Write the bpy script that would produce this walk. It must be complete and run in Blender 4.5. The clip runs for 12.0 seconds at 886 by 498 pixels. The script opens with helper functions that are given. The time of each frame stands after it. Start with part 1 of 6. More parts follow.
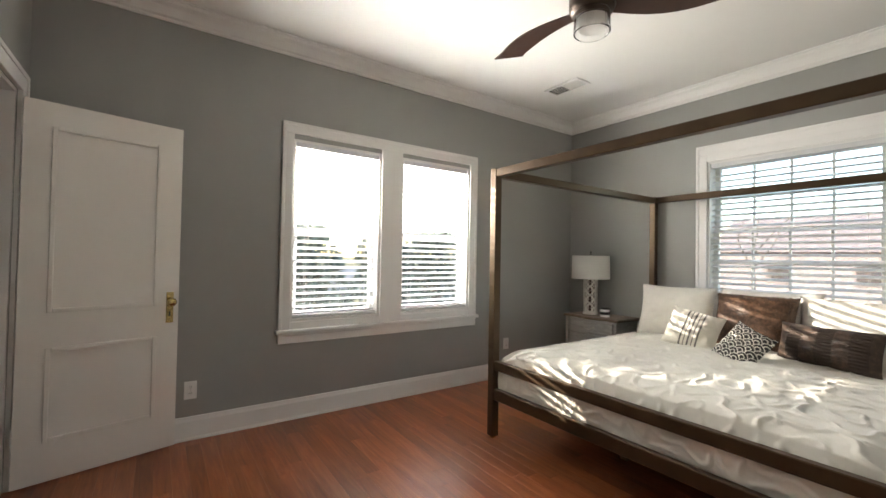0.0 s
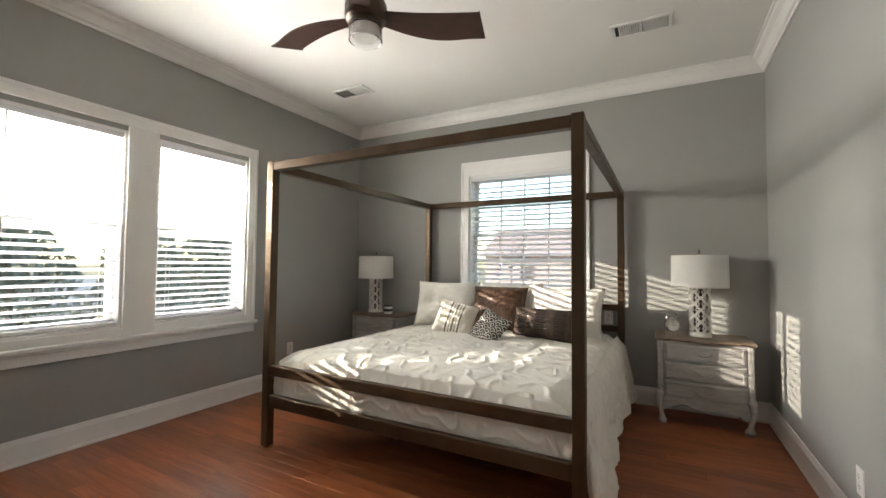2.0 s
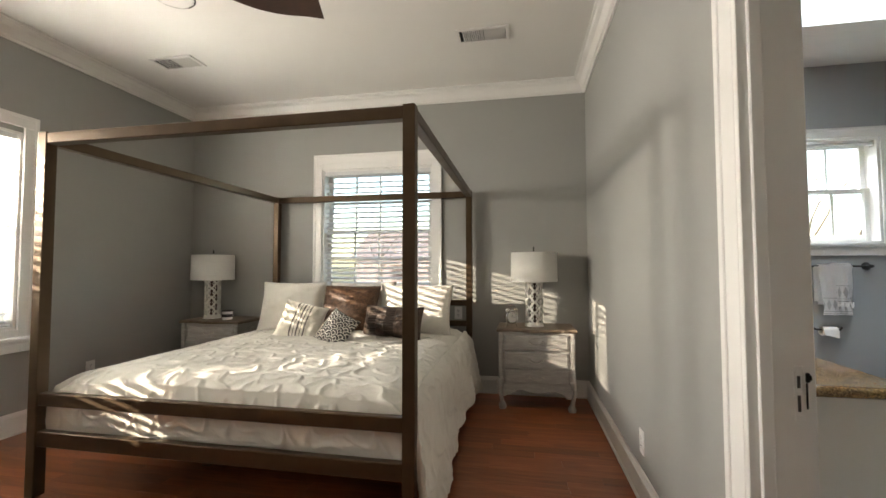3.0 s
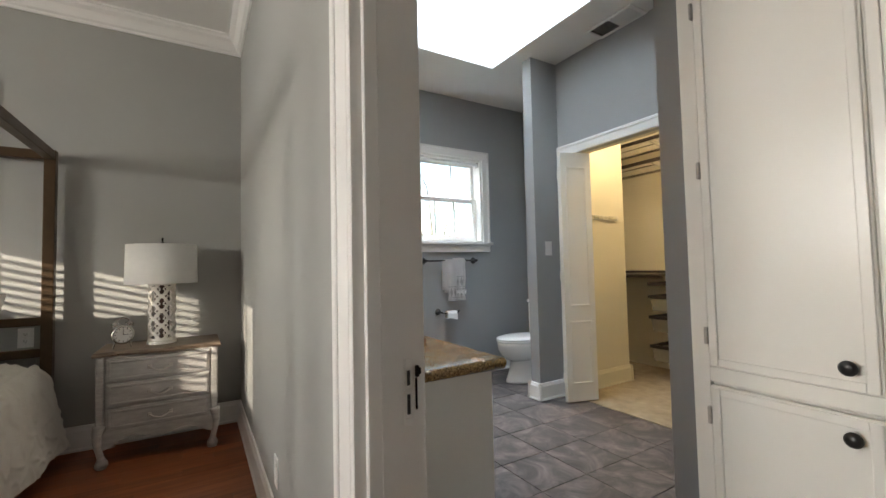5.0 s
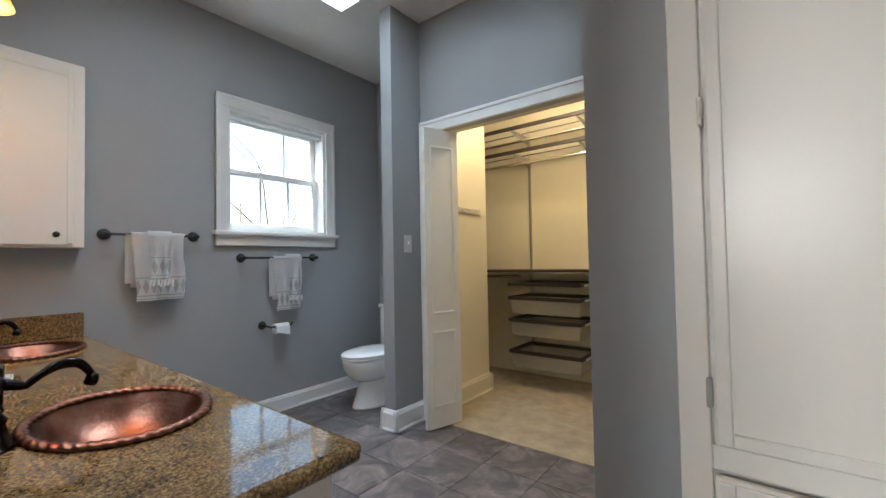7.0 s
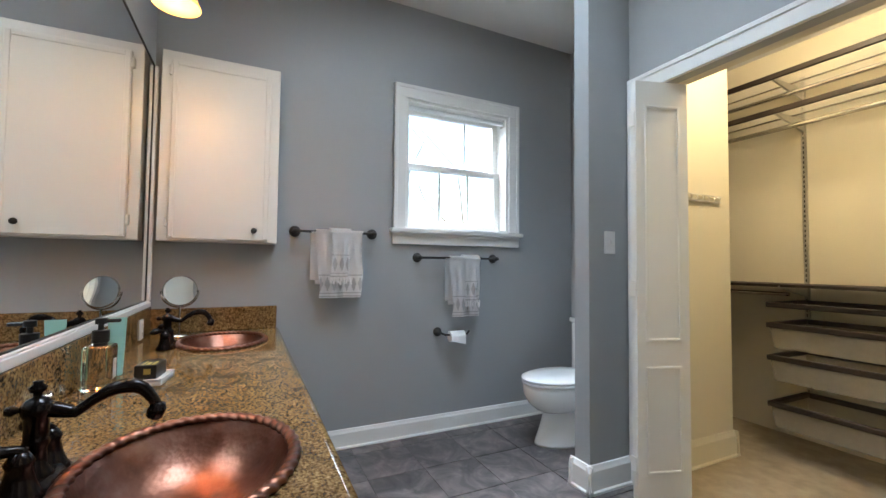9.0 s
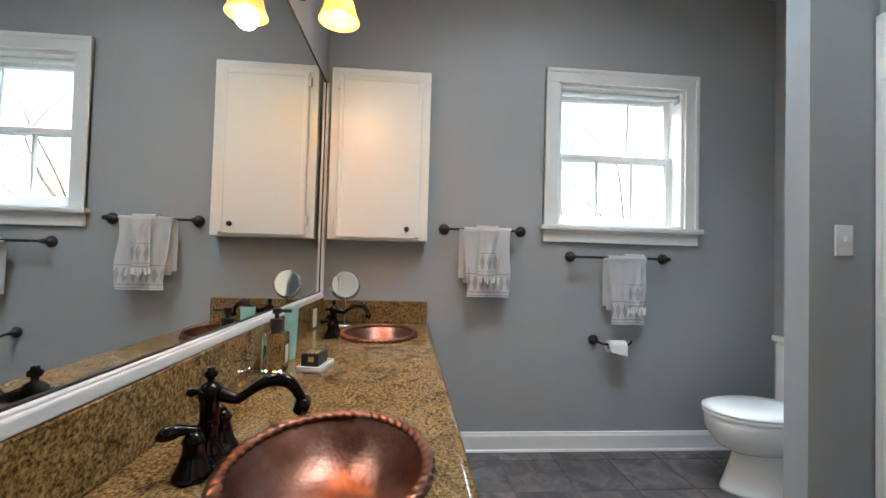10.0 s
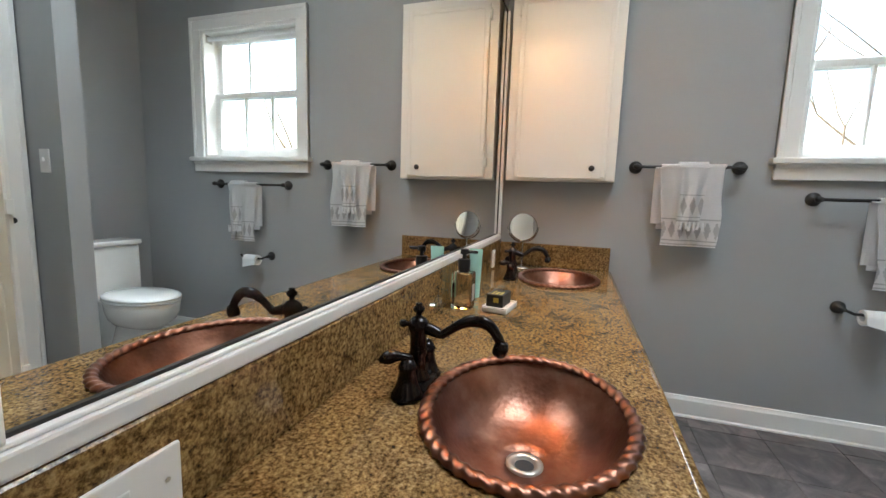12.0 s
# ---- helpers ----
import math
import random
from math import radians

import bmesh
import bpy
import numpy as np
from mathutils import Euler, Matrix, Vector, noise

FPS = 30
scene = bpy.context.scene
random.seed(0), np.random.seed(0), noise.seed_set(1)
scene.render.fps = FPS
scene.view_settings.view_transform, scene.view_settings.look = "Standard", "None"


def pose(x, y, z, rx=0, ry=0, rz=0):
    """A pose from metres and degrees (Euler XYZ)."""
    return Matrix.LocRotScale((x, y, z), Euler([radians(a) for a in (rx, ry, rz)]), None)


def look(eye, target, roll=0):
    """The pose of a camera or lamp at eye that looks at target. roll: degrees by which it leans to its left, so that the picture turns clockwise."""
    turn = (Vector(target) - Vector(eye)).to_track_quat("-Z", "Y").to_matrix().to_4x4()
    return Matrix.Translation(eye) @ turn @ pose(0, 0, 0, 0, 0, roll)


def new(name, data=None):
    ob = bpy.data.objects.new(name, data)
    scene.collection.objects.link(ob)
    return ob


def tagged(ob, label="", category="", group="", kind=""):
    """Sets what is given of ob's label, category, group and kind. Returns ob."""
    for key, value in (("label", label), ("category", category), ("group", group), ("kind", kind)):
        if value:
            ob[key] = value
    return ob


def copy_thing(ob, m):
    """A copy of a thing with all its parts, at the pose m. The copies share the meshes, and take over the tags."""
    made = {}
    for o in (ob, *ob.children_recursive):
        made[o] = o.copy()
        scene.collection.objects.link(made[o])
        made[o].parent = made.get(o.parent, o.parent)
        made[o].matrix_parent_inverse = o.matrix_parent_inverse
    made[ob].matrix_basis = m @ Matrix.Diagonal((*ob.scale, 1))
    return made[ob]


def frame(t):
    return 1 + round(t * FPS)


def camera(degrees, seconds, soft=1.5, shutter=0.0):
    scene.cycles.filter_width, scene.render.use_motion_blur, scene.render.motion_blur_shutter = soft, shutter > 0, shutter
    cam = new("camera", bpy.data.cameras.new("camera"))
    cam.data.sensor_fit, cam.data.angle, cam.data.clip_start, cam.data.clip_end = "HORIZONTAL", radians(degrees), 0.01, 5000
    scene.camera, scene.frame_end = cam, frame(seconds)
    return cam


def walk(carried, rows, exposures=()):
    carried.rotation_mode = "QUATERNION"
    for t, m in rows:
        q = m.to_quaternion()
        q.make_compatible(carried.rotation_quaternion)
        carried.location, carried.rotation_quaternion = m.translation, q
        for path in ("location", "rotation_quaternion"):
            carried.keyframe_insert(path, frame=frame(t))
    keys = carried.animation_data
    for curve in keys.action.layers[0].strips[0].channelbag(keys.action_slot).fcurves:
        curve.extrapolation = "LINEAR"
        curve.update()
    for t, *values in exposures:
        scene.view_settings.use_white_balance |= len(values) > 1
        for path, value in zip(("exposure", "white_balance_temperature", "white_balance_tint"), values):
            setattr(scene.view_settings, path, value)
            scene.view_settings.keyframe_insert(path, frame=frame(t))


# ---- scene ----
cam = camera(94.1, 12.0)
PATH = [
    (0, (0.313, 0.261, 1.226), (1.45, 1.906, 1.266), 1.0),
    (0.5, (0.323, 0.218, 1.203), (1.627, 1.734, 1.264), 0.9),
    (1, (0.342, 0.2, 1.194), (1.811, 1.555, 1.263), 0.8),
    (1.5, (0.359, 0.17, 1.188), (1.983, 1.335, 1.263), 0.6),
    (2, (0.38, 0.147, 1.179), (2.144, 1.086, 1.256), 0.5),
    (2.5, (0.441, 0.086, 1.159), (2.324, 0.757, 1.24), 0.2),
    (3, (0.54, 0.006, 1.155), (2.504, 0.375, 1.238), -0.1),
    (3.5, (0.649, -0.08, 1.143), (2.647, -0.069, 1.231), -0.2),
    (3.7, (0.688, -0.102, 1.138), (2.681, -0.24, 1.225), -0.5),
    (5.3, (1.032, -0.326, 1.085), (2.642, -1.509, 1.158), -1.3),
    (5.5, (1.086, -0.339, 1.101), (2.622, -1.618, 1.161), -1.3),
    (6, (1.213, -0.494, 1.097), (2.584, -1.948, 1.157), -1.1),
    (6.5, (1.349, -0.59, 1.109), (2.601, -2.148, 1.158), -1.3),
    (6.7, (1.427, -0.647, 1.106), (2.65, -2.229, 1.16), -1.1),
    (8.3, (1.795, -1.091, 1.109), (3.334, -2.367, 1.184), -0.1),
    (8.5, (1.823, -1.107, 1.107), (3.438, -2.284, 1.184), 0.1),
    (9, (1.922, -1.145, 1.101), (3.728, -2.0, 1.179), 0.6),
    (9.5, (1.997, -1.17, 1.105), (3.931, -1.675, 1.177), 1.1),
    (10, (2.038, -1.192, 1.111), (4.031, -1.352, 1.162), 1.6),
    (10.5, (2.081, -1.164, 1.106), (4.077, -1.04, 1.128), 1.8),
    (11, (2.1, -1.138, 1.104), (4.069, -0.795, 1.064), 1.9),
    (11.5, (2.095, -1.127, 1.106), (4.023, -0.615, 0.967), 1.9),
    (12, (2.088, -1.123, 1.113), (3.975, -0.513, 0.857), 1.8),
]
EXPO = [(0, 3.48, 6800, 10), (2.0, 3.4, 6800, 10), (3.5, 3.4, 7500, 11), (5.5, 3.15, 6700, 11), (6.5, 3.1, 6500, 11), (8.5, 3.36, 6300, 10), (10, 3.47, 6700, 10), (12, 3.5, 7000, 10)]
walk(cam, [(t, look(eye, target, roll)) for t, eye, target, roll in PATH], EXPO)

# ---- world, sun, lamps ----
SUN_DIR = Vector((0.575, -1.0, -0.285)).normalized()
elev = math.asin(-SUN_DIR.z)
world = bpy.data.worlds.new("sky")
scene.world = world
world.use_nodes = True
wn = world.node_tree.nodes
sky = wn.new("ShaderNodeTexSky")
sky.sky_type, sky.sun_disc, sky.sun_elevation = "NISHITA", False, elev
sky.sun_rotation = math.atan2(-SUN_DIR.x, -SUN_DIR.y)
world.node_tree.links.new(sky.outputs[0], wn["Background"].inputs[0])
wn["Background"].inputs[1].default_value = 0.09
sun_data = bpy.data.lights.new("sun", "SUN")
sun_data.energy, sun_data.angle, sun_data.color = 1.35, radians(0.45), (1.0, 0.92, 0.80)
sun_ob = new("sun", sun_data)
sun_ob.rotation_euler = SUN_DIR.to_track_quat("-Z", "Y").to_euler()


def lamp_point(name, place, power, colour, size=0.05):
    d = bpy.data.lights.new(name, "POINT")
    d.energy, d.color, d.shadow_soft_size = power, colour, size
    new(name, d).location = place


TZ_LAMP = 4.32


def sky_lamp(name, m, width, height, power, colour):
    """An added area lamp for the sky's light, in an opening or outside it."""
    d = bpy.data.lights.new(name, "AREA")
    d.shape, d.size, d.size_y, d.energy, d.color = "RECTANGLE", width, height, power, colour
    new(name, d).matrix_basis = m


for x in (1.50, 2.4425):
    sky_lamp("sky_lamp", look((x, 3.66, 1.77), (x, 0.0, 1.77)), 0.72, 0.66, 6.5, (1.0, 0.97, 0.93))
# Added lamp well outside the double window, to brighten the bedroom.
sky_lamp("sky_lamp", look((1.97, 5.0, 2.15), (1.97, 3.4, 1.75)), 2.6, 1.0, 72, (0.97, 0.98, 1.0))
sky_lamp("sky_lamp", look((3.195, -1.91, TZ_LAMP), (3.195, -1.909, 0.0)), 1.05, 1.10, 9.5, (0.66, 0.82, 1.0))
# Added lamp outside, above the bathroom window and out of sight.
sky_lamp("sky_lamp", look((5.05, -2.465, 2.80), (3.4, -2.3, 0.7)), 0.9, 0.5, 18, (0.78, 0.89, 1.0))

# ---- room numbers ----
BX0, BX1, BY0, BY1, BZ = -0.30, 4.37, -0.577, 3.45, 2.83       # bedroom
TX0, TX1, TY0, TZ = 0.70, 4.45, -0.69, 2.82                     # bathroom: west, east, north face, ceiling
DX0, DX1, DZ = 0.93, 1.745, 2.05                                  # doorway between the rooms
CLY, CLB = -2.965, -4.42                                         # closet front wall face, closet back wall
WALL = 0.16
VANITY_W, CLOSET_W = 0.26, 2.9

# ---- materials ----
def mat(name, colour=(0.8, 0.8, 0.8), rough=0.5, metal=0.0, spec=0.5):
    m = bpy.data.materials.new(name)
    m.use_nodes = True
    b = m.node_tree.nodes["Principled BSDF"]
    b.inputs["Base Color"].default_value = (*colour, 1)
    b.inputs["Roughness"].default_value = rough
    b.inputs["Metallic"].default_value = metal
    b.inputs["Specular IOR Level"].default_value = spec
    return m


def node(m, kind, **values):
    n = m.node_tree.nodes.new(kind)
    for key, value in values.items():
        n.inputs[key].default_value = value
    return n


def link(m, a, b):
    m.node_tree.links.new(a, b)


def coords(m, scale=(1, 1, 1), world_space=False):
    n = m.node_tree.nodes.new("ShaderNodeTexCoord")
    mp = node(m, "ShaderNodeMapping", Scale=scale)
    if world_space:
        g = m.node_tree.nodes.new("ShaderNodeNewGeometry")
        link(m, g.outputs["Position"], mp.inputs["Vector"])
    else:
        link(m, n.outputs["Object"], mp.inputs["Vector"])
    return mp.outputs[0]


def ramp(m, fac, stops):
    r = m.node_tree.nodes.new("ShaderNodeValToRGB")
    while len(r.color_ramp.elements) < len(stops):
        r.color_ramp.elements.new(0.5)
    for e, (p, c) in zip(r.color_ramp.elements, stops):
        e.position, e.color = p, (*c, 1)
    link(m, fac, r.inputs[0])
    return r.outputs[0]


def tone(c, k):
    return tuple(min(1.0, v * k) for v in c)


def bump(m, height, strength, distance=0.002):
    b = node(m, "ShaderNodeBump", Strength=strength, Distance=distance)
    link(m, height, b.inputs["Height"])
    link(m, b.outputs[0], m.node_tree.nodes["Principled BSDF"].inputs["Normal"])


def noisy(name, colour, rough=0.5, scale=6.0, spread=0.06, fine=180.0, relief=0.15, metal=0.0, spec=0.5, rough_spread=0.06, distance=0.001):
    """A surface with broad tone variation, fine relief and uneven gloss."""
    m = mat(name, colour, rough, metal, spec)
    b = m.node_tree.nodes["Principled BSDF"]
    v = coords(m, world_space=True)
    broad = node(m, "ShaderNodeTexNoise", Scale=scale, Detail=5.0, Roughness=0.6)
    link(m, v, broad.inputs["Vector"])
    link(m, ramp(m, broad.outputs[0], [(0.3, tone(colour, 1 - spread)), (0.7, tone(colour, 1 + spread))]), b.inputs["Base Color"])
    small = node(m, "ShaderNodeTexNoise", Scale=fine, Detail=3.0)
    link(m, v, small.inputs["Vector"])
    mr = node(m, "ShaderNodeMapRange")
    mr.inputs[1].default_value, mr.inputs[2].default_value = 0.3, 0.7
    mr.inputs[3].default_value, mr.inputs[4].default_value = max(0.02, rough - rough_spread), min(1, rough + rough_spread)
    link(m, broad.outputs[0], mr.inputs[0])
    link(m, mr.outputs[0], b.inputs["Roughness"])
    bump(m, small.outputs[0], relief, distance)
    return m


M = {}
M["wall"] = noisy("grey wall paint", (0.335, 0.335, 0.315), 0.6, 1.5, 0.025, 260, 0.25)
M["bath_wall"] = noisy("blue grey wall paint", (0.365, 0.375, 0.38), 0.45, 1.5, 0.025, 260, 0.25)
M["cream_wall"] = noisy("cream closet paint", (0.72, 0.67, 0.54), 0.6, 1.5, 0.03, 260, 0.25)
M["ceiling"] = noisy("white ceiling paint", (0.80, 0.79, 0.76), 0.8, 1.2, 0.02, 150, 0.3)
M["trim"] = noisy("white trim gloss paint", (0.80, 0.79, 0.765), 0.34, 4, 0.012, 90, 0.06, rough_spread=0.02)
M["cabinet"] = noisy("cream white cabinet paint", (0.81, 0.79, 0.735), 0.30, 3, 0.012, 60, 0.05, rough_spread=0.02)
M["door"] = noisy("white door paint", (0.80, 0.775, 0.73), 0.38, 3, 0.015, 90, 0.07, rough_spread=0.02)
M["black_metal"] = noisy("black iron", (0.016, 0.015, 0.014), 0.42, 30, 0.2, 300, 0.15)
M["bronze"] = noisy("oil rubbed bronze", (0.014, 0.010, 0.009), 0.14, 40, 0.35, 300, 0.08, metal=0.6)
M["bed_metal"] = noisy("brushed bronze bed paint", (0.078, 0.048, 0.025), 0.36, 9, 0.14, 400, 0.12, metal=0.55)
M["brass"] = noisy("worn brass", (0.62, 0.47, 0.20), 0.22, 60, 0.2, 300, 0.1, metal=1.0)
M["steel"] = noisy("polished steel", (0.55, 0.54, 0.52), 0.16, 60, 0.1, 300, 0.05, metal=1.0)
M["nickel"] = noisy("dull nickel paint", (0.50, 0.48, 0.44), 0.35, 40, 0.1, 300, 0.1, metal=0.7)
M["plastic"] = noisy("white plastic", (0.78, 0.77, 0.75), 0.32, 10, 0.01, 200, 0.03, rough_spread=0.02)
# Near-black: the shade in holes and gaps as colour, also truly black parts.
M["dark"] = noisy("dark for shaded gaps and black parts", (0.03, 0.028, 0.026), 0.8, 30, 0.2, 200, 0.1)
M["china"] = noisy("white glazed china", (0.80, 0.80, 0.78), 0.09, 4, 0.02, 40, 0.02)
M["seat_china"] = noisy("white toilet seat", (0.80, 0.81, 0.80), 0.16, 4, 0.02, 60, 0.03)
M["slat"] = noisy("white blind slat", (0.70, 0.70, 0.69), 0.45, 8, 0.02, 120, 0.05)
M["cord"] = noisy("cord", (0.62, 0.61, 0.58), 0.8, 40, 0.1, 600, 0.3)
M["roll_paper"] = noisy("toilet paper", (0.84, 0.84, 0.83), 0.95, 30, 0.03, 500, 0.4)
M["shade"] = noisy("white linen shade", (0.80, 0.79, 0.76), 0.85, 30, 0.03, 700, 0.5)
M["ceramic"] = noisy("white matt ceramic", (0.70, 0.68, 0.63), 0.42, 25, 0.06, 200, 0.15)
M["fan_wood"] = noisy("dark fan wood", (0.055, 0.026, 0.018), 0.42, 14, 0.25, 200, 0.1)
M["fan_metal"] = noisy("bronze fan body", (0.085, 0.062, 0.048), 0.32, 20, 0.15, 300, 0.08, metal=0.7)
M["carpet"] = noisy("beige carpet", (0.36, 0.295, 0.205), 1.0, 9, 0.2, 260, 0.8, distance=0.003)
M["grout"] = noisy("dark grout", (0.085, 0.078, 0.074), 0.9, 30, 0.15, 300, 0.4)
M["mesh_wire"] = noisy("pale wire", (0.66, 0.64, 0.58), 0.35, 40, 0.05, 300, 0.05, metal=0.3)
M["drawer_mesh"] = noisy("pale drawer basket", (0.50, 0.46, 0.38), 0.6, 40, 0.05, 300, 0.2)
M["espresso"] = noisy("espresso stained wood", (0.016, 0.009, 0.007), 0.5, 20, 0.3, 200, 0.12)
M["pillow_white"] = noisy("white cotton", (0.74, 0.71, 0.65), 0.95, 12, 0.05, 500, 0.5)
M["pillow_cream"] = noisy("cream woven cotton", (0.72, 0.68, 0.60), 0.95, 14, 0.06, 380, 0.8)
M["stripe_dark"] = noisy("grey woven stripe", (0.16, 0.15, 0.14), 0.95, 14, 0.1, 380, 0.8)
M["print_dark"] = noisy("charcoal print", (0.045, 0.042, 0.042), 0.9, 14, 0.1, 380, 0.4)
M["print_light"] = noisy("pale print cloth", (0.66, 0.63, 0.57), 0.9, 14, 0.05, 380, 0.5)
M["rib_dark"] = noisy("dark brown ribbed cloth", (0.052, 0.036, 0.028), 0.9, 20, 0.2, 300, 0.6)
M["soap_black"] = noisy("black soap box", (0.012, 0.012, 0.013), 0.35, 20, 0.2, 300, 0.05)
M["gold"] = noisy("gold print", (0.62, 0.50, 0.12), 0.4, 20, 0.1, 300, 0.05)
M["mint"] = noisy("mint tube", (0.36, 0.68, 0.62), 0.35, 20, 0.04, 300, 0.05)
# Leaf green made paler and greyer to hold the haze outside.
M["leaf_dark"] = noisy("haze-lifted evergreen leaf", (0.105, 0.125, 0.105), 0.6, 3, 0.4, 60, 0.3)
M["bark"] = noisy("grey bark", (0.14, 0.115, 0.095), 0.9, 8, 0.3, 60, 0.8)
# Brick greyed towards lavender: haze and weaker light put into its colour.
M["brick_far"] = noisy("haze-greyed brick", (0.30, 0.245, 0.25), 0.9, 3, 0.25, 40, 0.5)
M["lawn"] = noisy("winter lawn", (0.16, 0.14, 0.07), 1.0, 1.2, 0.3, 60, 0.8)
# Dark blue-grey carries the street's shade in the colour.
M["asphalt"] = noisy("shaded blue-grey asphalt", (0.10, 0.11, 0.14), 0.9, 2, 0.15, 60, 0.5)
M["roof_far"] = noisy("brown shingle", (0.25, 0.20, 0.20), 0.9, 3, 0.2, 40, 0.5)

def glass(name, tint=(1, 1, 1), rough=0.0):
    m = mat(name, tint, rough)
    b = m.node_tree.nodes["Principled BSDF"]
    b.inputs["Transmission Weight"].default_value = 1.0
    b.inputs["IOR"].default_value = 1.45
    return m


M["glass"] = glass("clear glass")
M["mirror"] = mat("mirror silver", (0.86, 0.88, 0.87), 0.005, 1.0)
M["bottle"] = glass("soap bottle glass", (0.95, 0.93, 0.86))


def pane_mat():
    """Thin window glass: clear straight through, glossy at a slant."""
    m = mat("window pane")
    nt = m.node_tree
    out = nt.nodes["Material Output"]
    clear = nt.nodes.new("ShaderNodeBsdfTransparent")
    clear.inputs[0].default_value = (0.95, 0.97, 0.97, 1)
    gloss = nt.nodes.new("ShaderNodeBsdfGlossy")
    gloss.inputs["Roughness"].default_value = 0.01
    fres = nt.nodes.new("ShaderNodeLayerWeight")
    power = node(m, "ShaderNodeMath")
    power.operation = "POWER"
    power.inputs[1].default_value = 5.0
    link(m, fres.outputs["Facing"], power.inputs[0])
    scaled = node(m, "ShaderNodeMath")
    scaled.operation = "MULTIPLY_ADD"
    scaled.inputs[1].default_value, scaled.inputs[2].default_value = 0.9, 0.05
    link(m, power.outputs[0], scaled.inputs[0])
    mix = nt.nodes.new("ShaderNodeMixShader")
    link(m, scaled.outputs[0], mix.inputs[0])
    link(m, clear.outputs[0], mix.inputs[1])
    link(m, gloss.outputs[0], mix.inputs[2])
    link(m, mix.outputs[0], out.inputs[0])
    return m


M["pane"] = pane_mat()


def lit(name, colour, strength):
    m = mat(name, colour, 0.4)
    b = m.node_tree.nodes["Principled BSDF"]
    b.inputs["Emission Color"].default_value = (*colour, 1)
    b.inputs["Emission Strength"].default_value = strength
    return m


def plank_mat():
    m = mat("red oak plank", (0.2, 0.07, 0.03), 0.3)
    b = m.node_tree.nodes["Principled BSDF"]
    v = coords(m, (14, 1.2, 14), True)
    info = m.node_tree.nodes.new("ShaderNodeObjectInfo")
    isl = m.node_tree.nodes.new("ShaderNodeNewGeometry")
    off = node(m, "ShaderNodeVectorMath")
    off.operation = "ADD"
    comb = m.node_tree.nodes.new("ShaderNodeCombineXYZ")
    rnd = node(m, "ShaderNodeMath")
    rnd.operation = "ADD"
    link(m, info.outputs["Random"], rnd.inputs[0])
    link(m, isl.outputs["Random Per Island"], rnd.inputs[1])
    mul = node(m, "ShaderNodeMath")
    mul.operation = "MULTIPLY"
    mul.inputs[1].default_value = 37.0
    link(m, rnd.outputs[0], mul.inputs[0])
    link(m, mul.outputs[0], comb.inputs[0])
    link(m, mul.outputs[0], comb.inputs[2])
    link(m, v, off.inputs[0])
    link(m, comb.outputs[0], off.inputs[1])
    g = node(m, "ShaderNodeTexNoise", Scale=2.2, Detail=8.0, Roughness=0.65, Distortion=0.6)
    link(m, off.outputs[0], g.inputs["Vector"])
    col = ramp(m, g.outputs[0], [(0.22, (0.15, 0.040, 0.015)), (0.5, (0.29, 0.088, 0.034)), (0.78, (0.42, 0.155, 0.066))])
    shade = node(m, "ShaderNodeMapRange")
    shade.inputs[3].default_value, shade.inputs[4].default_value = 0.78, 1.2
    frac = node(m, "ShaderNodeMath")
    frac.operation = "FRACT"
    link(m, rnd.outputs[0], frac.inputs[0])
    link(m, frac.outputs[0], shade.inputs[0])
    hsv = node(m, "ShaderNodeHueSaturation")
    link(m, shade.outputs[0], hsv.inputs["Value"])
    link(m, col, hsv.inputs["Color"])
    link(m, hsv.outputs[0], b.inputs["Base Color"])
    mr = node(m, "ShaderNodeMapRange")
    mr.inputs[3].default_value, mr.inputs[4].default_value = 0.24, 0.42
    link(m, g.outputs[0], mr.inputs[0])
    link(m, mr.outputs[0], b.inputs["Roughness"])
    bump(m, g.outputs[0], 0.12, 0.001)
    return m


M["plank"] = plank_mat()


def through_mix(m, colour, share, clear=False):
    """Lets a share of the light pass: scattered through a thin slat, or straight through an open weave."""
    nt = m.node_tree
    b, out = nt.nodes["Principled BSDF"], nt.nodes["Material Output"]
    t = nt.nodes.new("ShaderNodeBsdfTransparent" if clear else "ShaderNodeBsdfTranslucent")
    t.inputs[0].default_value = (*colour, 1)
    mix = nt.nodes.new("ShaderNodeMixShader")
    mix.inputs[0].default_value = share
    link(m, b.outputs[0], mix.inputs[1])
    link(m, t.outputs[0], mix.inputs[2])
    link(m, mix.outputs[0], out.inputs[0])


# The blue puts the sky's tint into the slats' own colour.
through_mix(M["slat"], (0.62, 0.72, 1.0), 0.05)
through_mix(M["drawer_mesh"], (1, 1, 1), 0.5, True)
through_mix(M["shade"], (0.85, 0.83, 0.78), 0.3)


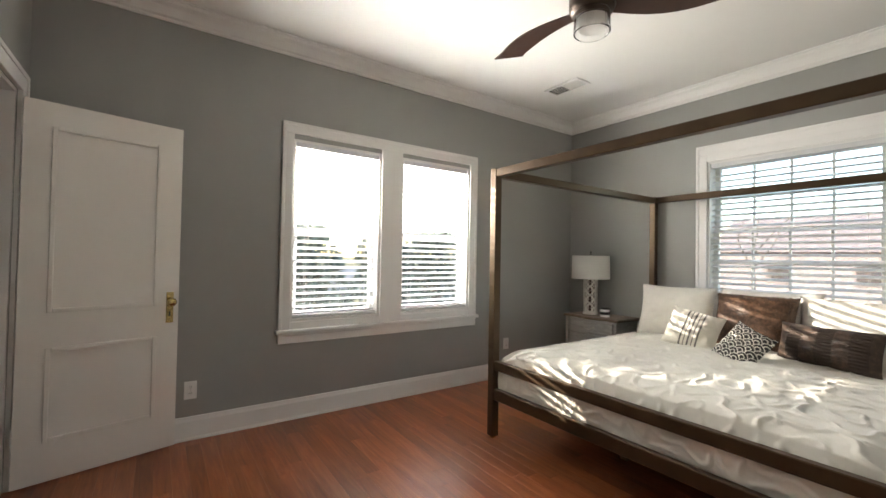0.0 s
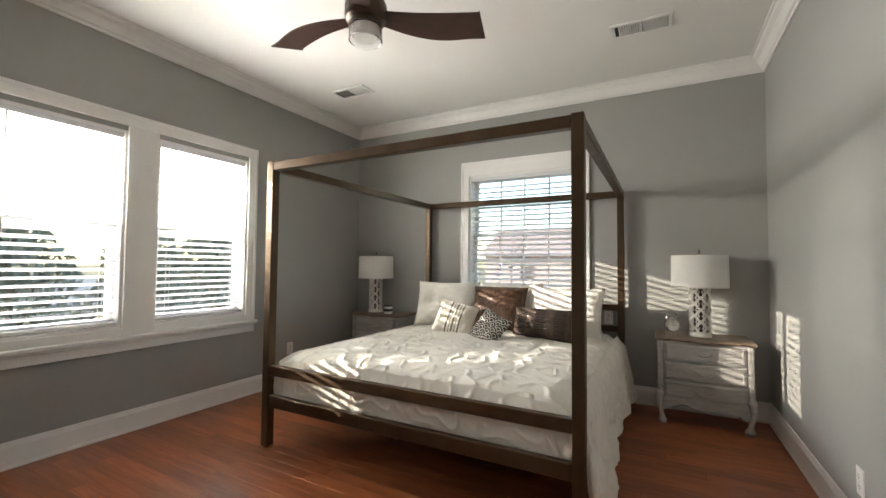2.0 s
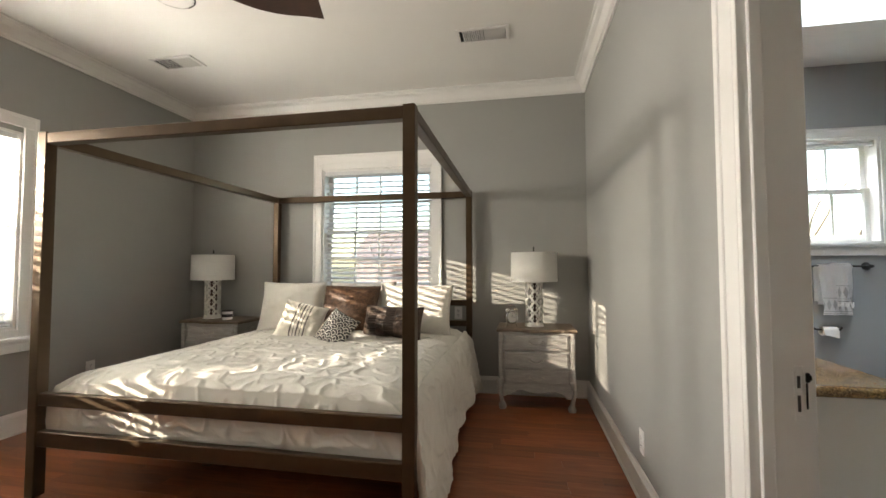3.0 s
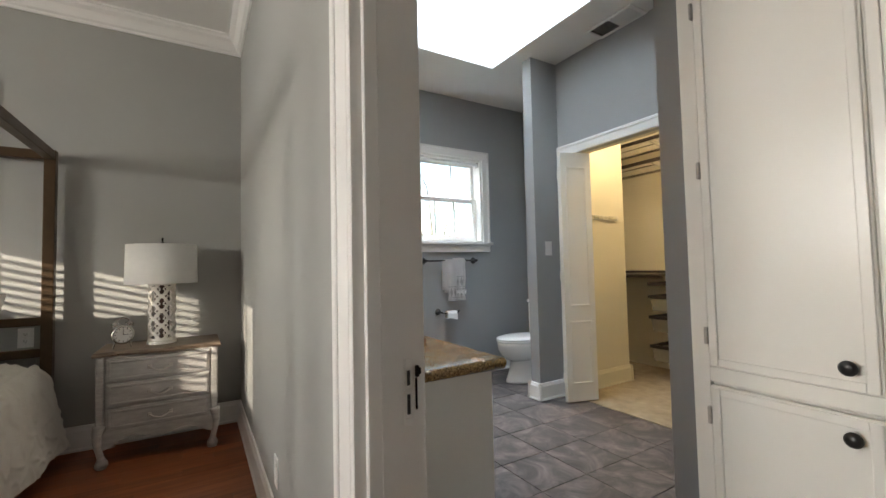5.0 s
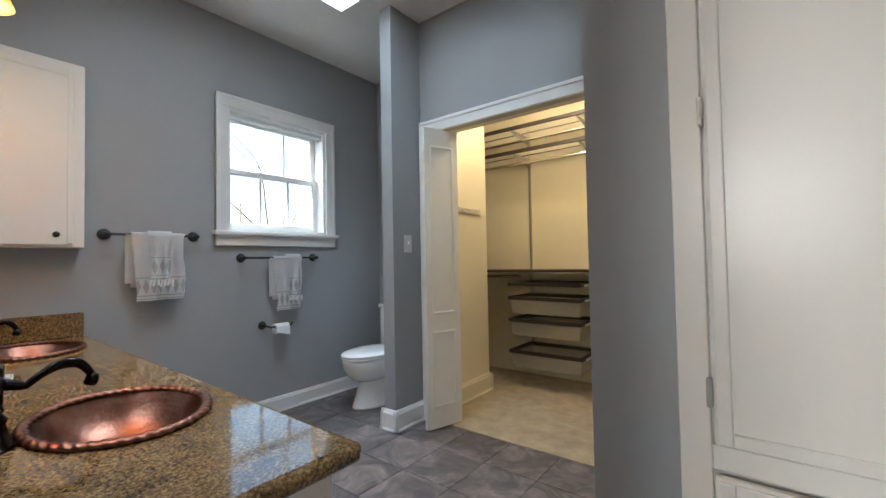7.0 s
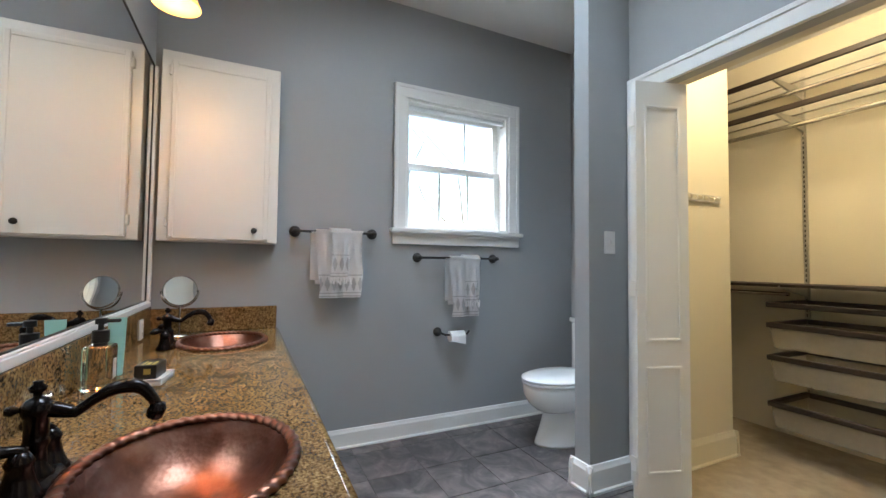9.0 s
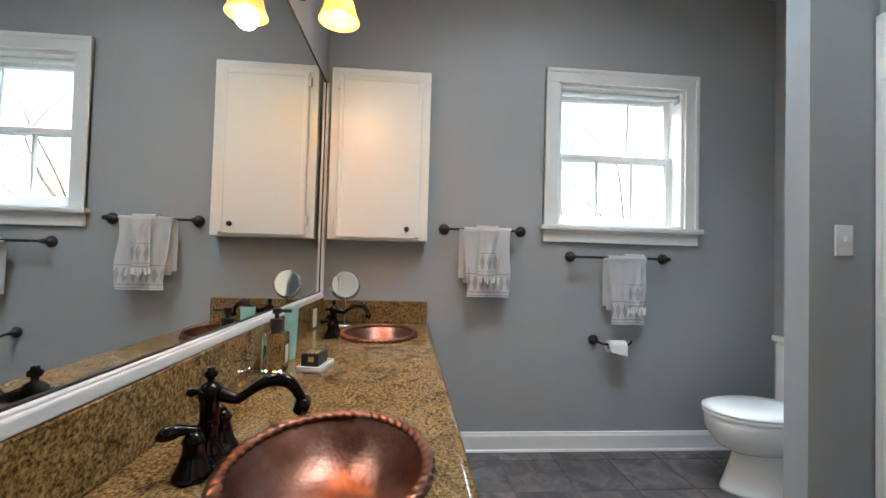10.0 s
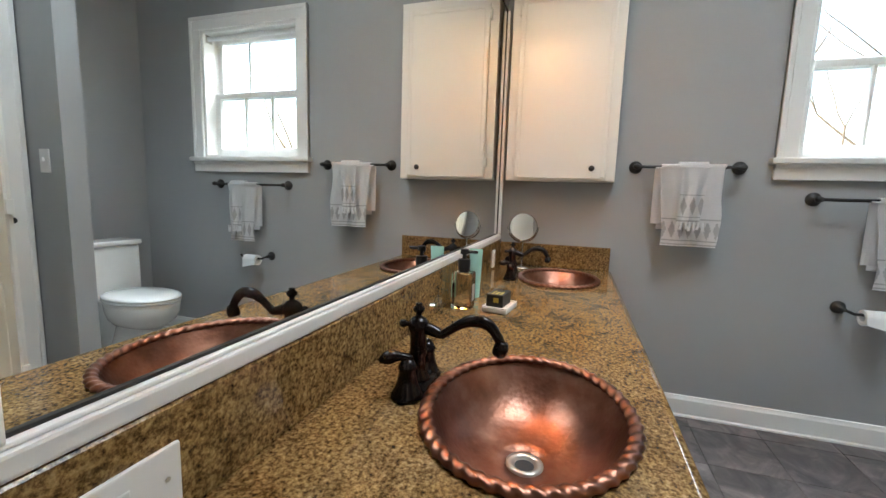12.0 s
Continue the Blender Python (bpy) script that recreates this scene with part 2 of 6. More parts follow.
def slate_mat():
    m = mat("slate look tile", (0.12, 0.11, 0.105), 0.45)
    b = m.node_tree.nodes["Principled BSDF"]
    v = coords(m, (1, 1, 1), True)
    info = m.node_tree.nodes.new("ShaderNodeObjectInfo")
    add = node(m, "ShaderNodeVectorMath")
    add.operation = "MULTIPLY_ADD"
    add.inputs[1].default_value = (1, 1, 1)
    link(m, v, add.inputs[0])
    k = node(m, "ShaderNodeMath")
    k.operation = "MULTIPLY"
    k.inputs[1].default_value = 9.0
    link(m, info.outputs["Random"], k.inputs[0])
    link(m, k.outputs[0], add.inputs[2])
    n = node(m, "ShaderNodeTexNoise", Scale=5.0, Detail=9.0, Roughness=0.62, Distortion=1.6)
    link(m, add.outputs[0], n.inputs["Vector"])
    link(m, ramp(m, n.outputs[0], [(0.28, (0.036, 0.032, 0.033)), (0.46, (0.090, 0.078, 0.077)), (0.58, (0.165, 0.142, 0.136)), (0.74, (0.27, 0.235, 0.22))]), b.inputs["Base Color"])
    mr = node(m, "ShaderNodeMapRange")
    mr.inputs[3].default_value, mr.inputs[4].default_value = 0.30, 0.55
    link(m, n.outputs[0], mr.inputs[0])
    link(m, mr.outputs[0], b.inputs["Roughness"])
    bump(m, n.outputs[0], 0.4, 0.003)
    return m


M["slate"] = slate_mat()


def granite_mat():
    m = mat("brown gold granite", (0.2, 0.13, 0.06), 0.07)
    b = m.node_tree.nodes["Principled BSDF"]
    v = coords(m, (1, 1, 1), True)
    vor = node(m, "ShaderNodeTexVoronoi", Scale=230.0)
    warp = node(m, "ShaderNodeTexNoise", Scale=14.0, Detail=8.0, Roughness=0.72, Distortion=0.8)
    link(m, v, vor.inputs["Vector"])
    link(m, v, warp.inputs["Vector"])
    fine = node(m, "ShaderNodeTexNoise", Scale=135.0, Detail=4.0, Roughness=0.7)
    link(m, v, fine.inputs["Vector"])
    a = ramp(m, fine.outputs[0], [(0.32, (0.035, 0.019, 0.009)), (0.45, (0.18, 0.100, 0.038)), (0.56, (0.35, 0.222, 0.090)), (0.72, (0.52, 0.36, 0.18))])
    c = ramp(m, warp.outputs[0], [(0.32, (0.30, 0.25, 0.22)), (0.44, (0.72, 0.69, 0.64)), (0.52, (0.95, 0.93, 0.90)), (0.7, (1.0, 0.99, 0.96))])
    mx = m.node_tree.nodes.new("ShaderNodeMix")
    mx.data_type, mx.blend_type = "RGBA", "MULTIPLY"
    mx.inputs[0].default_value = 1.0
    link(m, a, mx.inputs[6])
    link(m, c, mx.inputs[7])
    sp = ramp(m, vor.outputs["Color"], [(0.0, (0.35, 0.30, 0.27)), (0.22, (0.9, 0.9, 0.9)), (1.0, (1.15, 1.1, 1.05))])
    m2 = m.node_tree.nodes.new("ShaderNodeMix")
    m2.data_type, m2.blend_type = "RGBA", "MULTIPLY"
    m2.inputs[0].default_value = 0.7
    link(m, mx.outputs[2], m2.inputs[6])
    link(m, sp, m2.inputs[7])
    link(m, m2.outputs[2], b.inputs["Base Color"])
    return m


M["granite"] = granite_mat()


def copper_mat():
    m = mat("hammered copper", (0.50, 0.20, 0.11), 0.24, 1.0)
    b = m.node_tree.nodes["Principled BSDF"]
    v = coords(m, (1, 1, 1))
    n = node(m, "ShaderNodeTexNoise", Scale=14.0, Detail=6.0, Roughness=0.6)
    vor = node(m, "ShaderNodeTexVoronoi", Scale=95.0)
    link(m, v, n.inputs["Vector"])
    link(m, v, vor.inputs["Vector"])
    link(m, ramp(m, n.outputs[0], [(0.25, (0.165, 0.068, 0.045)), (0.5, (0.27, 0.116, 0.076)), (0.75, (0.41, 0.215, 0.155))]), b.inputs["Base Color"])
    mr = node(m, "ShaderNodeMapRange")
    mr.inputs[3].default_value, mr.inputs[4].default_value = 0.24, 0.50
    link(m, n.outputs[0], mr.inputs[0])
    link(m, mr.outputs[0], b.inputs["Roughness"])
    bump(m, vor.outputs["Distance"], 0.25, 0.002)
    return m


M["copper"] = copper_mat()


def wash_mat(name, pale, dark, stretch):
    """Worn painted or waxed wood with drawn-out grain."""
    m = mat(name, pale, 0.5)
    b = m.node_tree.nodes["Principled BSDF"]
    v = coords(m, stretch, True)
    n = node(m, "ShaderNodeTexNoise", Scale=3.0, Detail=8.0, Roughness=0.7, Distortion=0.4)
    link(m, v, n.inputs["Vector"])
    link(m, ramp(m, n.outputs[0], [(0.3, dark), (0.5, tuple((p + d) / 2 for p, d in zip(pale, dark))), (0.62, pale)]), b.inputs["Base Color"])
    bump(m, n.outputs[0], 0.2, 0.001)
    return m


M["wash"] = wash_mat("grey washed wood", (0.45, 0.435, 0.415), (0.31, 0.295, 0.275), (3, 3, 16))
M["wax_top"] = wash_mat("waxed brown top", (0.21, 0.155, 0.110), (0.11, 0.075, 0.05), (14, 1.5, 6))
M["fur"] = wash_mat("brown fur", (0.17, 0.090, 0.050), (0.045, 0.022, 0.013), (12, 12, 12))


def quilt_mat():
    m = mat("ivory tufted bedspread", (0.68, 0.65, 0.58), 0.95)
    b = m.node_tree.nodes["Principled BSDF"]
    v = coords(m, (1, 1, 1), True)
    n = node(m, "ShaderNodeTexNoise", Scale=5.0, Detail=4.0)
    link(m, v, n.inputs["Vector"])
    f = node(m, "ShaderNodeTexNoise", Scale=130.0, Detail=4.0, Roughness=0.7)
    link(m, v, f.inputs["Vector"])
    link(m, ramp(m, n.outputs[0], [(0.3, (0.70, 0.67, 0.60)), (0.7, (0.78, 0.75, 0.68))]), b.inputs["Base Color"])
    b.inputs["Sheen Weight"].default_value = 0.25
    bump(m, f.outputs[0], 0.5, 0.002)
    return m


M["quilt"] = quilt_mat()
M["fur_dark"] = wash_mat("dark brown fur", (0.085, 0.050, 0.033), (0.026, 0.015, 0.010), (12, 12, 12))


# ---- mesh helpers ----
def finish(bm, name, material, smooth=False):
    me = bpy.data.meshes.new(name)
    bmesh.ops.recalc_face_normals(bm, faces=bm.faces)
    bm.to_mesh(me)
    bm.free()
    for m in material if isinstance(material, (list, tuple)) else [material]:
        me.materials.append(m)
    if smooth:
        for p in me.polygons:
            p.use_smooth = True
    return me


def thing(name, place=(0, 0, 0), label="", category="", group="", kind="", turn=0):
    ob = new(name)
    ob.empty_display_size = 0.05
    ob.matrix_basis = pose(*place, 0, 0, turn)
    return tagged(ob, label, category, group, kind)


def part(name, bm, material, parent=None, label="", smooth=False):
    ob = new(name, finish(bm, name, material, smooth))
    if parent is not None:
        ob.parent = parent
    return tagged(ob, label)


def shared(name, me, parent, place, turn=(0, 0, 0)):
    ob = new(name, me)
    ob.parent = parent
    ob.matrix_basis = pose(*place, *turn)
    return ob


def solid(name, bm, material, label, category, group="", kind="", smooth=False, place=None):
    ob = new(name, finish(bm, name, material, smooth))
    if place is not None:
        ob.matrix_basis = place
    return tagged(ob, label, category, group, kind)


def boxes(*bounds, bevel=0.0, seg=1, bm=None):
    bm = bm or bmesh.new()
    for x0, x1, y0, y1, z0, z1 in bounds:
        one = bmesh.new()
        bmesh.ops.create_cube(one, size=1)
        for v in one.verts:
            v.co = ((x0 + x1) / 2 + v.co.x * (x1 - x0), (y0 + y1) / 2 + v.co.y * (y1 - y0), (z0 + z1) / 2 + v.co.z * (z1 - z0))
        if bevel:
            bmesh.ops.bevel(one, geom=one.edges[:], offset=min(bevel, 0.45 * min(x1 - x0, y1 - y0, z1 - z0)), segments=seg, affect="EDGES", profile=0.6)
        join(bm, one)
    return bm


def join(bm, one, m=None):
    if m is not None:
        one.transform(m)
    me = bpy.data.meshes.new("tmp")
    one.to_mesh(me)
    one.free()
    bm.from_mesh(me)
    bpy.data.meshes.remove(me)
    return bm


def cyl(r, a, b, seg=16, bm=None, r2=None, bevel=0.0):
    """A rod or cone from a to b."""
    bm = bm or bmesh.new()
    a, b = Vector(a), Vector(b)
    one = bmesh.new()
    bmesh.ops.create_cone(one, cap_ends=True, segments=seg, radius1=r, radius2=r if r2 is None else r2, depth=(b - a).length)
    if bevel:
        rims = [e for e in one.edges if len(e.link_faces) == 2 and any(len(f.verts) > 4 for f in e.link_faces)]
        bmesh.ops.bevel(one, geom=rims, offset=bevel, segments=2, affect="EDGES")
    q = Vector((0, 0, 1)).rotation_difference((b - a).normalized()).to_matrix().to_4x4()
    return join(bm, one, Matrix.Translation((a + b) / 2) @ q)


def lathe(profile, seg=32, sx=1.0, sy=1.0, bm=None, m=None, closed=False):
    """Turns a profile of (radius, z) round the z axis; sx, sy stretch it into an oval."""
    one = bmesh.new()
    rings = []
    for r, z in profile:
        if r < 1e-5:
            rings.append([one.verts.new((0, 0, z))] * seg)
        else:
            rings.append([one.verts.new((r * sx * math.cos(2 * math.pi * i / seg), r * sy * math.sin(2 * math.pi * i / seg), z)) for i in range(seg)])
    for a, b in zip(rings, rings[1:]):
        for i in range(seg):
            q = [a[i], a[(i + 1) % seg], b[(i + 1) % seg], b[i]]
            u = list(dict.fromkeys(q))
            if len(u) > 2:
                one.faces.new(u)
    if m is None and bm is None:
        return one
    return join(bm or bmesh.new(), one, m)


def tube(points, radius, seg=10, bm=None, radii=None):
    """A round bar along points."""
    one = bmesh.new()
    pts = [Vector(p) for p in points]
    rings, side = [], None
    for i, p in enumerate(pts):
        d = (pts[min(i + 1, len(pts) - 1)] - pts[max(i - 1, 0)]).normalized()
        if side is None:
            side = d.orthogonal().normalized()
        side = (side - d * side.dot(d)).normalized()
        up = d.cross(side)
        r = radii[i] if radii else radius
        rings.append([one.verts.new(p + r * (math.cos(2 * math.pi * k / seg) * side + math.sin(2 * math.pi * k / seg) * up)) for k in range(seg)])
    for a, b in zip(rings, rings[1:]):
        for k in range(seg):
            one.faces.new((a[k], a[(k + 1) % seg], b[(k + 1) % seg], b[k]))
    one.faces.new(rings[0][::-1])
    one.faces.new(rings[-1])
    return join(bm or bmesh.new(), one)


def grid_sheet(nu, nv, f, bm=None):
    """A sheet of quads from f(u, v), u and v in 0..1."""
    bm = bm or bmesh.new()
    vs = [[bm.verts.new(f(i / nu, j / nv)) for j in range(nv + 1)] for i in range(nu + 1)]
    for i in range(nu):
        for j in range(nv):
            bm.faces.new((vs[i][j], vs[i + 1][j], vs[i + 1][j + 1], vs[i][j + 1]))
    return bm


def sweep(profile, path, bm=None):
    """Runs a profile of (out, up) along level straight stretches (start, end, outward)."""
    bm = bm or bmesh.new()
    for a, b, out in path:
        a, b, out = Vector(a), Vector(b), Vector(out)
        ra = [bm.verts.new(a + out * p + Vector((0, 0, q))) for p, q in profile]
        rb = [bm.verts.new(b + out * p + Vector((0, 0, q))) for p, q in profile]
        for i in range(len(profile)):
            j = (i + 1) % len(profile)
            bm.faces.new((ra[i], ra[j], rb[j], rb[i]))
        bm.faces.new(ra[::-1])
        bm.faces.new(rb)
    return bm


def wall_x(y0, y1, x0, x1, z0, z1, holes=()):
    """A wall along x between faces y0 and y1, with holes (x0, x1, z0, z1) through it."""
    out, x = [], x0
    for a, b, c, d in sorted(holes):
        out.append((x, a, y0, y1, z0, z1))
        if c > z0:
            out.append((a, b, y0, y1, z0, c))
        out.append((a, b, y0, y1, d, z1))
        x = b
    out.append((x, x1, y0, y1, z0, z1))
    return boxes(*out)


def wall_y(x0, x1, y0, y1, z0, z1, holes=()):
    out, y = [], y0
    for a, b, c, d in sorted(holes):
        out.append((x0, x1, y, a, z0, z1))
        if c > z0:
            out.append((x0, x1, a, b, z0, c))
        out.append((x0, x1, a, b, d, z1))
        y = b
    out.append((x0, x1, y, y1, z0, z1))
    return boxes(*out)


# ---- large structure ----
WA = [(1.135, 1.865, 0.72, 2.10), (2.065, 2.820, 0.72, 2.10)]    # double window, north wall
WB = (0.825, 1.955, 0.88, 2.12)                                  # window behind the bed: y, z
WC = (-2.865, -2.065, 1.335, 2.20)                               # bathroom window: y, z
CO = (2.16, 3.37, 2.00)                                          # closet opening: x, x, head
SK = (2.62, 3.77, -2.52, -1.30)                                  # skylight shaft


def structure(name, bm, material, label, category):
    return solid(name, bm, material, label, category, kind="structure")


structure("wall_north", wall_x(BY1, BY1 + WALL, BX0 - 0.12, BX1 + WALL, 0, BZ + 0.2, WA), M["wall"], "grey painted bedroom wall with a double window", "wall")
structure("wall_east", wall_y(BX1, BX1 + WALL, BY0 - 0.06, BY1, 0, BZ + 0.2, [WB]), M["wall"], "grey painted bedroom wall behind the bed", "wall")
structure("wall_west", wall_y(BX0 - 0.12, BX0, BY0 - 0.06, BY1, 0, BZ + 0.2, [(2.43, 3.235, 0, 2.05)]), M["wall"], "grey painted bedroom wall with a doorway", "wall")
structure("wall_south", wall_x(BY0 - 0.056, BY0, BX0, BX1, 0, BZ + 0.2, [(DX0, DX1, 0, DZ)]), M["wall"], "grey painted bedroom wall beside the bathroom doorway", "wall")
structure("bathroom_wall_north", wall_x(TY0, TY0 + 0.056, TX0, TX1 + WALL, 0, TZ + 0.2, [(DX0, DX1, 0, DZ)]), M["bath_wall"], "blue-grey painted bathroom wall behind the mirror", "wall")
structure("bathroom_wall_east", wall_y(TX1, TX1 + WALL, -3.53, TY0, 0, TZ + 0.2, [WC]), M["bath_wall"], "blue-grey painted bathroom wall with a small window", "wall")
structure("bathroom_wall_west", wall_y(TX0 - 0.1, TX0, CLY, TY0, 0, TZ + 0.2), M["bath_wall"], "blue-grey painted bathroom wall", "wall")
structure("bathroom_wall_south", wall_x(CLY - 0.055, CLY, 1.93, 3.46, 0, TZ + 0.2, [(CO[0], CO[1], 0, CO[2])]), M["bath_wall"], "blue-grey painted wall over the closet opening", "wall")
structure("linen_wall", boxes((1.668, 1.93, CLY, -1.92, 0, TZ + 0.2), (TX0, 1.668, CLY, -2.10, 0, TZ + 0.2)), M["bath_wall"], "blue-grey painted wall corner beside the linen cabinet", "wall")
structure("partition_wall", boxes((3.46, 3.56, -3.53, -2.675, 0, TZ + 0.2)), M["bath_wall"], "blue-grey painted partition end beside the toilet", "wall")
structure("nook_wall", boxes((3.56, TX1, -3.53, -3.47, 0, TZ + 0.2)), M["bath_wall"], "blue-grey painted wall behind the toilet", "wall")
structure("closet_wall_front", wall_x(CLY - 0.11, CLY - 0.055, 1.55, 3.45, 0, 2.6, [(CO[0], CO[1], 0, CO[2])]), M["cream_wall"], "cream painted closet wall round the opening", "wall")
structure("closet_wall_side", boxes((3.42, 3.45, -3.76, CLY - 0.11, 0, 2.6), (3.45, 4.45, -3.76, -3.53, 0, 2.6)), M["cream_wall"], "cream painted closet wall return", "wall")
structure("closet_wall_back", boxes((1.55, 4.55, CLB - 0.1, CLB, 0, 2.6)), M["cream_wall"], "cream painted closet wall behind the shelves", "wall")
structure("closet_wall_ends", boxes((1.45, 1.55, CLB - 0.1, CLY - 0.055, 0, 2.6), (4.45, 4.55, CLB, -3.53, 0, 2.6)), M["cream_wall"], "cream painted closet end walls", "wall")
structure("closet_ceiling", boxes((1.45, 3.45, CLB - 0.1, CLY - 0.055, 2.6, 2.68), (3.45, 4.55, CLB - 0.1, -3.53, 2.6, 2.68)), M["ceiling"], "white closet ceiling", "ceiling")
structure("ceiling", boxes((BX0 - 0.12, BX1 + WALL, BY0 - 0.056, BY1 + WALL, BZ, BZ + 0.12)), M["ceiling"], "white painted bedroom ceiling", "ceiling")
structure("bathroom_ceiling", boxes((TX0 - 0.1, SK[0], -3.53, TY0, TZ, TZ + 0.1), (SK[1], TX1 + WALL, -3.53, TY0, TZ, TZ + 0.1),
                                    (SK[0], SK[1], -3.53, SK[2], TZ, TZ + 0.1), (SK[0], SK[1], SK[3], TY0, TZ, TZ + 0.1)), M["ceiling"], "white painted bathroom ceiling with a skylight opening", "ceiling")
t = 0.03
structure("skylight_shaft", boxes((SK[0] - t, SK[0], SK[2] - t, SK[3] + t, TZ + 0.1, TZ + 1.5), (SK[1], SK[1] + t, SK[2] - t, SK[3] + t, TZ + 0.1, TZ + 1.5),
                                  (SK[0], SK[1], SK[2] - t, SK[2], TZ + 0.1, TZ + 1.5), (SK[0], SK[1], SK[3], SK[3] + t, TZ + 0.1, TZ + 1.5)), M["ceiling"], "white painted skylight shaft", "skylight")
skylight = thing("skylight", (0, 0, 0), "skylight with a white frame and clear glass over the shaft", "skylight", kind="structure")
part("skylight_frame", boxes((SK[0] - 0.05, SK[0] + 0.03, SK[2] - 0.05, SK[3] + 0.05, TZ + 1.5, TZ + 1.56), (SK[1] - 0.03, SK[1] + 0.05, SK[2] - 0.05, SK[3] + 0.05, TZ + 1.5, TZ + 1.56),
                             (SK[0] + 0.03, SK[1] - 0.03, SK[2] - 0.05, SK[2] + 0.03, TZ + 1.5, TZ + 1.56), (SK[0] + 0.03, SK[1] - 0.03, SK[3] - 0.03, SK[3] + 0.05, TZ + 1.5, TZ + 1.56)), M["trim"], skylight)
sp_ = part("pane", boxes((SK[0] + 0.03, SK[1] - 0.03, SK[2] + 0.03, SK[3] - 0.03, TZ + 1.52, TZ + 1.526)), M["pane"], skylight)
sp_.visible_shadow = False
# hall beyond the bedroom door, closed and plain
structure("hall_walls", boxes((-1.7, -1.6, 1.6, 3.61, 0, 2.7), (-1.6, BX0 - 0.12, 3.51, 3.61, 0, 2.7), (-1.6, BX0 - 0.12, 1.6, 1.7, 0, 2.7)), M["wall"], "plain grey hall walls beyond the bedroom door", "wall")
structure("hall_ceiling", boxes((-1.7, BX0 - 0.12, 1.6, 3.61, 2.7, 2.8)), M["ceiling"], "plain white hall ceiling", "ceiling")

# crown moulding, baseboards
CROWN = [(0, -0.115), (0.012, -0.115), (0.016, -0.100), (0.030, -0.090), (0.055, -0.045), (0.080, -0.028), (0.086, -0.012), (0.100, -0.010), (0.100, 0), (0, 0)]
crown = sweep(CROWN, [((BX0, BY1, BZ), (BX1, BY1, BZ), (0, -1, 0)), ((BX1, BY0, BZ), (BX1, BY1, BZ), (-1, 0, 0)), ((BX0, BY0, BZ), (BX0, BY1, BZ), (1, 0, 0)), ((BX0, BY0, BZ), (BX1, BY0, BZ), (0, 1, 0))])
structure("crown_moulding", crown, M["trim"], "white crown moulding round the bedroom ceiling", "moulding")
BASE = [(0, 0), (0.026, 0), (0.026, 0.012), (0.019, 0.020), (0.017, 0.120), (0.012, 0.132), (0.008, 0.148), (0, 0.150)]
structure("baseboard", sweep(BASE, [((BX0, BY1, 0), (BX1, BY1, 0), (0, -1, 0)), ((BX1, BY0, 0), (BX1, BY1, 0), (-1, 0, 0)), ((BX0, BY0, 0), (BX0, 2.33, 0), (1, 0, 0)),
                               ((DX1 + 0.10, BY0, 0), (BX1, BY0, 0), (0, 1, 0)), ((BX0, BY0, 0), (DX0 - 0.10, BY0, 0), (0, 1, 0))]), M["trim"], "white baseboard along the bedroom walls", "baseboard")
structure("bathroom_baseboard", sweep([(o, h * 0.74) for o, h in BASE], [((TX1, -3.47, 0), (TX1, -1.30, 0), (-1, 0, 0)), ((3.56, -3.47, 0), (TX1, -3.47, 0), (0, 1, 0))]), M["trim"], "low white baseboard along the bathroom's outer walls", "baseboard")
structure("partition_baseboard", sweep([(o, h * 0.9) for o, h in BASE], [((3.46, CLY, 0), (3.46, -2.649, 0), (-1, 0, 0)),
                                        ((3.434, -2.675, 0), (3.586, -2.675, 0), (0, 1, 0)), ((3.56, -3.47, 0), (3.56, -2.649, 0), (1, 0, 0)), ((1.93, CLY, 0), (1.93, -1.92, 0), (1, 0, 0)), ((1.668, -1.92, 0), (1.956, -1.92, 0), (0, 1, 0))]), M["trim"], "white baseboard along the bathroom partition", "baseboard")
structure("closet_baseboard", sweep(BASE, [((3.42, -3.76, 0), (3.42, CLY - 0.11, 0), (-1, 0, 0)), ((3.394, -3.76, 0), (4.45, -3.76, 0), (0, -1, 0))]), M["cream_wall"], "cream baseboard in the closet", "baseboard")


def casing_y(name, y, out, x0, x1, head, w, label, depth=0.022):
    """Door casing on a wall along x; out is the side it stands proud on."""
    bm = bmesh.new()
    for a, b in ((0.0, 1.0), (0.72, 1.25)):
        d = depth * b
        y0, y1 = sorted((y, y + out * d))
        boxes((x0 - w, x0 - w * a, y0, y1, 0, head + w * a if a else head), (x1 + w * a, x1 + w, y0, y1, 0, head + w * a if a else head), (x0 - w, x1 + w, y0, y1, head + w * a, head + w), bevel=0.003, bm=bm)
    return structure(name, bm, M["trim"], label, "door casing")


casing_y("trim_1", BY0, 1, DX0, DX1, DZ, 0.10, "white moulded casing round the bathroom doorway")
casing_y("trim_2", CLY, 1, CO[0], CO[1], CO[2], 0.085, "white moulded casing round the closet opening")
casing_y("trim_4", TY0, -1, DX0, DX1, DZ, 0.095, "white casing on the bathroom side of the doorway")
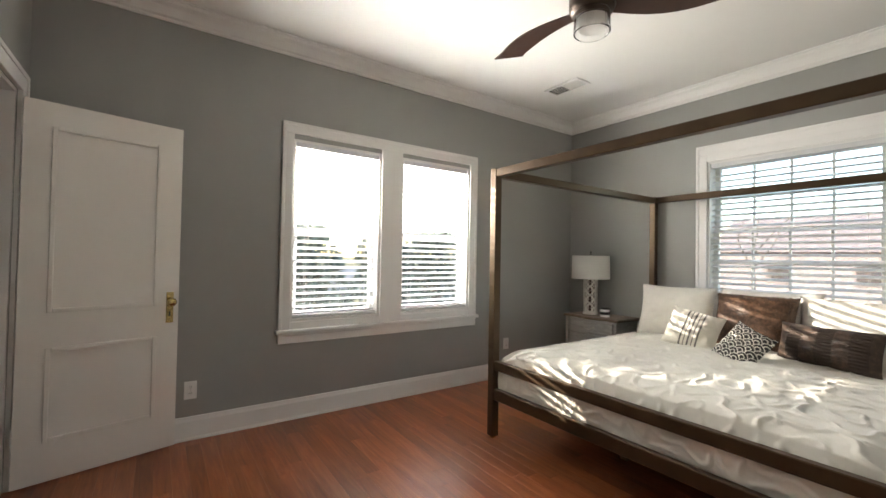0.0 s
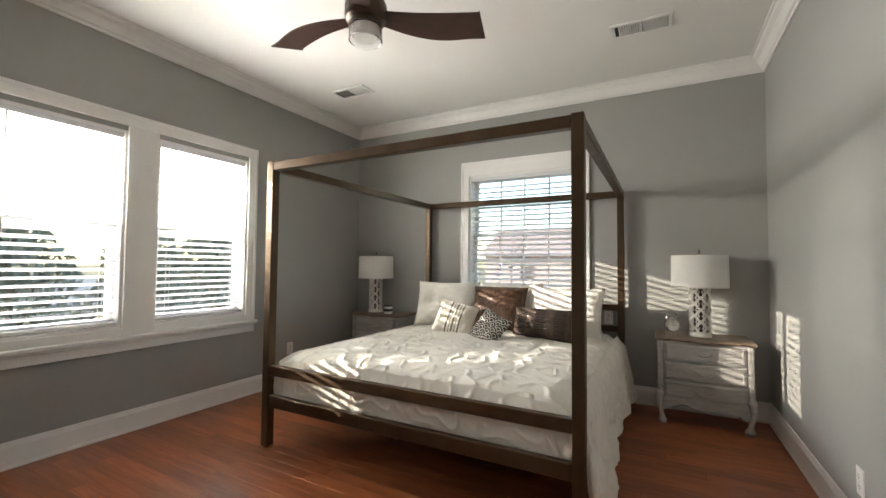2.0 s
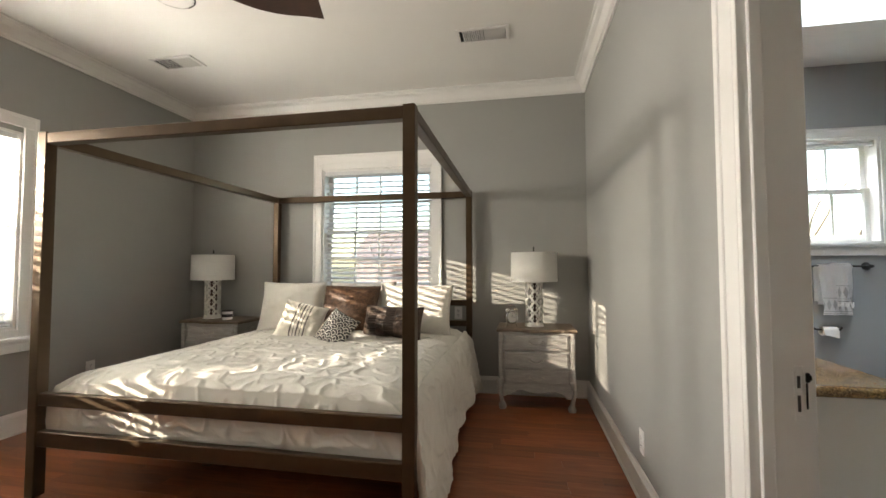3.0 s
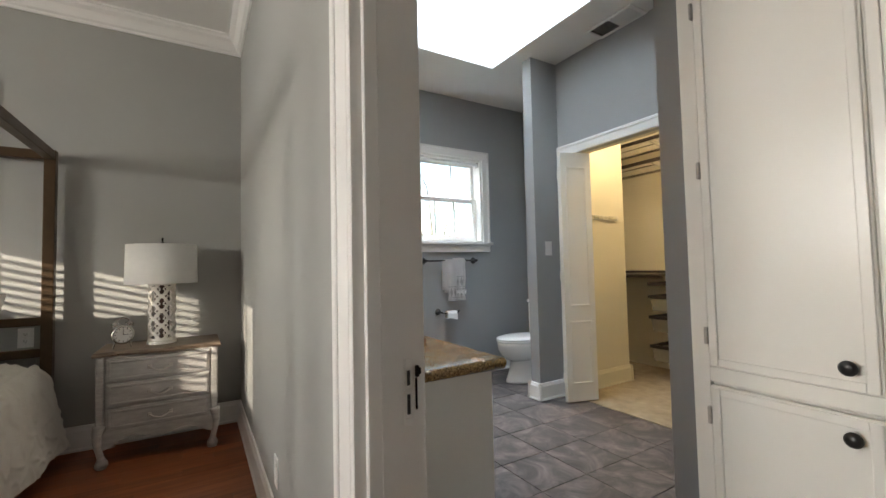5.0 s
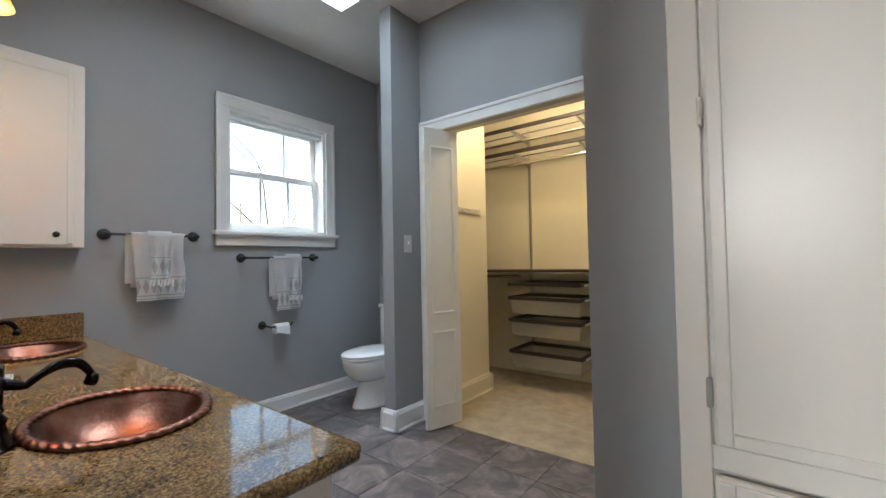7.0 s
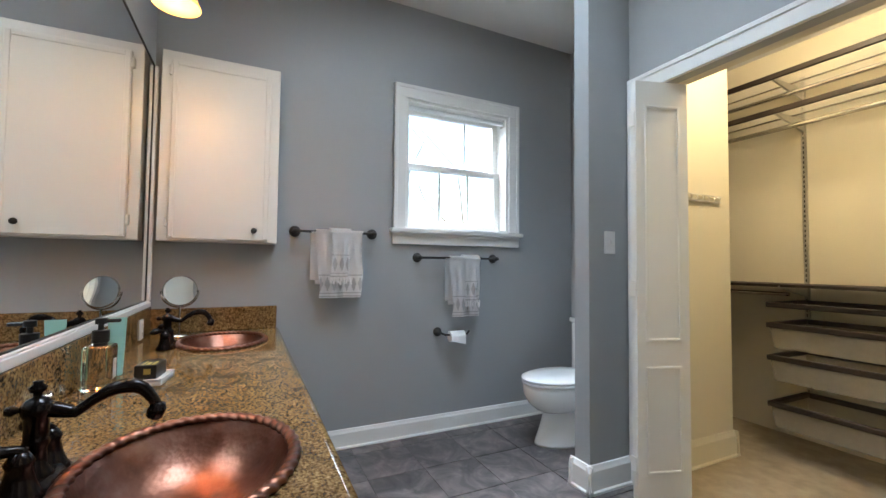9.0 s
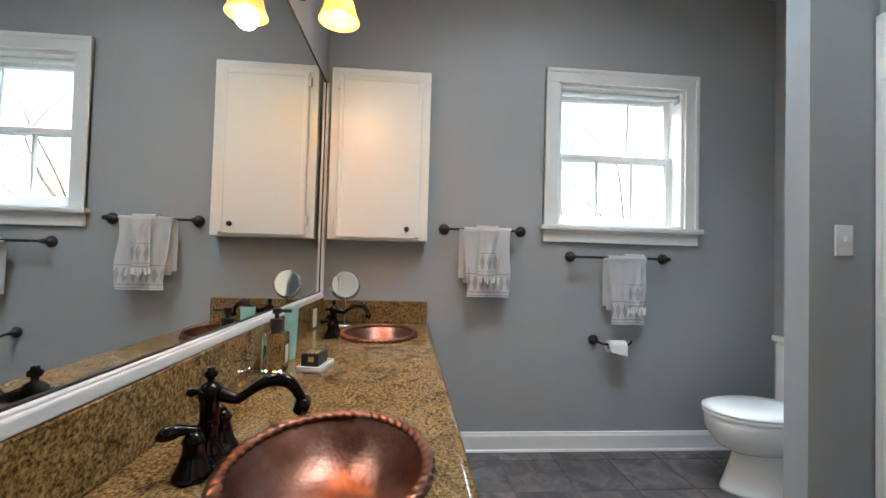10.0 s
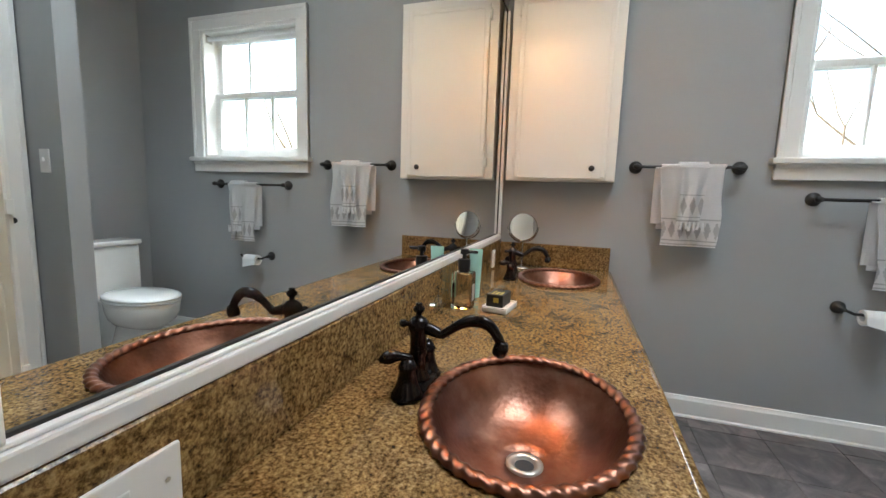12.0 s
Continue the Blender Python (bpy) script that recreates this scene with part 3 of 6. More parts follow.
# doorway lining with stop beads and an old strike plate
jamb = thing("door_jamb", (0, 0, 0), "white painted doorway lining with an old mortise strike plate", "door frame", kind="structure")
part("lining", boxes((DX1 - 0.02, DX1, TY0 - 0.02, BY0 + 0.022, 0, DZ), (DX0, DX0 + 0.02, TY0 - 0.02, BY0 + 0.022, 0, DZ), (DX0, DX1, TY0 - 0.02, BY0 + 0.022, DZ - 0.02, DZ), bevel=0.002), M["trim"], jamb)
part("stop", boxes((DX1 - 0.032, DX1 - 0.02, BY0 - 0.034, BY0 - 0.002, 0, DZ - 0.02), (DX0 + 0.02, DX0 + 0.032, BY0 - 0.034, BY0 - 0.002, 0, DZ - 0.02), bevel=0.003), M["trim"], jamb)
strike = part("strike_plate", boxes((DX1 - 0.0225, DX1 - 0.02, -0.682, -0.679, 0.770, 0.905), (DX1 - 0.0225, DX1 - 0.02, -0.664, -0.661, 0.770, 0.905), (DX1 - 0.0225, DX1 - 0.02, -0.679, -0.664, 0.886, 0.905), (DX1 - 0.0225, DX1 - 0.02, -0.679, -0.664, 0.770, 0.785),
                                    (DX1 - 0.0225, DX1 - 0.02, -0.679, -0.664, 0.838, 0.844), bevel=0.0008), M["trim"], jamb, "paint-worn metal strike plate")
# Dark blocks stand for the shade inside the two holes.
part("keeper_hole", boxes((DX1 - 0.0208, DX1 - 0.0198, -0.675, -0.668, 0.850, 0.880)), M["dark"], strike)
part("bolt_hole", boxes((DX1 - 0.0208, DX1 - 0.0198, -0.675, -0.668, 0.792, 0.832)), M["dark"], strike)
part("latch_tongue", boxes((DX1 - 0.031, DX1 - 0.0222, -0.692, -0.684, 0.866, 0.890), (DX1 - 0.028, DX1 - 0.0222, -0.698, -0.692, 0.870, 0.884), (DX1 - 0.025, DX1 - 0.0222, -0.690, -0.685, 0.80, 0.864), bevel=0.002), M["bronze"], strike, "dark iron latch tongue")

# west doorway casing
bm = bmesh.new()
for w0, w1, d in ((0.0, 0.10, 0.022), (0.072, 0.10, 0.028)):
    boxes((BX0, BX0 + d, 3.235 + w0, 3.235 + w1, 0, 2.05 + w0), (BX0, BX0 + d, 2.43 - w1, 2.43 - w0, 0, 2.05 + w0), (BX0, BX0 + d, 2.43 - w1, 3.235 + w1, 2.05 + w0, 2.05 + w1), bevel=0.003, bm=bm)
boxes((BX0 - 0.125, BX0 - 0.002, 3.213, 3.235, 0, 2.05), (BX0 - 0.125, BX0 - 0.002, 2.43, 2.45, 0, 2.05), (BX0 - 0.125, BX0 - 0.002, 2.45, 3.213, 2.03, 2.05), bm=bm)
structure("trim_3", bm, M["trim"], "white moulded casing round the bedroom doorway", "door casing")


# ---- windows ----
def window(name, label, L, outward, a0, a1, z0, z1, sash, muntins, casing=0.085, stool=True, apron=0.08, mid=0.5):
    """A sash window in local axes: along x from a0 to a1, outward +y, the wall's inner face at y=0."""
    w = thing(name, (0, 0, 0), label, "window", kind="structure")
    w.matrix_basis = L
    part("window_frame", boxes((a0 - 0.001, a0 + 0.018, 0.0, 0.15, z0, z1), (a1 - 0.018, a1 + 0.001, 0.0, 0.15, z0, z1), (a0 + 0.018, a1 - 0.018, 0.0, 0.15, z1 - 0.018, z1 + 0.001), (a0 + 0.018, a1 - 0.018, 0.0, 0.17, z0 - 0.001, z0 + 0.02)), M["trim"], w)
    a0, a1, z0, z1 = a0 + 0.018, a1 - 0.018, z0 + 0.02, z1 - 0.018
    zm = z0 + (z1 - z0) * mid
    for key, lo, hi, y, bars in (("lower_sash", z0, zm + 0.018, sash, muntins[0]), ("upper_sash", zm - 0.018, z1, sash + 0.036, muntins[1])):
        s, b = 0.042, 0.05 if key == "lower_sash" else 0.036
        tr = 0.036
        bm = boxes((a0, a0 + s, y, y + 0.034, lo, hi), (a1 - s, a1, y, y + 0.034, lo, hi), (a0 + s, a1 - s, y, y + 0.034, lo, lo + b), (a0 + s, a1 - s, y, y + 0.034, hi - tr, hi), bevel=0.003)
        sob = part(key, bm, M["trim"], w)
        cols, rows = bars
        for c in cols:
            x = a0 + s + (a1 - a0 - 2 * s) * c
            part("muntin", boxes((x - 0.008, x + 0.008, y + 0.006, y + 0.028, lo + b, hi - tr), bevel=0.002), M["trim"], sob)
        for r in rows:
            z = lo + b + (hi - lo - b - tr) * r
            part("muntin", boxes((a0 + s, a1 - s, y + 0.007, y + 0.027, z - 0.008, z + 0.008), bevel=0.002), M["trim"], sob)
        pane = part("pane", boxes((a0 + s - 0.004, a1 - s + 0.004, y + 0.015, y + 0.019, lo + b - 0.004, hi - tr + 0.004)), M["pane"], sob)
        pane.visible_shadow = False
    return w


def casing_window(name, L, a0, a1, z0, z1, w, label, apron, mullion=None, stool_out=0.05):
    bm = bmesh.new()
    for p, d in ((0.0, 0.020), (0.72, 0.027)):
        boxes((a0 - w, a0 - w * p, -d, 0, z0, z1 + w * p), (a1 + w * p, a1 + w, -d, 0, z0, z1 + w * p), (a0 - w, a1 + w, -d, 0, z1 + w * p, z1 + w), bevel=0.003, bm=bm)
    if mullion:
        boxes((mullion[0], mullion[1], -0.020, 0, z0, z1), bevel=0.003, bm=bm)
    boxes((a0 - w - 0.02, a1 + w + 0.02, -stool_out, 0.03, z0 - 0.028, z0 + 0.002), bevel=0.008, seg=2, bm=bm)
    boxes((a0 - w, a1 + w, -0.022, 0, z0 - 0.028 - apron, z0 - 0.028), (a0 - w, a1 + w, -0.028, 0, z0 - 0.045, z0 - 0.028), bevel=0.003, bm=bm)
    ob = structure(name, bm, M["trim"], label, "window casing")
    ob.matrix_basis = L
    return ob


LN = pose(0, BY1, 0)
LE = pose(BX1, 0, 0, 0, 0, -90)      # local x -> -y, local y -> +x
LC = pose(TX1, 0, 0, 0, 0, -90)
for i, (a, b, c, d) in enumerate(WA):
    window(f"window_{i + 1}", "white double-hung sash window behind open blinds", LN, 1, a, b, c, d, 0.075, (((), ()), ((), ())))
window("window_3", "white double-hung window with small panes behind the bed", LE, 1, -WB[1], -WB[0], WB[2], WB[3], 0.075, (((0.25, 0.5, 0.75), (0.5,)), ((0.25, 0.5, 0.75), (0.5,))))
window("window_4", "small white double-hung bathroom window with bare branches outside", LC, 1, -WC[1], -WC[0], WC[2], WC[3], 0.085, (((0.335, 0.67), ()), ((0.65,), ())), mid=0.51)
casing_window("window_casing_1", LN, WA[0][0], WA[1][1], 0.668, 2.135, 0.085, "white moulded casing and sill round the double window", 0.075, (WA[0][1], WA[1][0]))
part("filler", boxes((WA[0][0], WA[0][1], BY1 - 0.018, BY1 + 0.06, 0.670, 0.722), (WA[1][0], WA[1][1], BY1 - 0.018, BY1 + 0.06, 0.670, 0.722)), M["trim"], bpy.data.objects["window_1"])
bpy.data.objects["filler"].matrix_basis = LN.inverted()
casing_window("window_casing_2", LE, -WB[1], -WB[0], WB[2], WB[3] + 0.06, 0.09, "white moulded casing round the window behind the bed", 0.08)
part("header_board", boxes((-WB[1], -WB[0], -0.018, 0.02, WB[3], WB[3] + 0.062)), M["trim"], bpy.data.objects["window_3"])
casing_window("window_casing_3", LC, -WC[1], -WC[0], WC[2], WC[3], 0.085, "white moulded casing and deep sill round the bathroom window", 0.072)


def blinds(name, label, L, a0, a1, z0, z1, y, tilt, pitch=0.05, group="window blinds", wand=None):
    """A wooden venetian blind; tilt in degrees lifts the room-side edge."""
    b = thing(name, (0, 0, 0), label, "window blind", group)
    b.matrix_basis = L
    part("headrail", boxes((a0, a1, y - 0.028, y + 0.028, z1 - 0.045, z1), bevel=0.004), M["slat"], b)
    n = int((z1 - 0.06 - z0) / pitch)
    me = bpy.data.meshes.new("slat")
    half, bm = 0.024, bmesh.new()
    prof = [(-half, 0.0), (-half * 0.5, 0.0022), (0, 0.003), (half * 0.5, 0.0022), (half, 0.0)]
    ring = [(p, q + 0.0012) for p, q in prof] + [(p, q - 0.0012) for p, q in prof[::-1]]
    left = [bm.verts.new((a0 + 0.004, p, q)) for p, q in ring]
    right = [bm.verts.new((a1 - 0.004, p, q)) for p, q in ring]
    for k in range(len(ring)):
        bm.faces.new((left[k], left[(k + 1) % len(ring)], right[(k + 1) % len(ring)], right[k]))
    bm.faces.new(left[::-1])
    bm.faces.new(right)
    me = finish(bm, "slat", M["slat"])
    rng = random.Random(name)
    for k in range(n):
        z = z0 + 0.03 + pitch * k
        shared("slat", me, b, (0, y, z), (-(tilt + rng.uniform(-2.5, 2.5)), 0, 0))
    part("bottom_rail", boxes((a0, a1, y - 0.025, y + 0.025, z0 - 0.004, z0 + 0.014), bevel=0.004), M["slat"], b)
    for x in (a0 + 0.09, a1 - 0.09):
        part("ladder_cord", cyl(0.0011, (x, y - 0.026, z0), (x, y - 0.026, z1 - 0.04), 6, cyl(0.0011, (x, y + 0.026, z0), (x, y + 0.026, z1 - 0.04), 6)), M["cord"], b)
    if wand:
        part("tilt_wand", cyl(0.0045, (a0 + wand[0], y - 0.04, z1 - 0.04), (a0 + wand[0], y - 0.04, z1 - wand[1]), 8), M["nickel"], b, "thin grey tilt wand")
        for dz in (0.0, 0.06):
            part("tassel", lathe([(0, 0.025), (0.004, 0.022), (0.007, 0.0), (0, -0.001)], 8, m=pose(a1 - 0.10, y - 0.036, z1 - 0.62 - dz), bm=bmesh.new()), M["cord"], b)
    return b


for i, (a, b, c, d) in enumerate(WA):
    blinds("window_blind", "white wooden venetian blind with open slats in the double window", LN, a + 0.022, b - 0.022, c + 0.03, d - 0.012, 0.036, 21, wand=(0.10, 0.75) if i == 0 else (0.10, 0.45))
blinds("window_blind", "white wooden venetian blind with open slats behind the bed", LE, -WB[1] + 0.022, -WB[0] - 0.022, WB[2] + 0.028, WB[3] - 0.012, 0.036, -25)
roller = thing("roller_blind", (0, 0, 0), "white roller blind rolled up at the window head", "roller blind")
roller.matrix_basis = LC
part("roll", cyl(0.016, (2.085, 0.045, 2.158), (2.845, 0.045, 2.158), 16), M["slat"], roller)
for bx in (2.083, 2.843):
    part("bracket", boxes((bx, bx + 0.004, 0.02, 0.07, 2.13, 2.182)), M["nickel"], roller)

# ---- bedroom things ----
def panel_door(name, place, turn, w, h, panels, label, material, thick=0.035, category="door"):
    """A panelled door: local x from the hinge, y through it."""
    d = thing(name, place, label, category, turn=turn)
    m = 0.022
    part("slab", boxes((0, w, -thick / 2 + 0.006, thick / 2 - 0.006, 0, h)), material, d)
    bm = bmesh.new()
    x0, x1 = panels[0][0], panels[0][1]
    for s in (-1, 1):
        ya, yb = sorted((s * (thick / 2 - 0.006), s * thick / 2))
        rails = [(0, x0, ya, yb, 0, h), (x1, w, ya, yb, 0, h)]
        z = 0
        for p in sorted(panels, key=lambda q: q[2]):
            rails.append((x0, x1, ya, yb, z, p[2]))
            z = p[3]
        rails.append((x0, x1, ya, yb, z, h))
        boxes(*rails, bm=bm)
    part("frame", bm, material, d)
    for p in panels:
        bm = bmesh.new()
        for s in (-1, 1):
            ya, yb = sorted((s * (thick / 2 - 0.007), s * (thick / 2 + 0.009)))
            boxes((p[0], p[0] + m, ya, yb, p[2], p[3]), (p[1] - m, p[1], ya, yb, p[2], p[3]), (p[0] + m, p[1] - m, ya, yb, p[2], p[2] + m), (p[0] + m, p[1] - m, ya, yb, p[3] - m, p[3]), bevel=0.005, seg=2, bm=bm)
        part("panel_moulding", bm, material, d)
    return d


door_turn = math.degrees(math.atan2(3.408 - 3.231, 0.432 + 0.273))
bedroom_door = panel_door("bedroom_door", (-0.273, 3.222, 0.012), door_turn, 0.720, 2.00, [(0.110, 0.606, 0.885, 1.875), (0.110, 0.606, 0.205, 0.70)], "white two-panel wooden door standing open, with brass hardware", M["door"])
hd = part("door_handle", lathe([(0, 0.058), (0.016, 0.056), (0.026, 0.046), (0.027, 0.036), (0.019, 0.026), (0.010, 0.02), (0.010, 0), (0.014, 0)], 20, m=pose(0.672, -0.02, 0.905, 90), bm=bmesh.new()), M["brass"], bedroom_door, "brass door knob", True)
part("escutcheon", boxes((0.652, 0.692, -0.022, -0.0175, 0.775, 0.965), bevel=0.002), M["brass"], hd)
# Dark block for the shade in the key's opening.
part("keyhole", boxes((0.668, 0.676, -0.0228, -0.0218, 0.815, 0.845)), M["dark"], hd)
for z in (0.22, 1.80):
    part("hinge", cyl(0.007, (-0.006, -0.018, z), (-0.006, -0.018, z + 0.09), 10), M["trim"], bedroom_door)


def outlet(name, m, label, kind="outlet", w=0.072, h=0.116):
    """A wall plate in local axes: x across, z up, proud to -y."""
    o = thing(name, (0, 0, 0), label, "wall " + kind)
    o.matrix_basis = m
    part("plate", boxes((-w / 2, w / 2, -0.006, 0.0, -h / 2, h / 2), bevel=0.003, seg=2), M["plastic"], o)
    if kind == "outlet":
        for z in (-0.021, 0.021):
            r = part("receptacle", boxes((-0.016, 0.016, -0.0085, -0.006, z - 0.014, z + 0.014), bevel=0.002), M["plastic"], o)
            # The slots are dark blocks, shade put in as colour.
            part("slot", boxes((-0.008, -0.005, -0.0089, -0.0082, z - 0.002, z + 0.008), (0.005, 0.008, -0.0089, -0.0082, z - 0.002, z + 0.007), (-0.002, 0.002, -0.0089, -0.0082, z - 0.009, z - 0.005)), M["dark"], r)
    elif kind == "switch":
        part("toggle", boxes((-0.005, 0.005, -0.018, -0.006, -0.004, 0.016), bevel=0.002), M["plastic"], o)
    part("screw", cyl(0.003, (0, -0.0068, 0), (0, -0.0055, 0), 8), M["nickel"], o)
    return o


outlet("wall_outlet", pose(0.513, BY1, 0.322), "white electrical outlet on the grey wall above the baseboard")
outlet("wall_outlet", pose(3.337, BY1, 0.335), "white electrical outlet low on the wall beside the bed")
outlet("wall_outlet", pose(BX1, 0.58, 0.72, 0, 0, -90), "white electrical outlet on the wall behind the headboard")
outlet("wall_outlet", pose(2.756, BY0, 0.288, 0, 0, 180), "white electrical outlet low on the wall near the doorway")


# canopy bed
bed = thing("canopy_bed", (0, 0, 0), "dark bronze metal four-poster canopy bed frame on the wooden floor", "bed")
P = 0.055
bx0, bx1, by0, by1, bz = 2.210, 4.325, 0.440, 2.435, 1.848
for x in (bx0, bx1 - P):
    for y in (by0, by1 - P):
        post = part("post", boxes((x, x + P, y, y + P, 0.012, bz), bevel=0.004, seg=2), M["bed_metal"], bed)
        part("foot", cyl(0.022, (x + P / 2, y + P / 2, 0), (x + P / 2, y + P / 2, 0.014), 16), M["brass"], post, "small brass foot cap")
e = 0.0015
for y in (by0 + e, by1 - P + e):
    part("side_canopy_rail", boxes((bx0 + P, bx1 - P, y, y + P - 2 * e, bz - 0.062, bz - 0.006), bevel=0.004), M["bed_metal"], bed)
    part("side_rail", boxes((bx0 + P, bx1 - P, y + 0.01, y + 0.045, 0.255, 0.335), bevel=0.003), M["bed_metal"], bed)
for x in (bx0 + e, bx1 - P + e):
    part("end_canopy_rail", boxes((x, x + P - 2 * e, by0 + P, by1 - P, bz - 0.062, bz - 0.006), bevel=0.004), M["bed_metal"], bed)
part("foot_rail", boxes((bx0 + 0.006, bx0 + 0.046, by0 + P, by1 - P, 0.462, 0.525), bevel=0.004), M["bed_metal"], bed)
part("lower_foot_rail", boxes((bx0 + 0.006, bx0 + 0.046, by0 + P, by1 - P, 0.262, 0.337), bevel=0.004), M["bed_metal"], bed)
for z0, z1 in ((0.795, 0.845), (0.61, 0.66), (0.42, 0.47)):
    part("headboard_rail", boxes((bx1 - P + 0.006, bx1 - 0.012, by0 + P, by1 - P, z0, z1), bevel=0.004), M["bed_metal"], bed)
for k in range(12):
    x = 2.36 + k * 0.165
    part("slat", boxes((x, x + 0.06, by0 + 0.05, by1 - 0.05, 0.262, 0.276)), M["bed_metal"], bed)
for y in (1.02, 1.445, 1.86):
    part("support_leg", boxes((2.75, 2.775, y, y + 0.025, 0, 0.262), bevel=0.002), M["bed_metal"], bed)
part("centre_beam", boxes((2.262, 4.25, 1.435, 1.475, 0.225, 0.261)), M["bed_metal"], bed)
solid("mattress", boxes((bx0 + 0.09, bx1 - 0.075, by0 + 0.075, by1 - 0.075, 0.279, 0.515), bevel=0.05, seg=4), M["pillow_white"], "white mattress under the bedspread on the bed frame", "mattress", smooth=True)


def tufts(x, y):
    """Raised scrolling lines of the tufted cloth, as a height in 0..1."""
    wx = x + 0.05 * noise.noise((x * 3.1, y * 3.1, 1.7))
    wy = y + 0.05 * noise.noise((x * 3.1, y * 3.1, 7.3))
    best = 0.0
    g = 0.42
    for i in (0, 1):
        cx, cy = (math.floor(wx / g + 0.5 * i) + 0.5 * (1 - i)) * g, (math.floor(wy / g + 0.5 * i) + 0.5 * (1 - i)) * g
        r = math.hypot(wx - cx, wy - cy)
        a = math.atan2(wy - cy, wx - cx)
        if i == 0:
            for ring in (0.062 + 0.012 * math.cos(3 * a + 0.5), 0.165 + 0.028 * math.cos(5 * a + 1.2)):
                best = max(best, math.exp(-((r - ring) / 0.0125) ** 2))
        else:
            best = max(best, math.exp(-(math.sin(3 * a + 8 * r) * r / 3 / 0.0115) ** 2) * math.exp(-((r - 0.085) / 0.062) ** 4))
    return best


def bedspread_point(u, v):
    """u runs from the foot to the head, v across the bed; the sides hang."""
    foot, length, top = 0.24, 1.93, 1.84
    hang_n, hang_s = 0.20, 0.52
    s = u * (foot + length)
    w = v * (hang_n + top + hang_s) - hang_s
    yc0 = by0 + 0.065
    lump = 0.009 * noise.noise((s * 2.3, w * 2.3, 0.4)) + 0.0025 * noise.noise((s * 6.0, w * 6.0, 3.1))
    t_foot = max(0.0, foot - s)
    x = bx0 + 0.066 + max(0.0, s - foot) - 0.030 * math.sin(min(1.0, t_foot / foot) * math.pi) * 0.7
    z = 0.605 + lump
    edge_foot = max(0.0, 1 - max(0.0, s - foot) / 0.16)
    z -= 0.035 * edge_foot ** 2 + t_foot * 1.05
    y = yc0 + min(max(w, 0.0), top)
    z += 0.03 * math.sin(math.pi * min(1.0, max(0.0, w / top))) ** 0.6 - 0.02
    for over, sgn in ((-w, -1), (w - top, 1)):
        if over > 0:
            near = min(1.0, over / 0.12)
            fold = 0.012 * math.sin(s * 15 + 2 * noise.noise((s * 2, 0.3, 1))) * min(1.0, over / 0.25)
            flare = 0.072 * (over / hang_s) ** 1.3 * (1.0 + 0.35 * math.sin(s * 3.1 + 0.6))
            y += sgn * (0.055 * math.sin(near * math.pi / 2) + flare + fold)
            z -= over * 0.99 - 0.02 * near
        else:
            z -= 0.035 * max(0.0, 1 + over / 0.14) ** 2 if over > -0.14 else 0
    if w < 0:
        x -= 0.055 * max(0.0, 1 - max(0.0, s - foot) / 0.5) * min(1.0, -w / 0.35) * 0.8
    rope = tufts(s, w)
    tuft = rope * (0.0076 + 0.0036 * noise.noise((s * 30, w * 30, 2.2))) + 0.0022 * noise.noise((s * 14, w * 14, 5.2)) + 0.0015 * noise.noise((s * 46, w * 46, 1.2))
    if w < 0:
        return (x, y - tuft, max(z, 0.022))
    if w > top:
        return (x, y + tuft, max(z, 0.022))
    if t_foot > 0.03:
        return (x - tuft, y, z)
    return (x, y, z + tuft)


spread = grid_sheet(360, 430, bedspread_point)
solid("bedspread", spread, M["quilt"], "ivory tufted bedspread draped over the mattress", "bedspread", smooth=True)


def pillow_shape(w, h, d, seed, nu=30, nv=30, wave=0.0, relief=None):
    """A stuffed cushion in local x (width) and z (height), bulging along y."""
    bm = bmesh.new()
    for side in (-1, 1):
        def f(u, v, side=side):
            a, b = 2 * u - 1, 2 * v - 1
            pinch = 1 - 0.07 * (1 - abs(a) ** 2) * abs(b) ** 3 - 0.0
            pinch2 = 1 - 0.07 * (1 - abs(b) ** 2) * abs(a) ** 3
            bulge = ((1 - abs(a) ** 2.6) * (1 - abs(b) ** 2.6)) ** 0.55
            n = 0.016 * noise.noise((a * 1.7 + seed, b * 1.7, side)) + 0.008 * noise.noise((a * 5 + seed, b * 5, side))
            y = side * (d / 2 * bulge + n * bulge + (relief(a, b) * bulge if relief else 0))
            return (a * w / 2 * pinch2 + wave * noise.noise((b * 3, seed, 0)), y, h / 2 + b * h / 2 * pinch)
        grid_sheet(nu, nv, f, bm)
    bmesh.ops.remove_doubles(bm, verts=bm.verts, dist=0.0008)
    return bm


def leaning(x, y, z, yaw, lean, roll=0):
    """Local y points out of the cushion's back; it leans back by lean degrees and faces the foot of the bed."""
    return pose(x, y, z) @ pose(0, 0, 0, 0, 0, -90 + yaw) @ pose(0, 0, 0, -lean, 0, 0) @ pose(0, 0, 0, 0, roll, 0)


solid("pillow", pillow_shape(0.60, 0.46, 0.18, 1.0), M["pillow_white"], "white cotton pillow leaning on the headboard", "pillow", "white pillows on the bed", smooth=True, place=leaning(3.90, 2.03, 0.575, 6, 17))
solid("pillow", pillow_shape(0.64, 0.46, 0.18, 2.0), M["pillow_white"], "white cotton pillow leaning on the headboard", "pillow", "white pillows on the bed", smooth=True, place=leaning(3.99, 1.42, 0.575, 0, 16))
solid("pillow", pillow_shape(0.66, 0.44, 0.18, 3.0), M["pillow_white"], "white cotton pillow leaning on the headboard", "pillow", "white pillows on the bed", smooth=True, place=leaning(3.90, 0.90, 0.575, -3, 17))
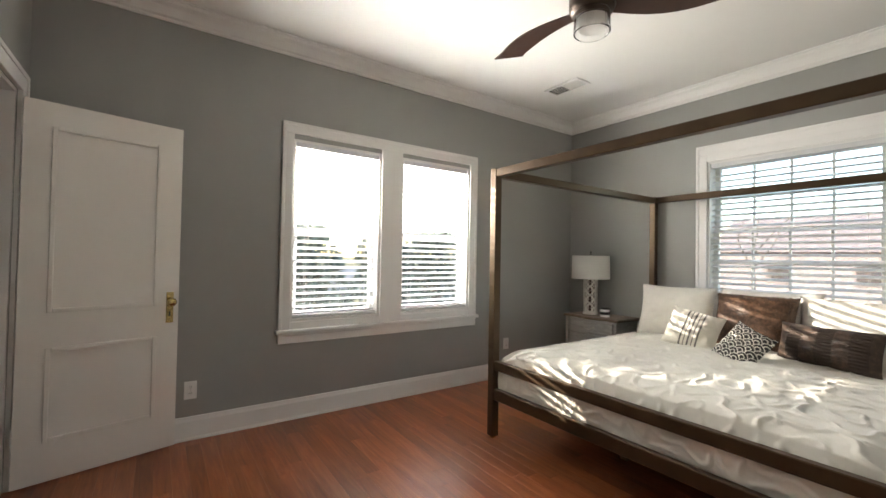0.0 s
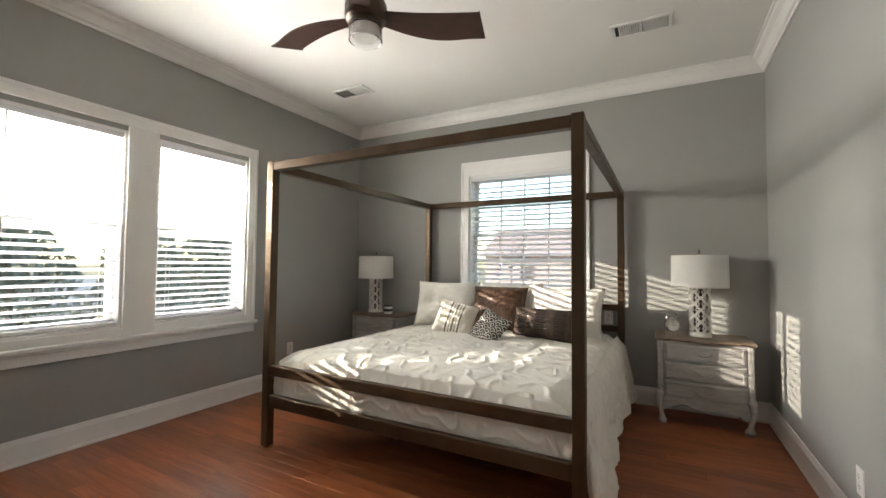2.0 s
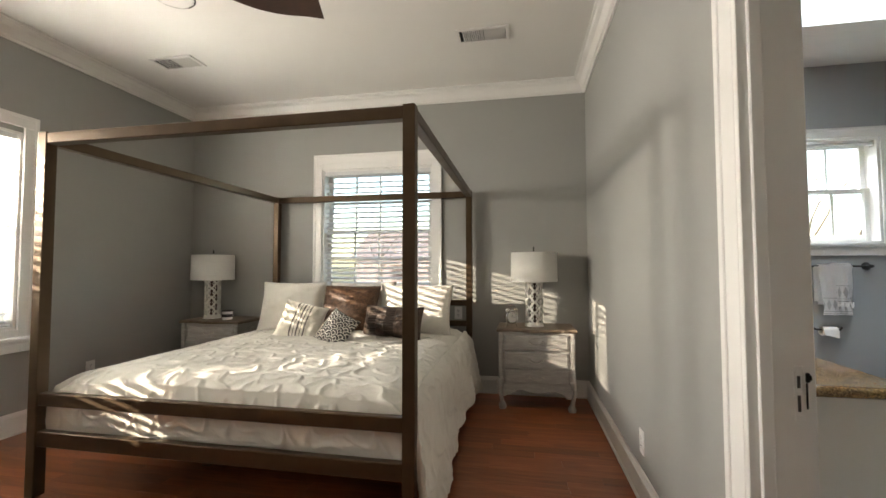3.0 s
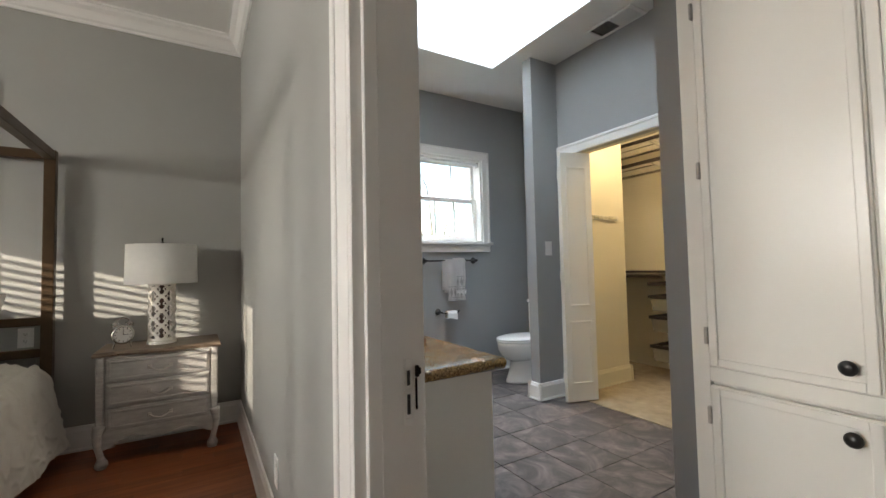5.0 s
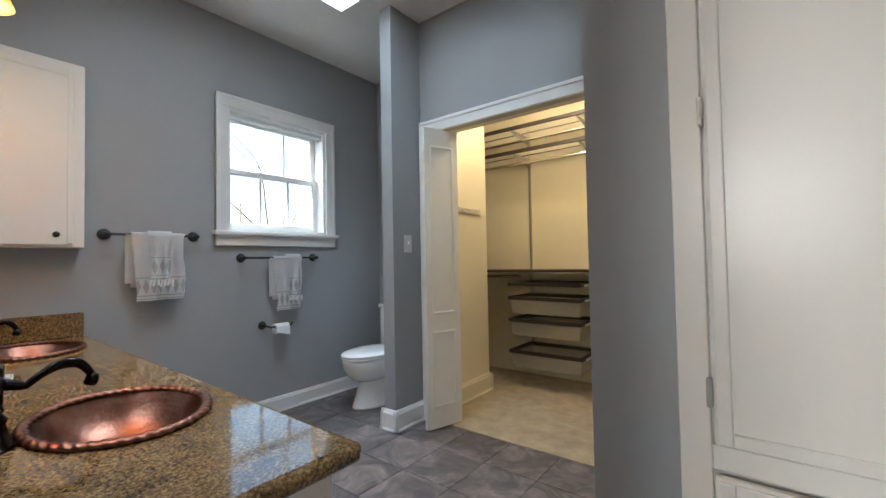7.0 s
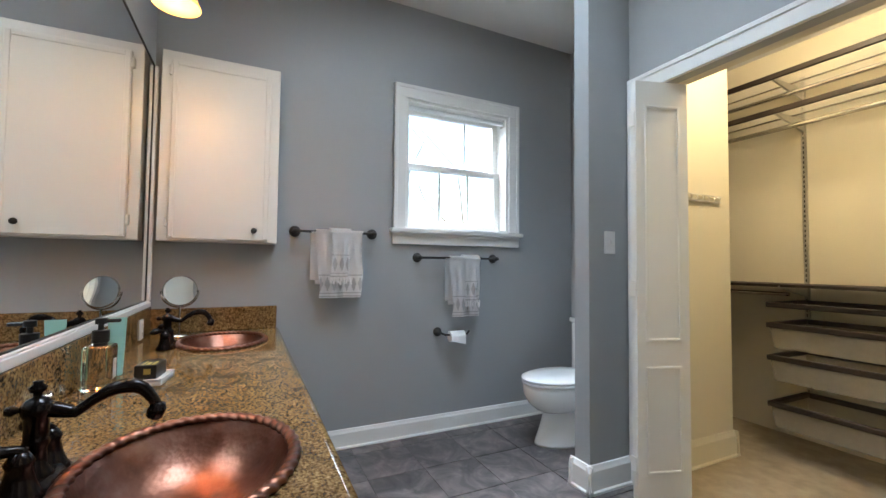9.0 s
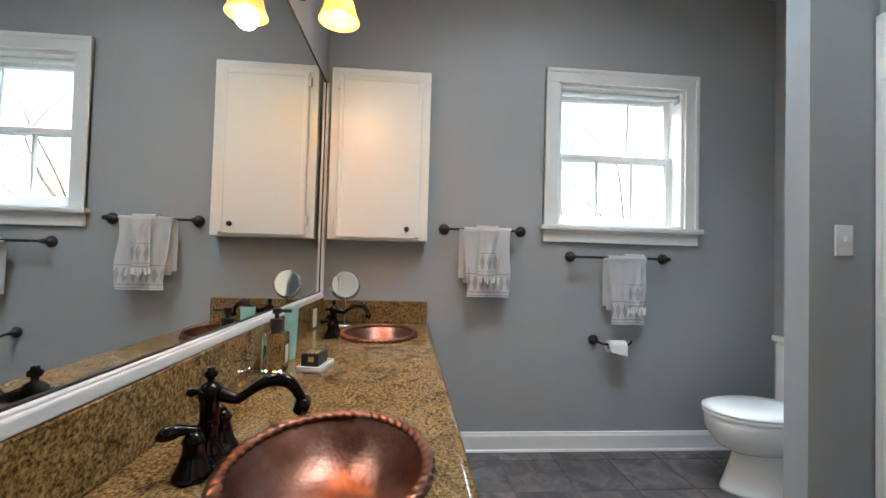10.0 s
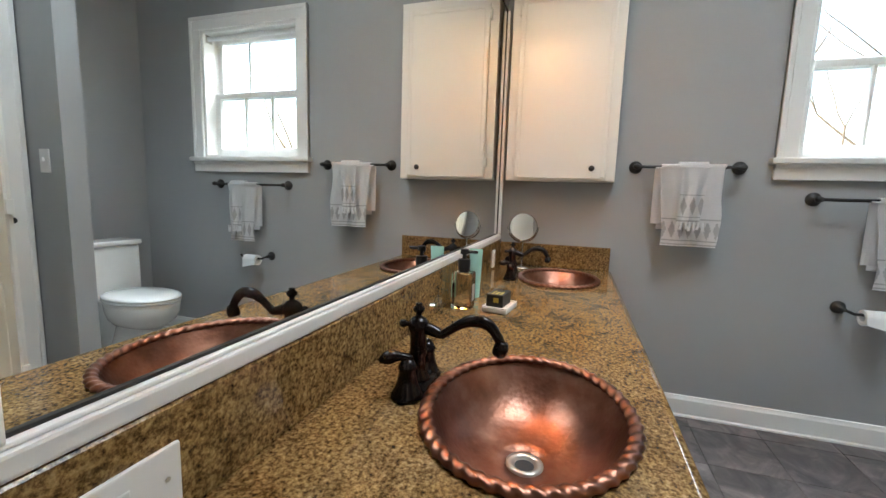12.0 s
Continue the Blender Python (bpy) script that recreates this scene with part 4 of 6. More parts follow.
solid("pillow", pillow_shape(0.60, 0.42, 0.12, 9.0), M["pillow_white"], "white cotton pillow behind the others", "pillow", "white pillows on the bed", smooth=True, place=leaning(4.215, 1.80, 0.575, 0, 6))


def banded_cushion(name, shape, base, band, spots, label, place, category="cushion"):
    """A cushion whose bands are faces of a second cloth."""
    bm = shape
    for f in bm.faces:
        c = f.calc_center_median()
        f.material_index = 1 if spots(c) else 0
    return solid(name, bm, [base, band], label, category, "cushions on the bed", smooth=True, place=place)


banded_cushion("striped_cushion", pillow_shape(0.35, 0.31, 0.14, 4.0, 60, 40), M["pillow_cream"], M["stripe_dark"],
               lambda c: 0.02 < c.x + 0.08 < 0.15 and ((c.x + 0.08) / 0.027) % 1 < 0.36, "cream woven cushion with grey stripes", leaning(3.50, 1.74, 0.585, 16, 28, 14))


def scales(c):
    w = 0.062
    z = c.z / (w * 0.5)
    row = math.floor(z)
    best = None
    for r in (row - 1, row, row + 1):
        off = 0.5 * (r % 2)
        k = round(c.x / w - off)
        cx, cz = (k + off) * w, r * w * 0.5
        d = math.hypot(c.x - cx, c.z - cz)
        if d < w * 0.56 and c.z >= cz - 0.001:
            best = d
            break
    return best is None or (best / w * 7.0) % 2 < 1.35


banded_cushion("printed_cushion", pillow_shape(0.265, 0.265, 0.10, 5.0, 110, 110), M["print_light"], M["print_dark"], scales, "small cushion with a black and white scallop print", leaning(3.34, 1.40, 0.590, -6, 33, 24))
banded_cushion("brown_lumbar_cushion", pillow_shape(0.52, 0.255, 0.19, 6.0, 90, 70, relief=lambda a, b: 0.006 * (1 if math.sin(b * 42) > 0 else -1) if int((a + 1) * 3.3) % 2 else 0.004 * noise.noise((a * 30, b * 30, 2))), M["rib_dark"], M["fur_dark"],
               lambda c: int((c.x / 0.26 + 1) * 3.3) % 2 == 0 and abs(c.z - 0.127) < 0.105, "long dark brown ribbed and fur lumbar cushion", leaning(3.62, 1.00, 0.595, -12, 16))


def fur_coat(shape, length, count, seed):
    """Loose hairs over a cushion, as thin blades."""
    rng = random.Random(seed)
    faces = list(shape.faces)
    bm = bmesh.new()
    for _ in range(count):
        f = rng.choice(faces)
        c = f.calc_center_median() + Vector((rng.uniform(-0.01, 0.01), 0, rng.uniform(-0.01, 0.01)))
        n = f.normal.copy()
        d = (n + Vector((rng.uniform(-0.7, 0.7), rng.uniform(-0.3, 0.3), rng.uniform(-0.9, 0.3)))).normalized() * length * rng.uniform(0.6, 1.2)
        s = d.orthogonal().normalized() * 0.0016
        bm.faces.new([bm.verts.new(p) for p in (c - s, c + s, c + d)])
    return bm


fur_place = leaning(3.80, 1.44, 0.60, 4, 24)
fur = thing("fur_cushion", (0, 0, 0), "brown shaggy fur cushion on the bed", "cushion", "cushions on the bed")
fur.matrix_basis = fur_place
fs = pillow_shape(0.50, 0.42, 0.23, 7.0)
bmesh.ops.recalc_face_normals(fs, faces=fs.faces)
part("hair", fur_coat(fs, 0.058, 20000, 3), M["fur"], fur)
part("cover", fs, M["fur"], fur, smooth=True)


# nightstands
def nightstand(place, label):
    n = thing("nightstand", place, label, "nightstand", "nightstands beside the bed")
    W, D, H = 0.60, 0.38, 0.645          # local: x along the front, y to the wall, front at y=0
    bm = bmesh.new()

    edge = []
    for i in range(41):
        s = -1 + 2 * i / 40
        edge.append((s * (W / 2 + 0.015), -0.018 - 0.022 * math.cos(s * math.pi * 1.5) * (1 if abs(s) < 0.67 else 0.6)))
    ring = edge + [(W / 2 + 0.012, D), (-W / 2 - 0.012, D)]
    lo = [bm.verts.new((x, y, H - 0.024)) for x, y in ring]
    mid = [bm.verts.new((x * 1.008, y - (0.004 if y < 0.1 else 0), H - 0.012)) for x, y in ring]
    hi = [bm.verts.new((x * 0.99, y + (0.006 if y < 0.1 else 0), H)) for x, y in ring]
    k = len(ring)
    for a, b in ((lo, mid), (mid, hi)):
        for i in range(k):
            bm.faces.new((a[i], a[(i + 1) % k], b[(i + 1) % k], b[i]))
    bm.faces.new(hi)
    bm.faces.new(lo[::-1])
    part("top", bm, M["wax_top"], n, "waxed brown scalloped top")
    part("body", boxes((-W / 2 + 0.012, W / 2 - 0.012, 0.012, D - 0.005, 0.19, H - 0.024), bevel=0.006), M["wash"], n)
    for z0, z1 in ((0.475, 0.605), (0.335, 0.465), (0.205, 0.325)):
        d = part("drawer", grid_drawer(W / 2 - 0.045, z0, z1), M["wash"], n)
        zc = (z0 + z1) / 2
        part("drawer_pull", tube([(-0.05 + 0.1 * i / 8, -0.020 - 0.014 * math.sin(math.pi * i / 8), zc - 0.020 * math.sin(math.pi * i / 8)) for i in range(9)], 0.0055, 8,
                                 boxes((-0.062, -0.040, -0.017, -0.010, zc - 0.012, zc + 0.012), (0.040, 0.062, -0.017, -0.010, zc - 0.012, zc + 0.012), bevel=0.004)), M["nickel"], d, "worn metal drawer pull")
    # scalloped apron
    bm = bmesh.new()
    up = [bm.verts.new((-W / 2 + 0.03 + (W - 0.06) * i / 40, -0.004, 0.206)) for i in range(41)]
    dn = [bm.verts.new((-W / 2 + 0.03 + (W - 0.06) * i / 40, -0.006, 0.150 - 0.020 * math.cos((i / 20 - 1) * math.pi * 2) + 0.028 * abs(i / 20 - 1) ** 2 * -1)) for i in range(41)]
    up2 = [bm.verts.new(v.co + Vector((0, 0.02, 0))) for v in up]
    dn2 = [bm.verts.new(v.co + Vector((0, 0.02, 0))) for v in dn]
    for i in range(40):
        bm.faces.new((up[i], up[i + 1], dn[i + 1], dn[i]))
        bm.faces.new((up2[i], dn2[i], dn2[i + 1], up2[i + 1]))
        bm.faces.new((dn[i], dn[i + 1], dn2[i + 1], dn2[i]))
    part("apron", bm, M["wash"], n)
    for sx in (-1, 1):
        for y, back in ((0.0, 0), (D - 0.03, 1)):
            pts, rad = [], []
            for i in range(12):
                q = i / 11
                bow = 0.014 * math.sin(q * math.pi * 1.6) * (0 if back else 1)
                pts.append((sx * (W / 2 - 0.018 + bow * 0.7), y - bow, 0.24 * (1 - q) + 0.012 * q))
                rad.append(0.030 - 0.014 * math.sin(q * math.pi * 0.8) + (0.010 if i > 9 else 0))
            part("leg", tube(pts, 0.02, 12, radii=rad, bm=cyl(0.026, (pts[-1][0], pts[-1][1], 0), (pts[-1][0], pts[-1][1], 0.016), 12)), M["wash"], n, smooth=True)
            if not back:
                part("corner_post", boxes((sx * (W / 2 - 0.018) - 0.018, sx * (W / 2 - 0.018) + 0.018, -0.010, 0.026, 0.23, H - 0.025), bevel=0.012, seg=3), M["wash"], n)
    return n


def grid_drawer(hw, z0, z1):
    bm = boxes((-hw, hw, -0.006, 0.016, z0, z1), bevel=0.004)
    m = 0.014
    boxes((-hw + 0.01, hw - 0.01, -0.010, -0.004, z1 - 0.01 - m, z1 - 0.01), (-hw + 0.01, hw - 0.01, -0.010, -0.004, z0 + 0.01, z0 + 0.01 + m), (-hw + 0.01, -hw + 0.01 + m, -0.010, -0.004, z0 + 0.01, z1 - 0.01), (hw - 0.01 - m, hw - 0.01, -0.010, -0.004, z0 + 0.01, z1 - 0.01), bevel=0.003, bm=bm)
    return bm


ns_s = nightstand((3.965, -0.112, 0), "grey-washed wooden nightstand with a waxed brown top, three drawers")
ns_s.matrix_basis = pose(3.965, -0.112, 0, 0, 0, -90)
copy_thing(ns_s, pose(3.965, 2.88, 0, 0, 0, -90))


def table_lamp(place, label):
    n = thing("table_lamp", place, label, "lamp", "lamps on the nightstands")
    R, H = 0.074, 0.365
    part("foot", lathe([(0, 0), (R + 0.006, 0), (R + 0.006, 0.012), (R, 0.02), (R - 0.01, 0.02), (0, 0.02)], 32), M["ceramic"], n, smooth=False)
    # pierced ceramic sleeve
    nu, nv = 96, 84
    keep = []
    for i in range(nu):
        row = []
        for j in range(nv):
            a, z = i / nu * 2 * math.pi * R, j / nv * H
            g = 2 * math.pi * R / 5
            gz = 0.092
            solidp = j < 4 or j > nv - 5
            for o in (0, 0.5):
                da = ((a / g + o) % 1 - 0.5) * g
                dz = ((z / gz + o) % 1 - 0.5) * gz
                r = math.hypot(da, dz * 0.85)
                if abs(r - 0.034) < 0.0062 or abs(abs(da) - abs(dz) * 0.8) < 0.0042 and r > 0.03:
                    solidp = True
            row.append(solidp)
        keep.append(row)
    bm = bmesh.new()
    rings = {}

    def vert(i, j, k):
        key = (i % nu, j, k)
        if key not in rings:
            r = R - (0.007 if k else 0)
            a = 2 * math.pi * (i % nu) / nu
            rings[key] = bm.verts.new((r * math.cos(a), r * math.sin(a), 0.02 + j / nv * H))
        return rings[key]
    for i in range(nu):
        for j in range(nv):
            if not keep[i][j]:
                continue
            bm.faces.new((vert(i, j, 0), vert(i + 1, j, 0), vert(i + 1, j + 1, 0), vert(i, j + 1, 0)))
            bm.faces.new((vert(i, j, 1), vert(i, j + 1, 1), vert(i + 1, j + 1, 1), vert(i + 1, j, 1)))
            for di, dj, q in ((1, 0, ((1, 0), (1, 1))), (-1, 0, ((0, 1), (0, 0))), (0, 1, ((1, 1), (0, 1))), (0, -1, ((0, 0), (1, 0)))):
                jj = j + dj
                if jj < 0 or jj >= nv or not keep[(i + di) % nu][jj]:
                    (a, b), (c, d) = q
                    bm.faces.new((vert(i + a, j + b, 0), vert(i + c, j + d, 0), vert(i + c, j + d, 1), vert(i + a, j + b, 1)))
    part("pierced_base", bm, M["ceramic"], n, "white ceramic base pierced with scrolls")
    # A solid dark rod gives the shade behind the piercings.
    part("core", cyl(0.040, (0, 0, 0.015), (0, 0, H + 0.018), 24), M["fan_wood"], n, "dark core in place of the shade inside the pierced base")
    part("cap", lathe([(0, H + 0.034), (0.012, H + 0.034), (0.03, H + 0.026), (R, H + 0.021), (R, H + 0.016), (0, H + 0.016)], 32), M["ceramic"], n)
    part("stem", cyl(0.006, (0, 0, H + 0.02), (0, 0, 0.635), 10), M["nickel"], n)
    r0, r1, z0, z1 = 0.196, 0.192, 0.378, 0.625
    sh = part("shade", lathe([(r0, z0), (r1, z1), (r1 - 0.003, z1), (r0 - 0.003, z0), (r0, z0)], 48), M["shade"], n, "white linen drum shade", True)
    part("shade_ring", lathe([(r0 + 0.001, z0), (r0 + 0.0015, z0 + 0.008), (r0 - 0.004, z0 + 0.008), (r0 - 0.004, z0), (r0 + 0.001, z0)], 48), M["shade"], sh)
    part("spider", boxes((-r1 + 0.004, r1 - 0.004, -0.002, 0.002, z1 - 0.02, z1 - 0.016), (-0.002, 0.002, -r1 + 0.004, r1 - 0.004, z1 - 0.02, z1 - 0.016)), M["nickel"], sh)
    part("finial", lathe([(0, 0.675), (0.005, 0.67), (0.006, 0.655), (0.003, 0.648), (0.007, 0.64), (0.004, 0.63), (0, 0.63)], 12), M["bronze"], n, smooth=True)
    return n


tl = table_lamp((4.165, -0.105, 0.645), "white pierced ceramic table lamp with a drum shade, switched off")
copy_thing(tl, pose(4.165, 3.02, 0.645, 0, 0, 30))


def alarm_clock(place, turn):
    n = thing("alarm_clock", place, "small white-faced twin bell alarm clock on the nightstand", "clock", turn=turn)
    part("case", lathe([(0, 0.02), (0.040, 0.02), (0.045, 0.012), (0.045, -0.016), (0.040, -0.02), (0.036, -0.02), (0.036, -0.013), (0, -0.013)], 32, m=pose(0, 0, 0.066, -90), bm=bmesh.new()), M["steel"], n, smooth=False)
    dial = part("dial", cyl(0.036, (0, -0.0132, 0.066), (0, -0.0145, 0.066), 32), M["plastic"], n)
    part("clock_arm", boxes((-0.001, 0.001, -0.0165, -0.0155, 0.064, 0.092), (0.0, 0.021, -0.0168, -0.0158, 0.065, 0.0675)), M["dark"], dial)
    for k in range(12):
        a = k * math.pi / 6
        part("tick", boxes((-0.001, 0.001, -0.0158, -0.0148, -0.004, 0.004)), M["dark"], dial).matrix_basis = pose(0.031 * math.sin(a), 0, 0.066 + 0.031 * math.cos(a), 0, math.degrees(a), 0)
    for s in (-1, 1):
        part("bell", lathe([(0, 0.018), (0.010, 0.016), (0.018, 0.006), (0.019, 0), (0, 0.002)], 20, m=pose(s * 0.026, 0, 0.110, 0, s * 28, 0), bm=bmesh.new()), M["steel"], n, smooth=True)
        part("leg", cyl(0.003, (s * 0.028, 0, 0.032), (s * 0.036, 0, 0), 10), M["steel"], n)
    part("hanger", tube([(0.026 * math.cos(q), 0, 0.128 + 0.016 * math.sin(q)) for q in [math.pi * i / 10 for i in range(11)]], 0.002, 8), M["steel"], n)
    return n


alarm_clock((4.08, 0.085, 0.645), -72).scale = (1.25, 1.25, 1.25)
candle = thing("candle_jar", (4.10, 2.80, 0.645), "small white candle jar with a dark band on the nightstand", "candle")
candle.scale = (1.3, 1.3, 1.3)
part("jar", lathe([(0, 0), (0.034, 0), (0.036, 0.004), (0.036, 0.06), (0.032, 0.06), (0.032, 0.05), (0, 0.05)], 24), M["china"], candle)
part("band", lathe([(0.0364, 0.018), (0.0368, 0.018), (0.0368, 0.04), (0.0364, 0.04), (0.0364, 0.018)], 24), M["dark"], candle)
part("lid", lathe([(0, 0.068), (0.037, 0.067), (0.038, 0.06), (0, 0.06)], 24), M["dark"], candle)

# ceiling fan
fan = thing("ceiling_fan", (2.13, 1.57, BZ), "dark bronze ceiling fan with three wooden blades and a glass light", "ceiling fan")
part("canopy", lathe([(0, 0), (0.07, 0), (0.07, -0.012), (0.055, -0.045), (0.02, -0.055), (0, -0.055)], 32), M["fan_metal"], fan, smooth=True)
part("downrod", cyl(0.013, (0, 0, -0.05), (0, 0, -0.20), 16), M["fan_metal"], fan)
part("motor", lathe([(0, -0.18), (0.05, -0.185), (0.10, -0.205), (0.115, -0.24), (0.115, -0.30), (0.105, -0.325), (0, -0.325)], 40), M["fan_metal"], fan, smooth=True)
lightkit = part("light_kit", lathe([(0.085, -0.325), (0.090, -0.335), (0.090, -0.355), (0, -0.355)], 40), M["fan_metal"], fan)
part("glass_cylinder", lathe([(0.089, -0.345), (0.092, -0.43), (0.088, -0.434), (0.084, -0.43), (0.083, -0.345), (0.089, -0.345)], 40), M["glass"], lightkit, smooth=False)
part("diffuser", lathe([(0, -0.352), (0.072, -0.352), (0.072, -0.405), (0.064, -0.414), (0, -0.416)], 40), M["shade"], lightkit, "frosted white inner diffuser")


def blade():
    bm = bmesh.new()
    n = 26
    up, dn = [], []
    for i in range(n + 1):
        q = i / n
        r = 0.07 + 0.58 * q
        wide = 0.045 + 0.050 * math.sin(min(1, q * 1.15) * math.pi * 0.62)
        bend = 0.05 * math.sin(q * math.pi)
        cut = 0.035 * max(0, (q - 0.93) / 0.07)
        tilt = radians(13)
        for s, store in ((1, up), (-1, dn)):
            off = s * wide + bend
            store.append((r - (cut if s < 0 else -cut), off, -s * wide * math.tan(tilt)))
    for z in (0.004, -0.004):
        for i in range(n):
            bm.faces.new([bm.verts.new((p[0], p[1], p[2] + z)) for p in (up[i], up[i + 1], dn[i + 1], dn[i])])
    bmesh.ops.remove_doubles(bm, verts=bm.verts, dist=1e-5)
    rim = [e for e in bm.edges if len(e.link_faces) == 1]
    bmesh.ops.bridge_loops(bm, edges=rim)
    return bm


blade_me = finish(blade(), "blade", M["fan_wood"], False)
for a in (87, 197, 304):
    shared("blade", blade_me, fan, (0, 0, -0.295), (0, 0, a))


def ceiling_vent(place, turn, label, dark=False):
    n = thing("ceiling_vent", place, label, "air vent", "ceiling vents", turn=turn)
    W, H = 0.38, 0.19
    part("frame", boxes((-W / 2, W / 2, -H / 2, -H / 2 + 0.025, -0.012, 0), (-W / 2, W / 2, H / 2 - 0.025, H / 2, -0.012, 0), (-W / 2, -W / 2 + 0.025, -H / 2 + 0.025, H / 2 - 0.025, -0.012, 0), (W / 2 - 0.025, W / 2, -H / 2 + 0.025, H / 2 - 0.025, -0.012, 0), (-0.006, 0.006, -H / 2 + 0.025, H / 2 - 0.025, -0.012, 0), bevel=0.003), M["plastic"], n)
    # Dark sheet in place of the shaded duct behind the louvres.
    part("backing", boxes((-W / 2 + 0.02, W / 2 - 0.02, -H / 2 + 0.02, H / 2 - 0.02, -0.003, -0.001)), M["dark"], n)
    me = finish(boxes((-0.0008, 0.0008, -H / 2 + 0.025, H / 2 - 0.025, -0.0085, 0.0085)), "louvre", M["plastic"])
    for k in range(22):
        x = -W / 2 + 0.034 + k * 0.0139
        if abs(x) > 0.008:
            shared("louvre", me, n, (x, 0, -0.008), (0, -48 if x < 0 else 48, 0))
    return n


ceiling_vent((3.40, 2.75, BZ), 90, "white louvred ceiling vent")
ceiling_vent((3.455, 0.26, BZ), 90, "white louvred ceiling vent")
ceiling_vent((2.79, -2.87, TZ), 0, "white louvred vent in the bathroom ceiling")

# ---- bathroom things ----
vanity = thing("vanity_cabinet", (0, 0, 0), "white painted vanity cabinet under the granite top", "cabinet")
part("end_panel", boxes((2.235, 2.255, -1.268, TY0 - 0.004, 0.0, 0.698), bevel=0.002), M["cabinet"], vanity)
part("front_panel", boxes((2.255, 4.446, -1.268, -1.248, 0.0, 0.698), bevel=0.002), M["cabinet"], vanity)
part("bottom_panel", boxes((2.255, 4.446, -1.248, TY0 - 0.004, 0.0, 0.09)), M["cabinet"], vanity)
part("end_panel", boxes((4.426, 4.446, -1.248, TY0 - 0.004, 0.09, 0.698)), M["cabinet"], vanity)
part("back_panel", boxes((2.255, 4.426, TY0 - 0.02, TY0 - 0.004, 0.09, 0.698)), M["cabinet"], vanity)
for k in range(5):
    x = 2.27 + k * 0.43
    d = part("door", boxes((x, x + 0.41, -1.286, -1.268, 0.10, 0.66), bevel=0.004), M["cabinet"], vanity)
    part("panel_moulding", boxes((x + 0.05, x + 0.36, -1.292, -1.286, 0.15, 0.165), (x + 0.05, x + 0.36, -1.292, -1.286, 0.595, 0.61), (x + 0.05, x + 0.065, -1.292, -1.286, 0.165, 0.595), (x + 0.345, x + 0.36, -1.292, -1.286, 0.165, 0.595), bevel=0.003), M["cabinet"], d)


BASINS = [(2.795, -1.062), (4.08, -1.055)]
RX, RY = 0.232, 0.183


def slab():
    """The worktop, with an oval hole under each basin."""
    bm = bmesh.new()
    x0, x1, y0, y1, z0, z1 = 2.205, 4.446, -1.297, TY0 - 0.004, 0.70, 0.74
    cuts = [x0, 2.50, 3.10, 3.78, 4.38, x1]
    for i in range(5):
        a, b = cuts[i], cuts[i + 1]
        if i in (1, 3):
            cx, cy = BASINS[i // 2]
            n = 48
            inner, outer = [], []
            for k in range(n):
                q = 2 * math.pi * k / n
                c, s = math.cos(q), math.sin(q)
                inner.append((cx + 0.95 * RX * c, cy + 0.95 * RY * s))
                lim = min(((b - cx) / c if c > 1e-9 else (a - cx) / c if c < -1e-9 else 9), ((y1 - cy) / s if s > 1e-9 else (y0 - cy) / s if s < -1e-9 else 9))
                outer.append((cx + lim * c, cy + lim * s))
            for cor in ((a, y0), (a, y1), (b, y0), (b, y1)):
                j = min(range(n), key=lambda m: math.hypot(outer[m][0] - cor[0], outer[m][1] - cor[1]))
                outer[j] = cor
            for z in (z0, z1):
                vi, vo = [bm.verts.new((*p, z)) for p in inner], [bm.verts.new((*p, z)) for p in outer]
                for k in range(n):
                    bm.faces.new((vi[k], vi[(k + 1) % n], vo[(k + 1) % n], vo[k]))
            lo, hi = [bm.verts.new((*p, z0)) for p in inner], [bm.verts.new((*p, z1)) for p in inner]
            for k in range(n):
                bm.faces.new((lo[k], lo[(k + 1) % n], hi[(k + 1) % n], hi[k]))
            for y in (y0, y1):
                bm.faces.new([bm.verts.new(p) for p in ((a, y, z0), (b, y, z0), (b, y, z1), (a, y, z1))])
        else:
            bm2 = boxes((a, b, y0, y1, z0, z1))
            join(bm, bm2)
    bmesh.ops.remove_doubles(bm, verts=bm.verts, dist=0.0004)
    return bm


top = thing("granite_countertop", (0, 0, 0), "polished brown and gold granite vanity top with splashback", "countertop")
part("slab", slab(), M["granite"], top)
part("bullnose", tube([(2.205, -1.297, 0.72), (4.446, -1.297, 0.72)], 0.0198, 16), M["granite"], top, smooth=True)
part("end_bullnose", tube([(2.205, -1.297, 0.72), (2.205, TY0 - 0.004, 0.72)], 0.0198, 16), M["granite"], top, smooth=True)
part("backsplash", boxes((2.235, 4.425, TY0 - 0.026, TY0 - 0.004, 0.7405, 0.878), bevel=0.003), M["granite"], top)
part("side_splash", boxes((4.425, 4.447, -1.30, TY0 - 0.004, 0.7405, 0.864), bevel=0.003), M["granite"], top)


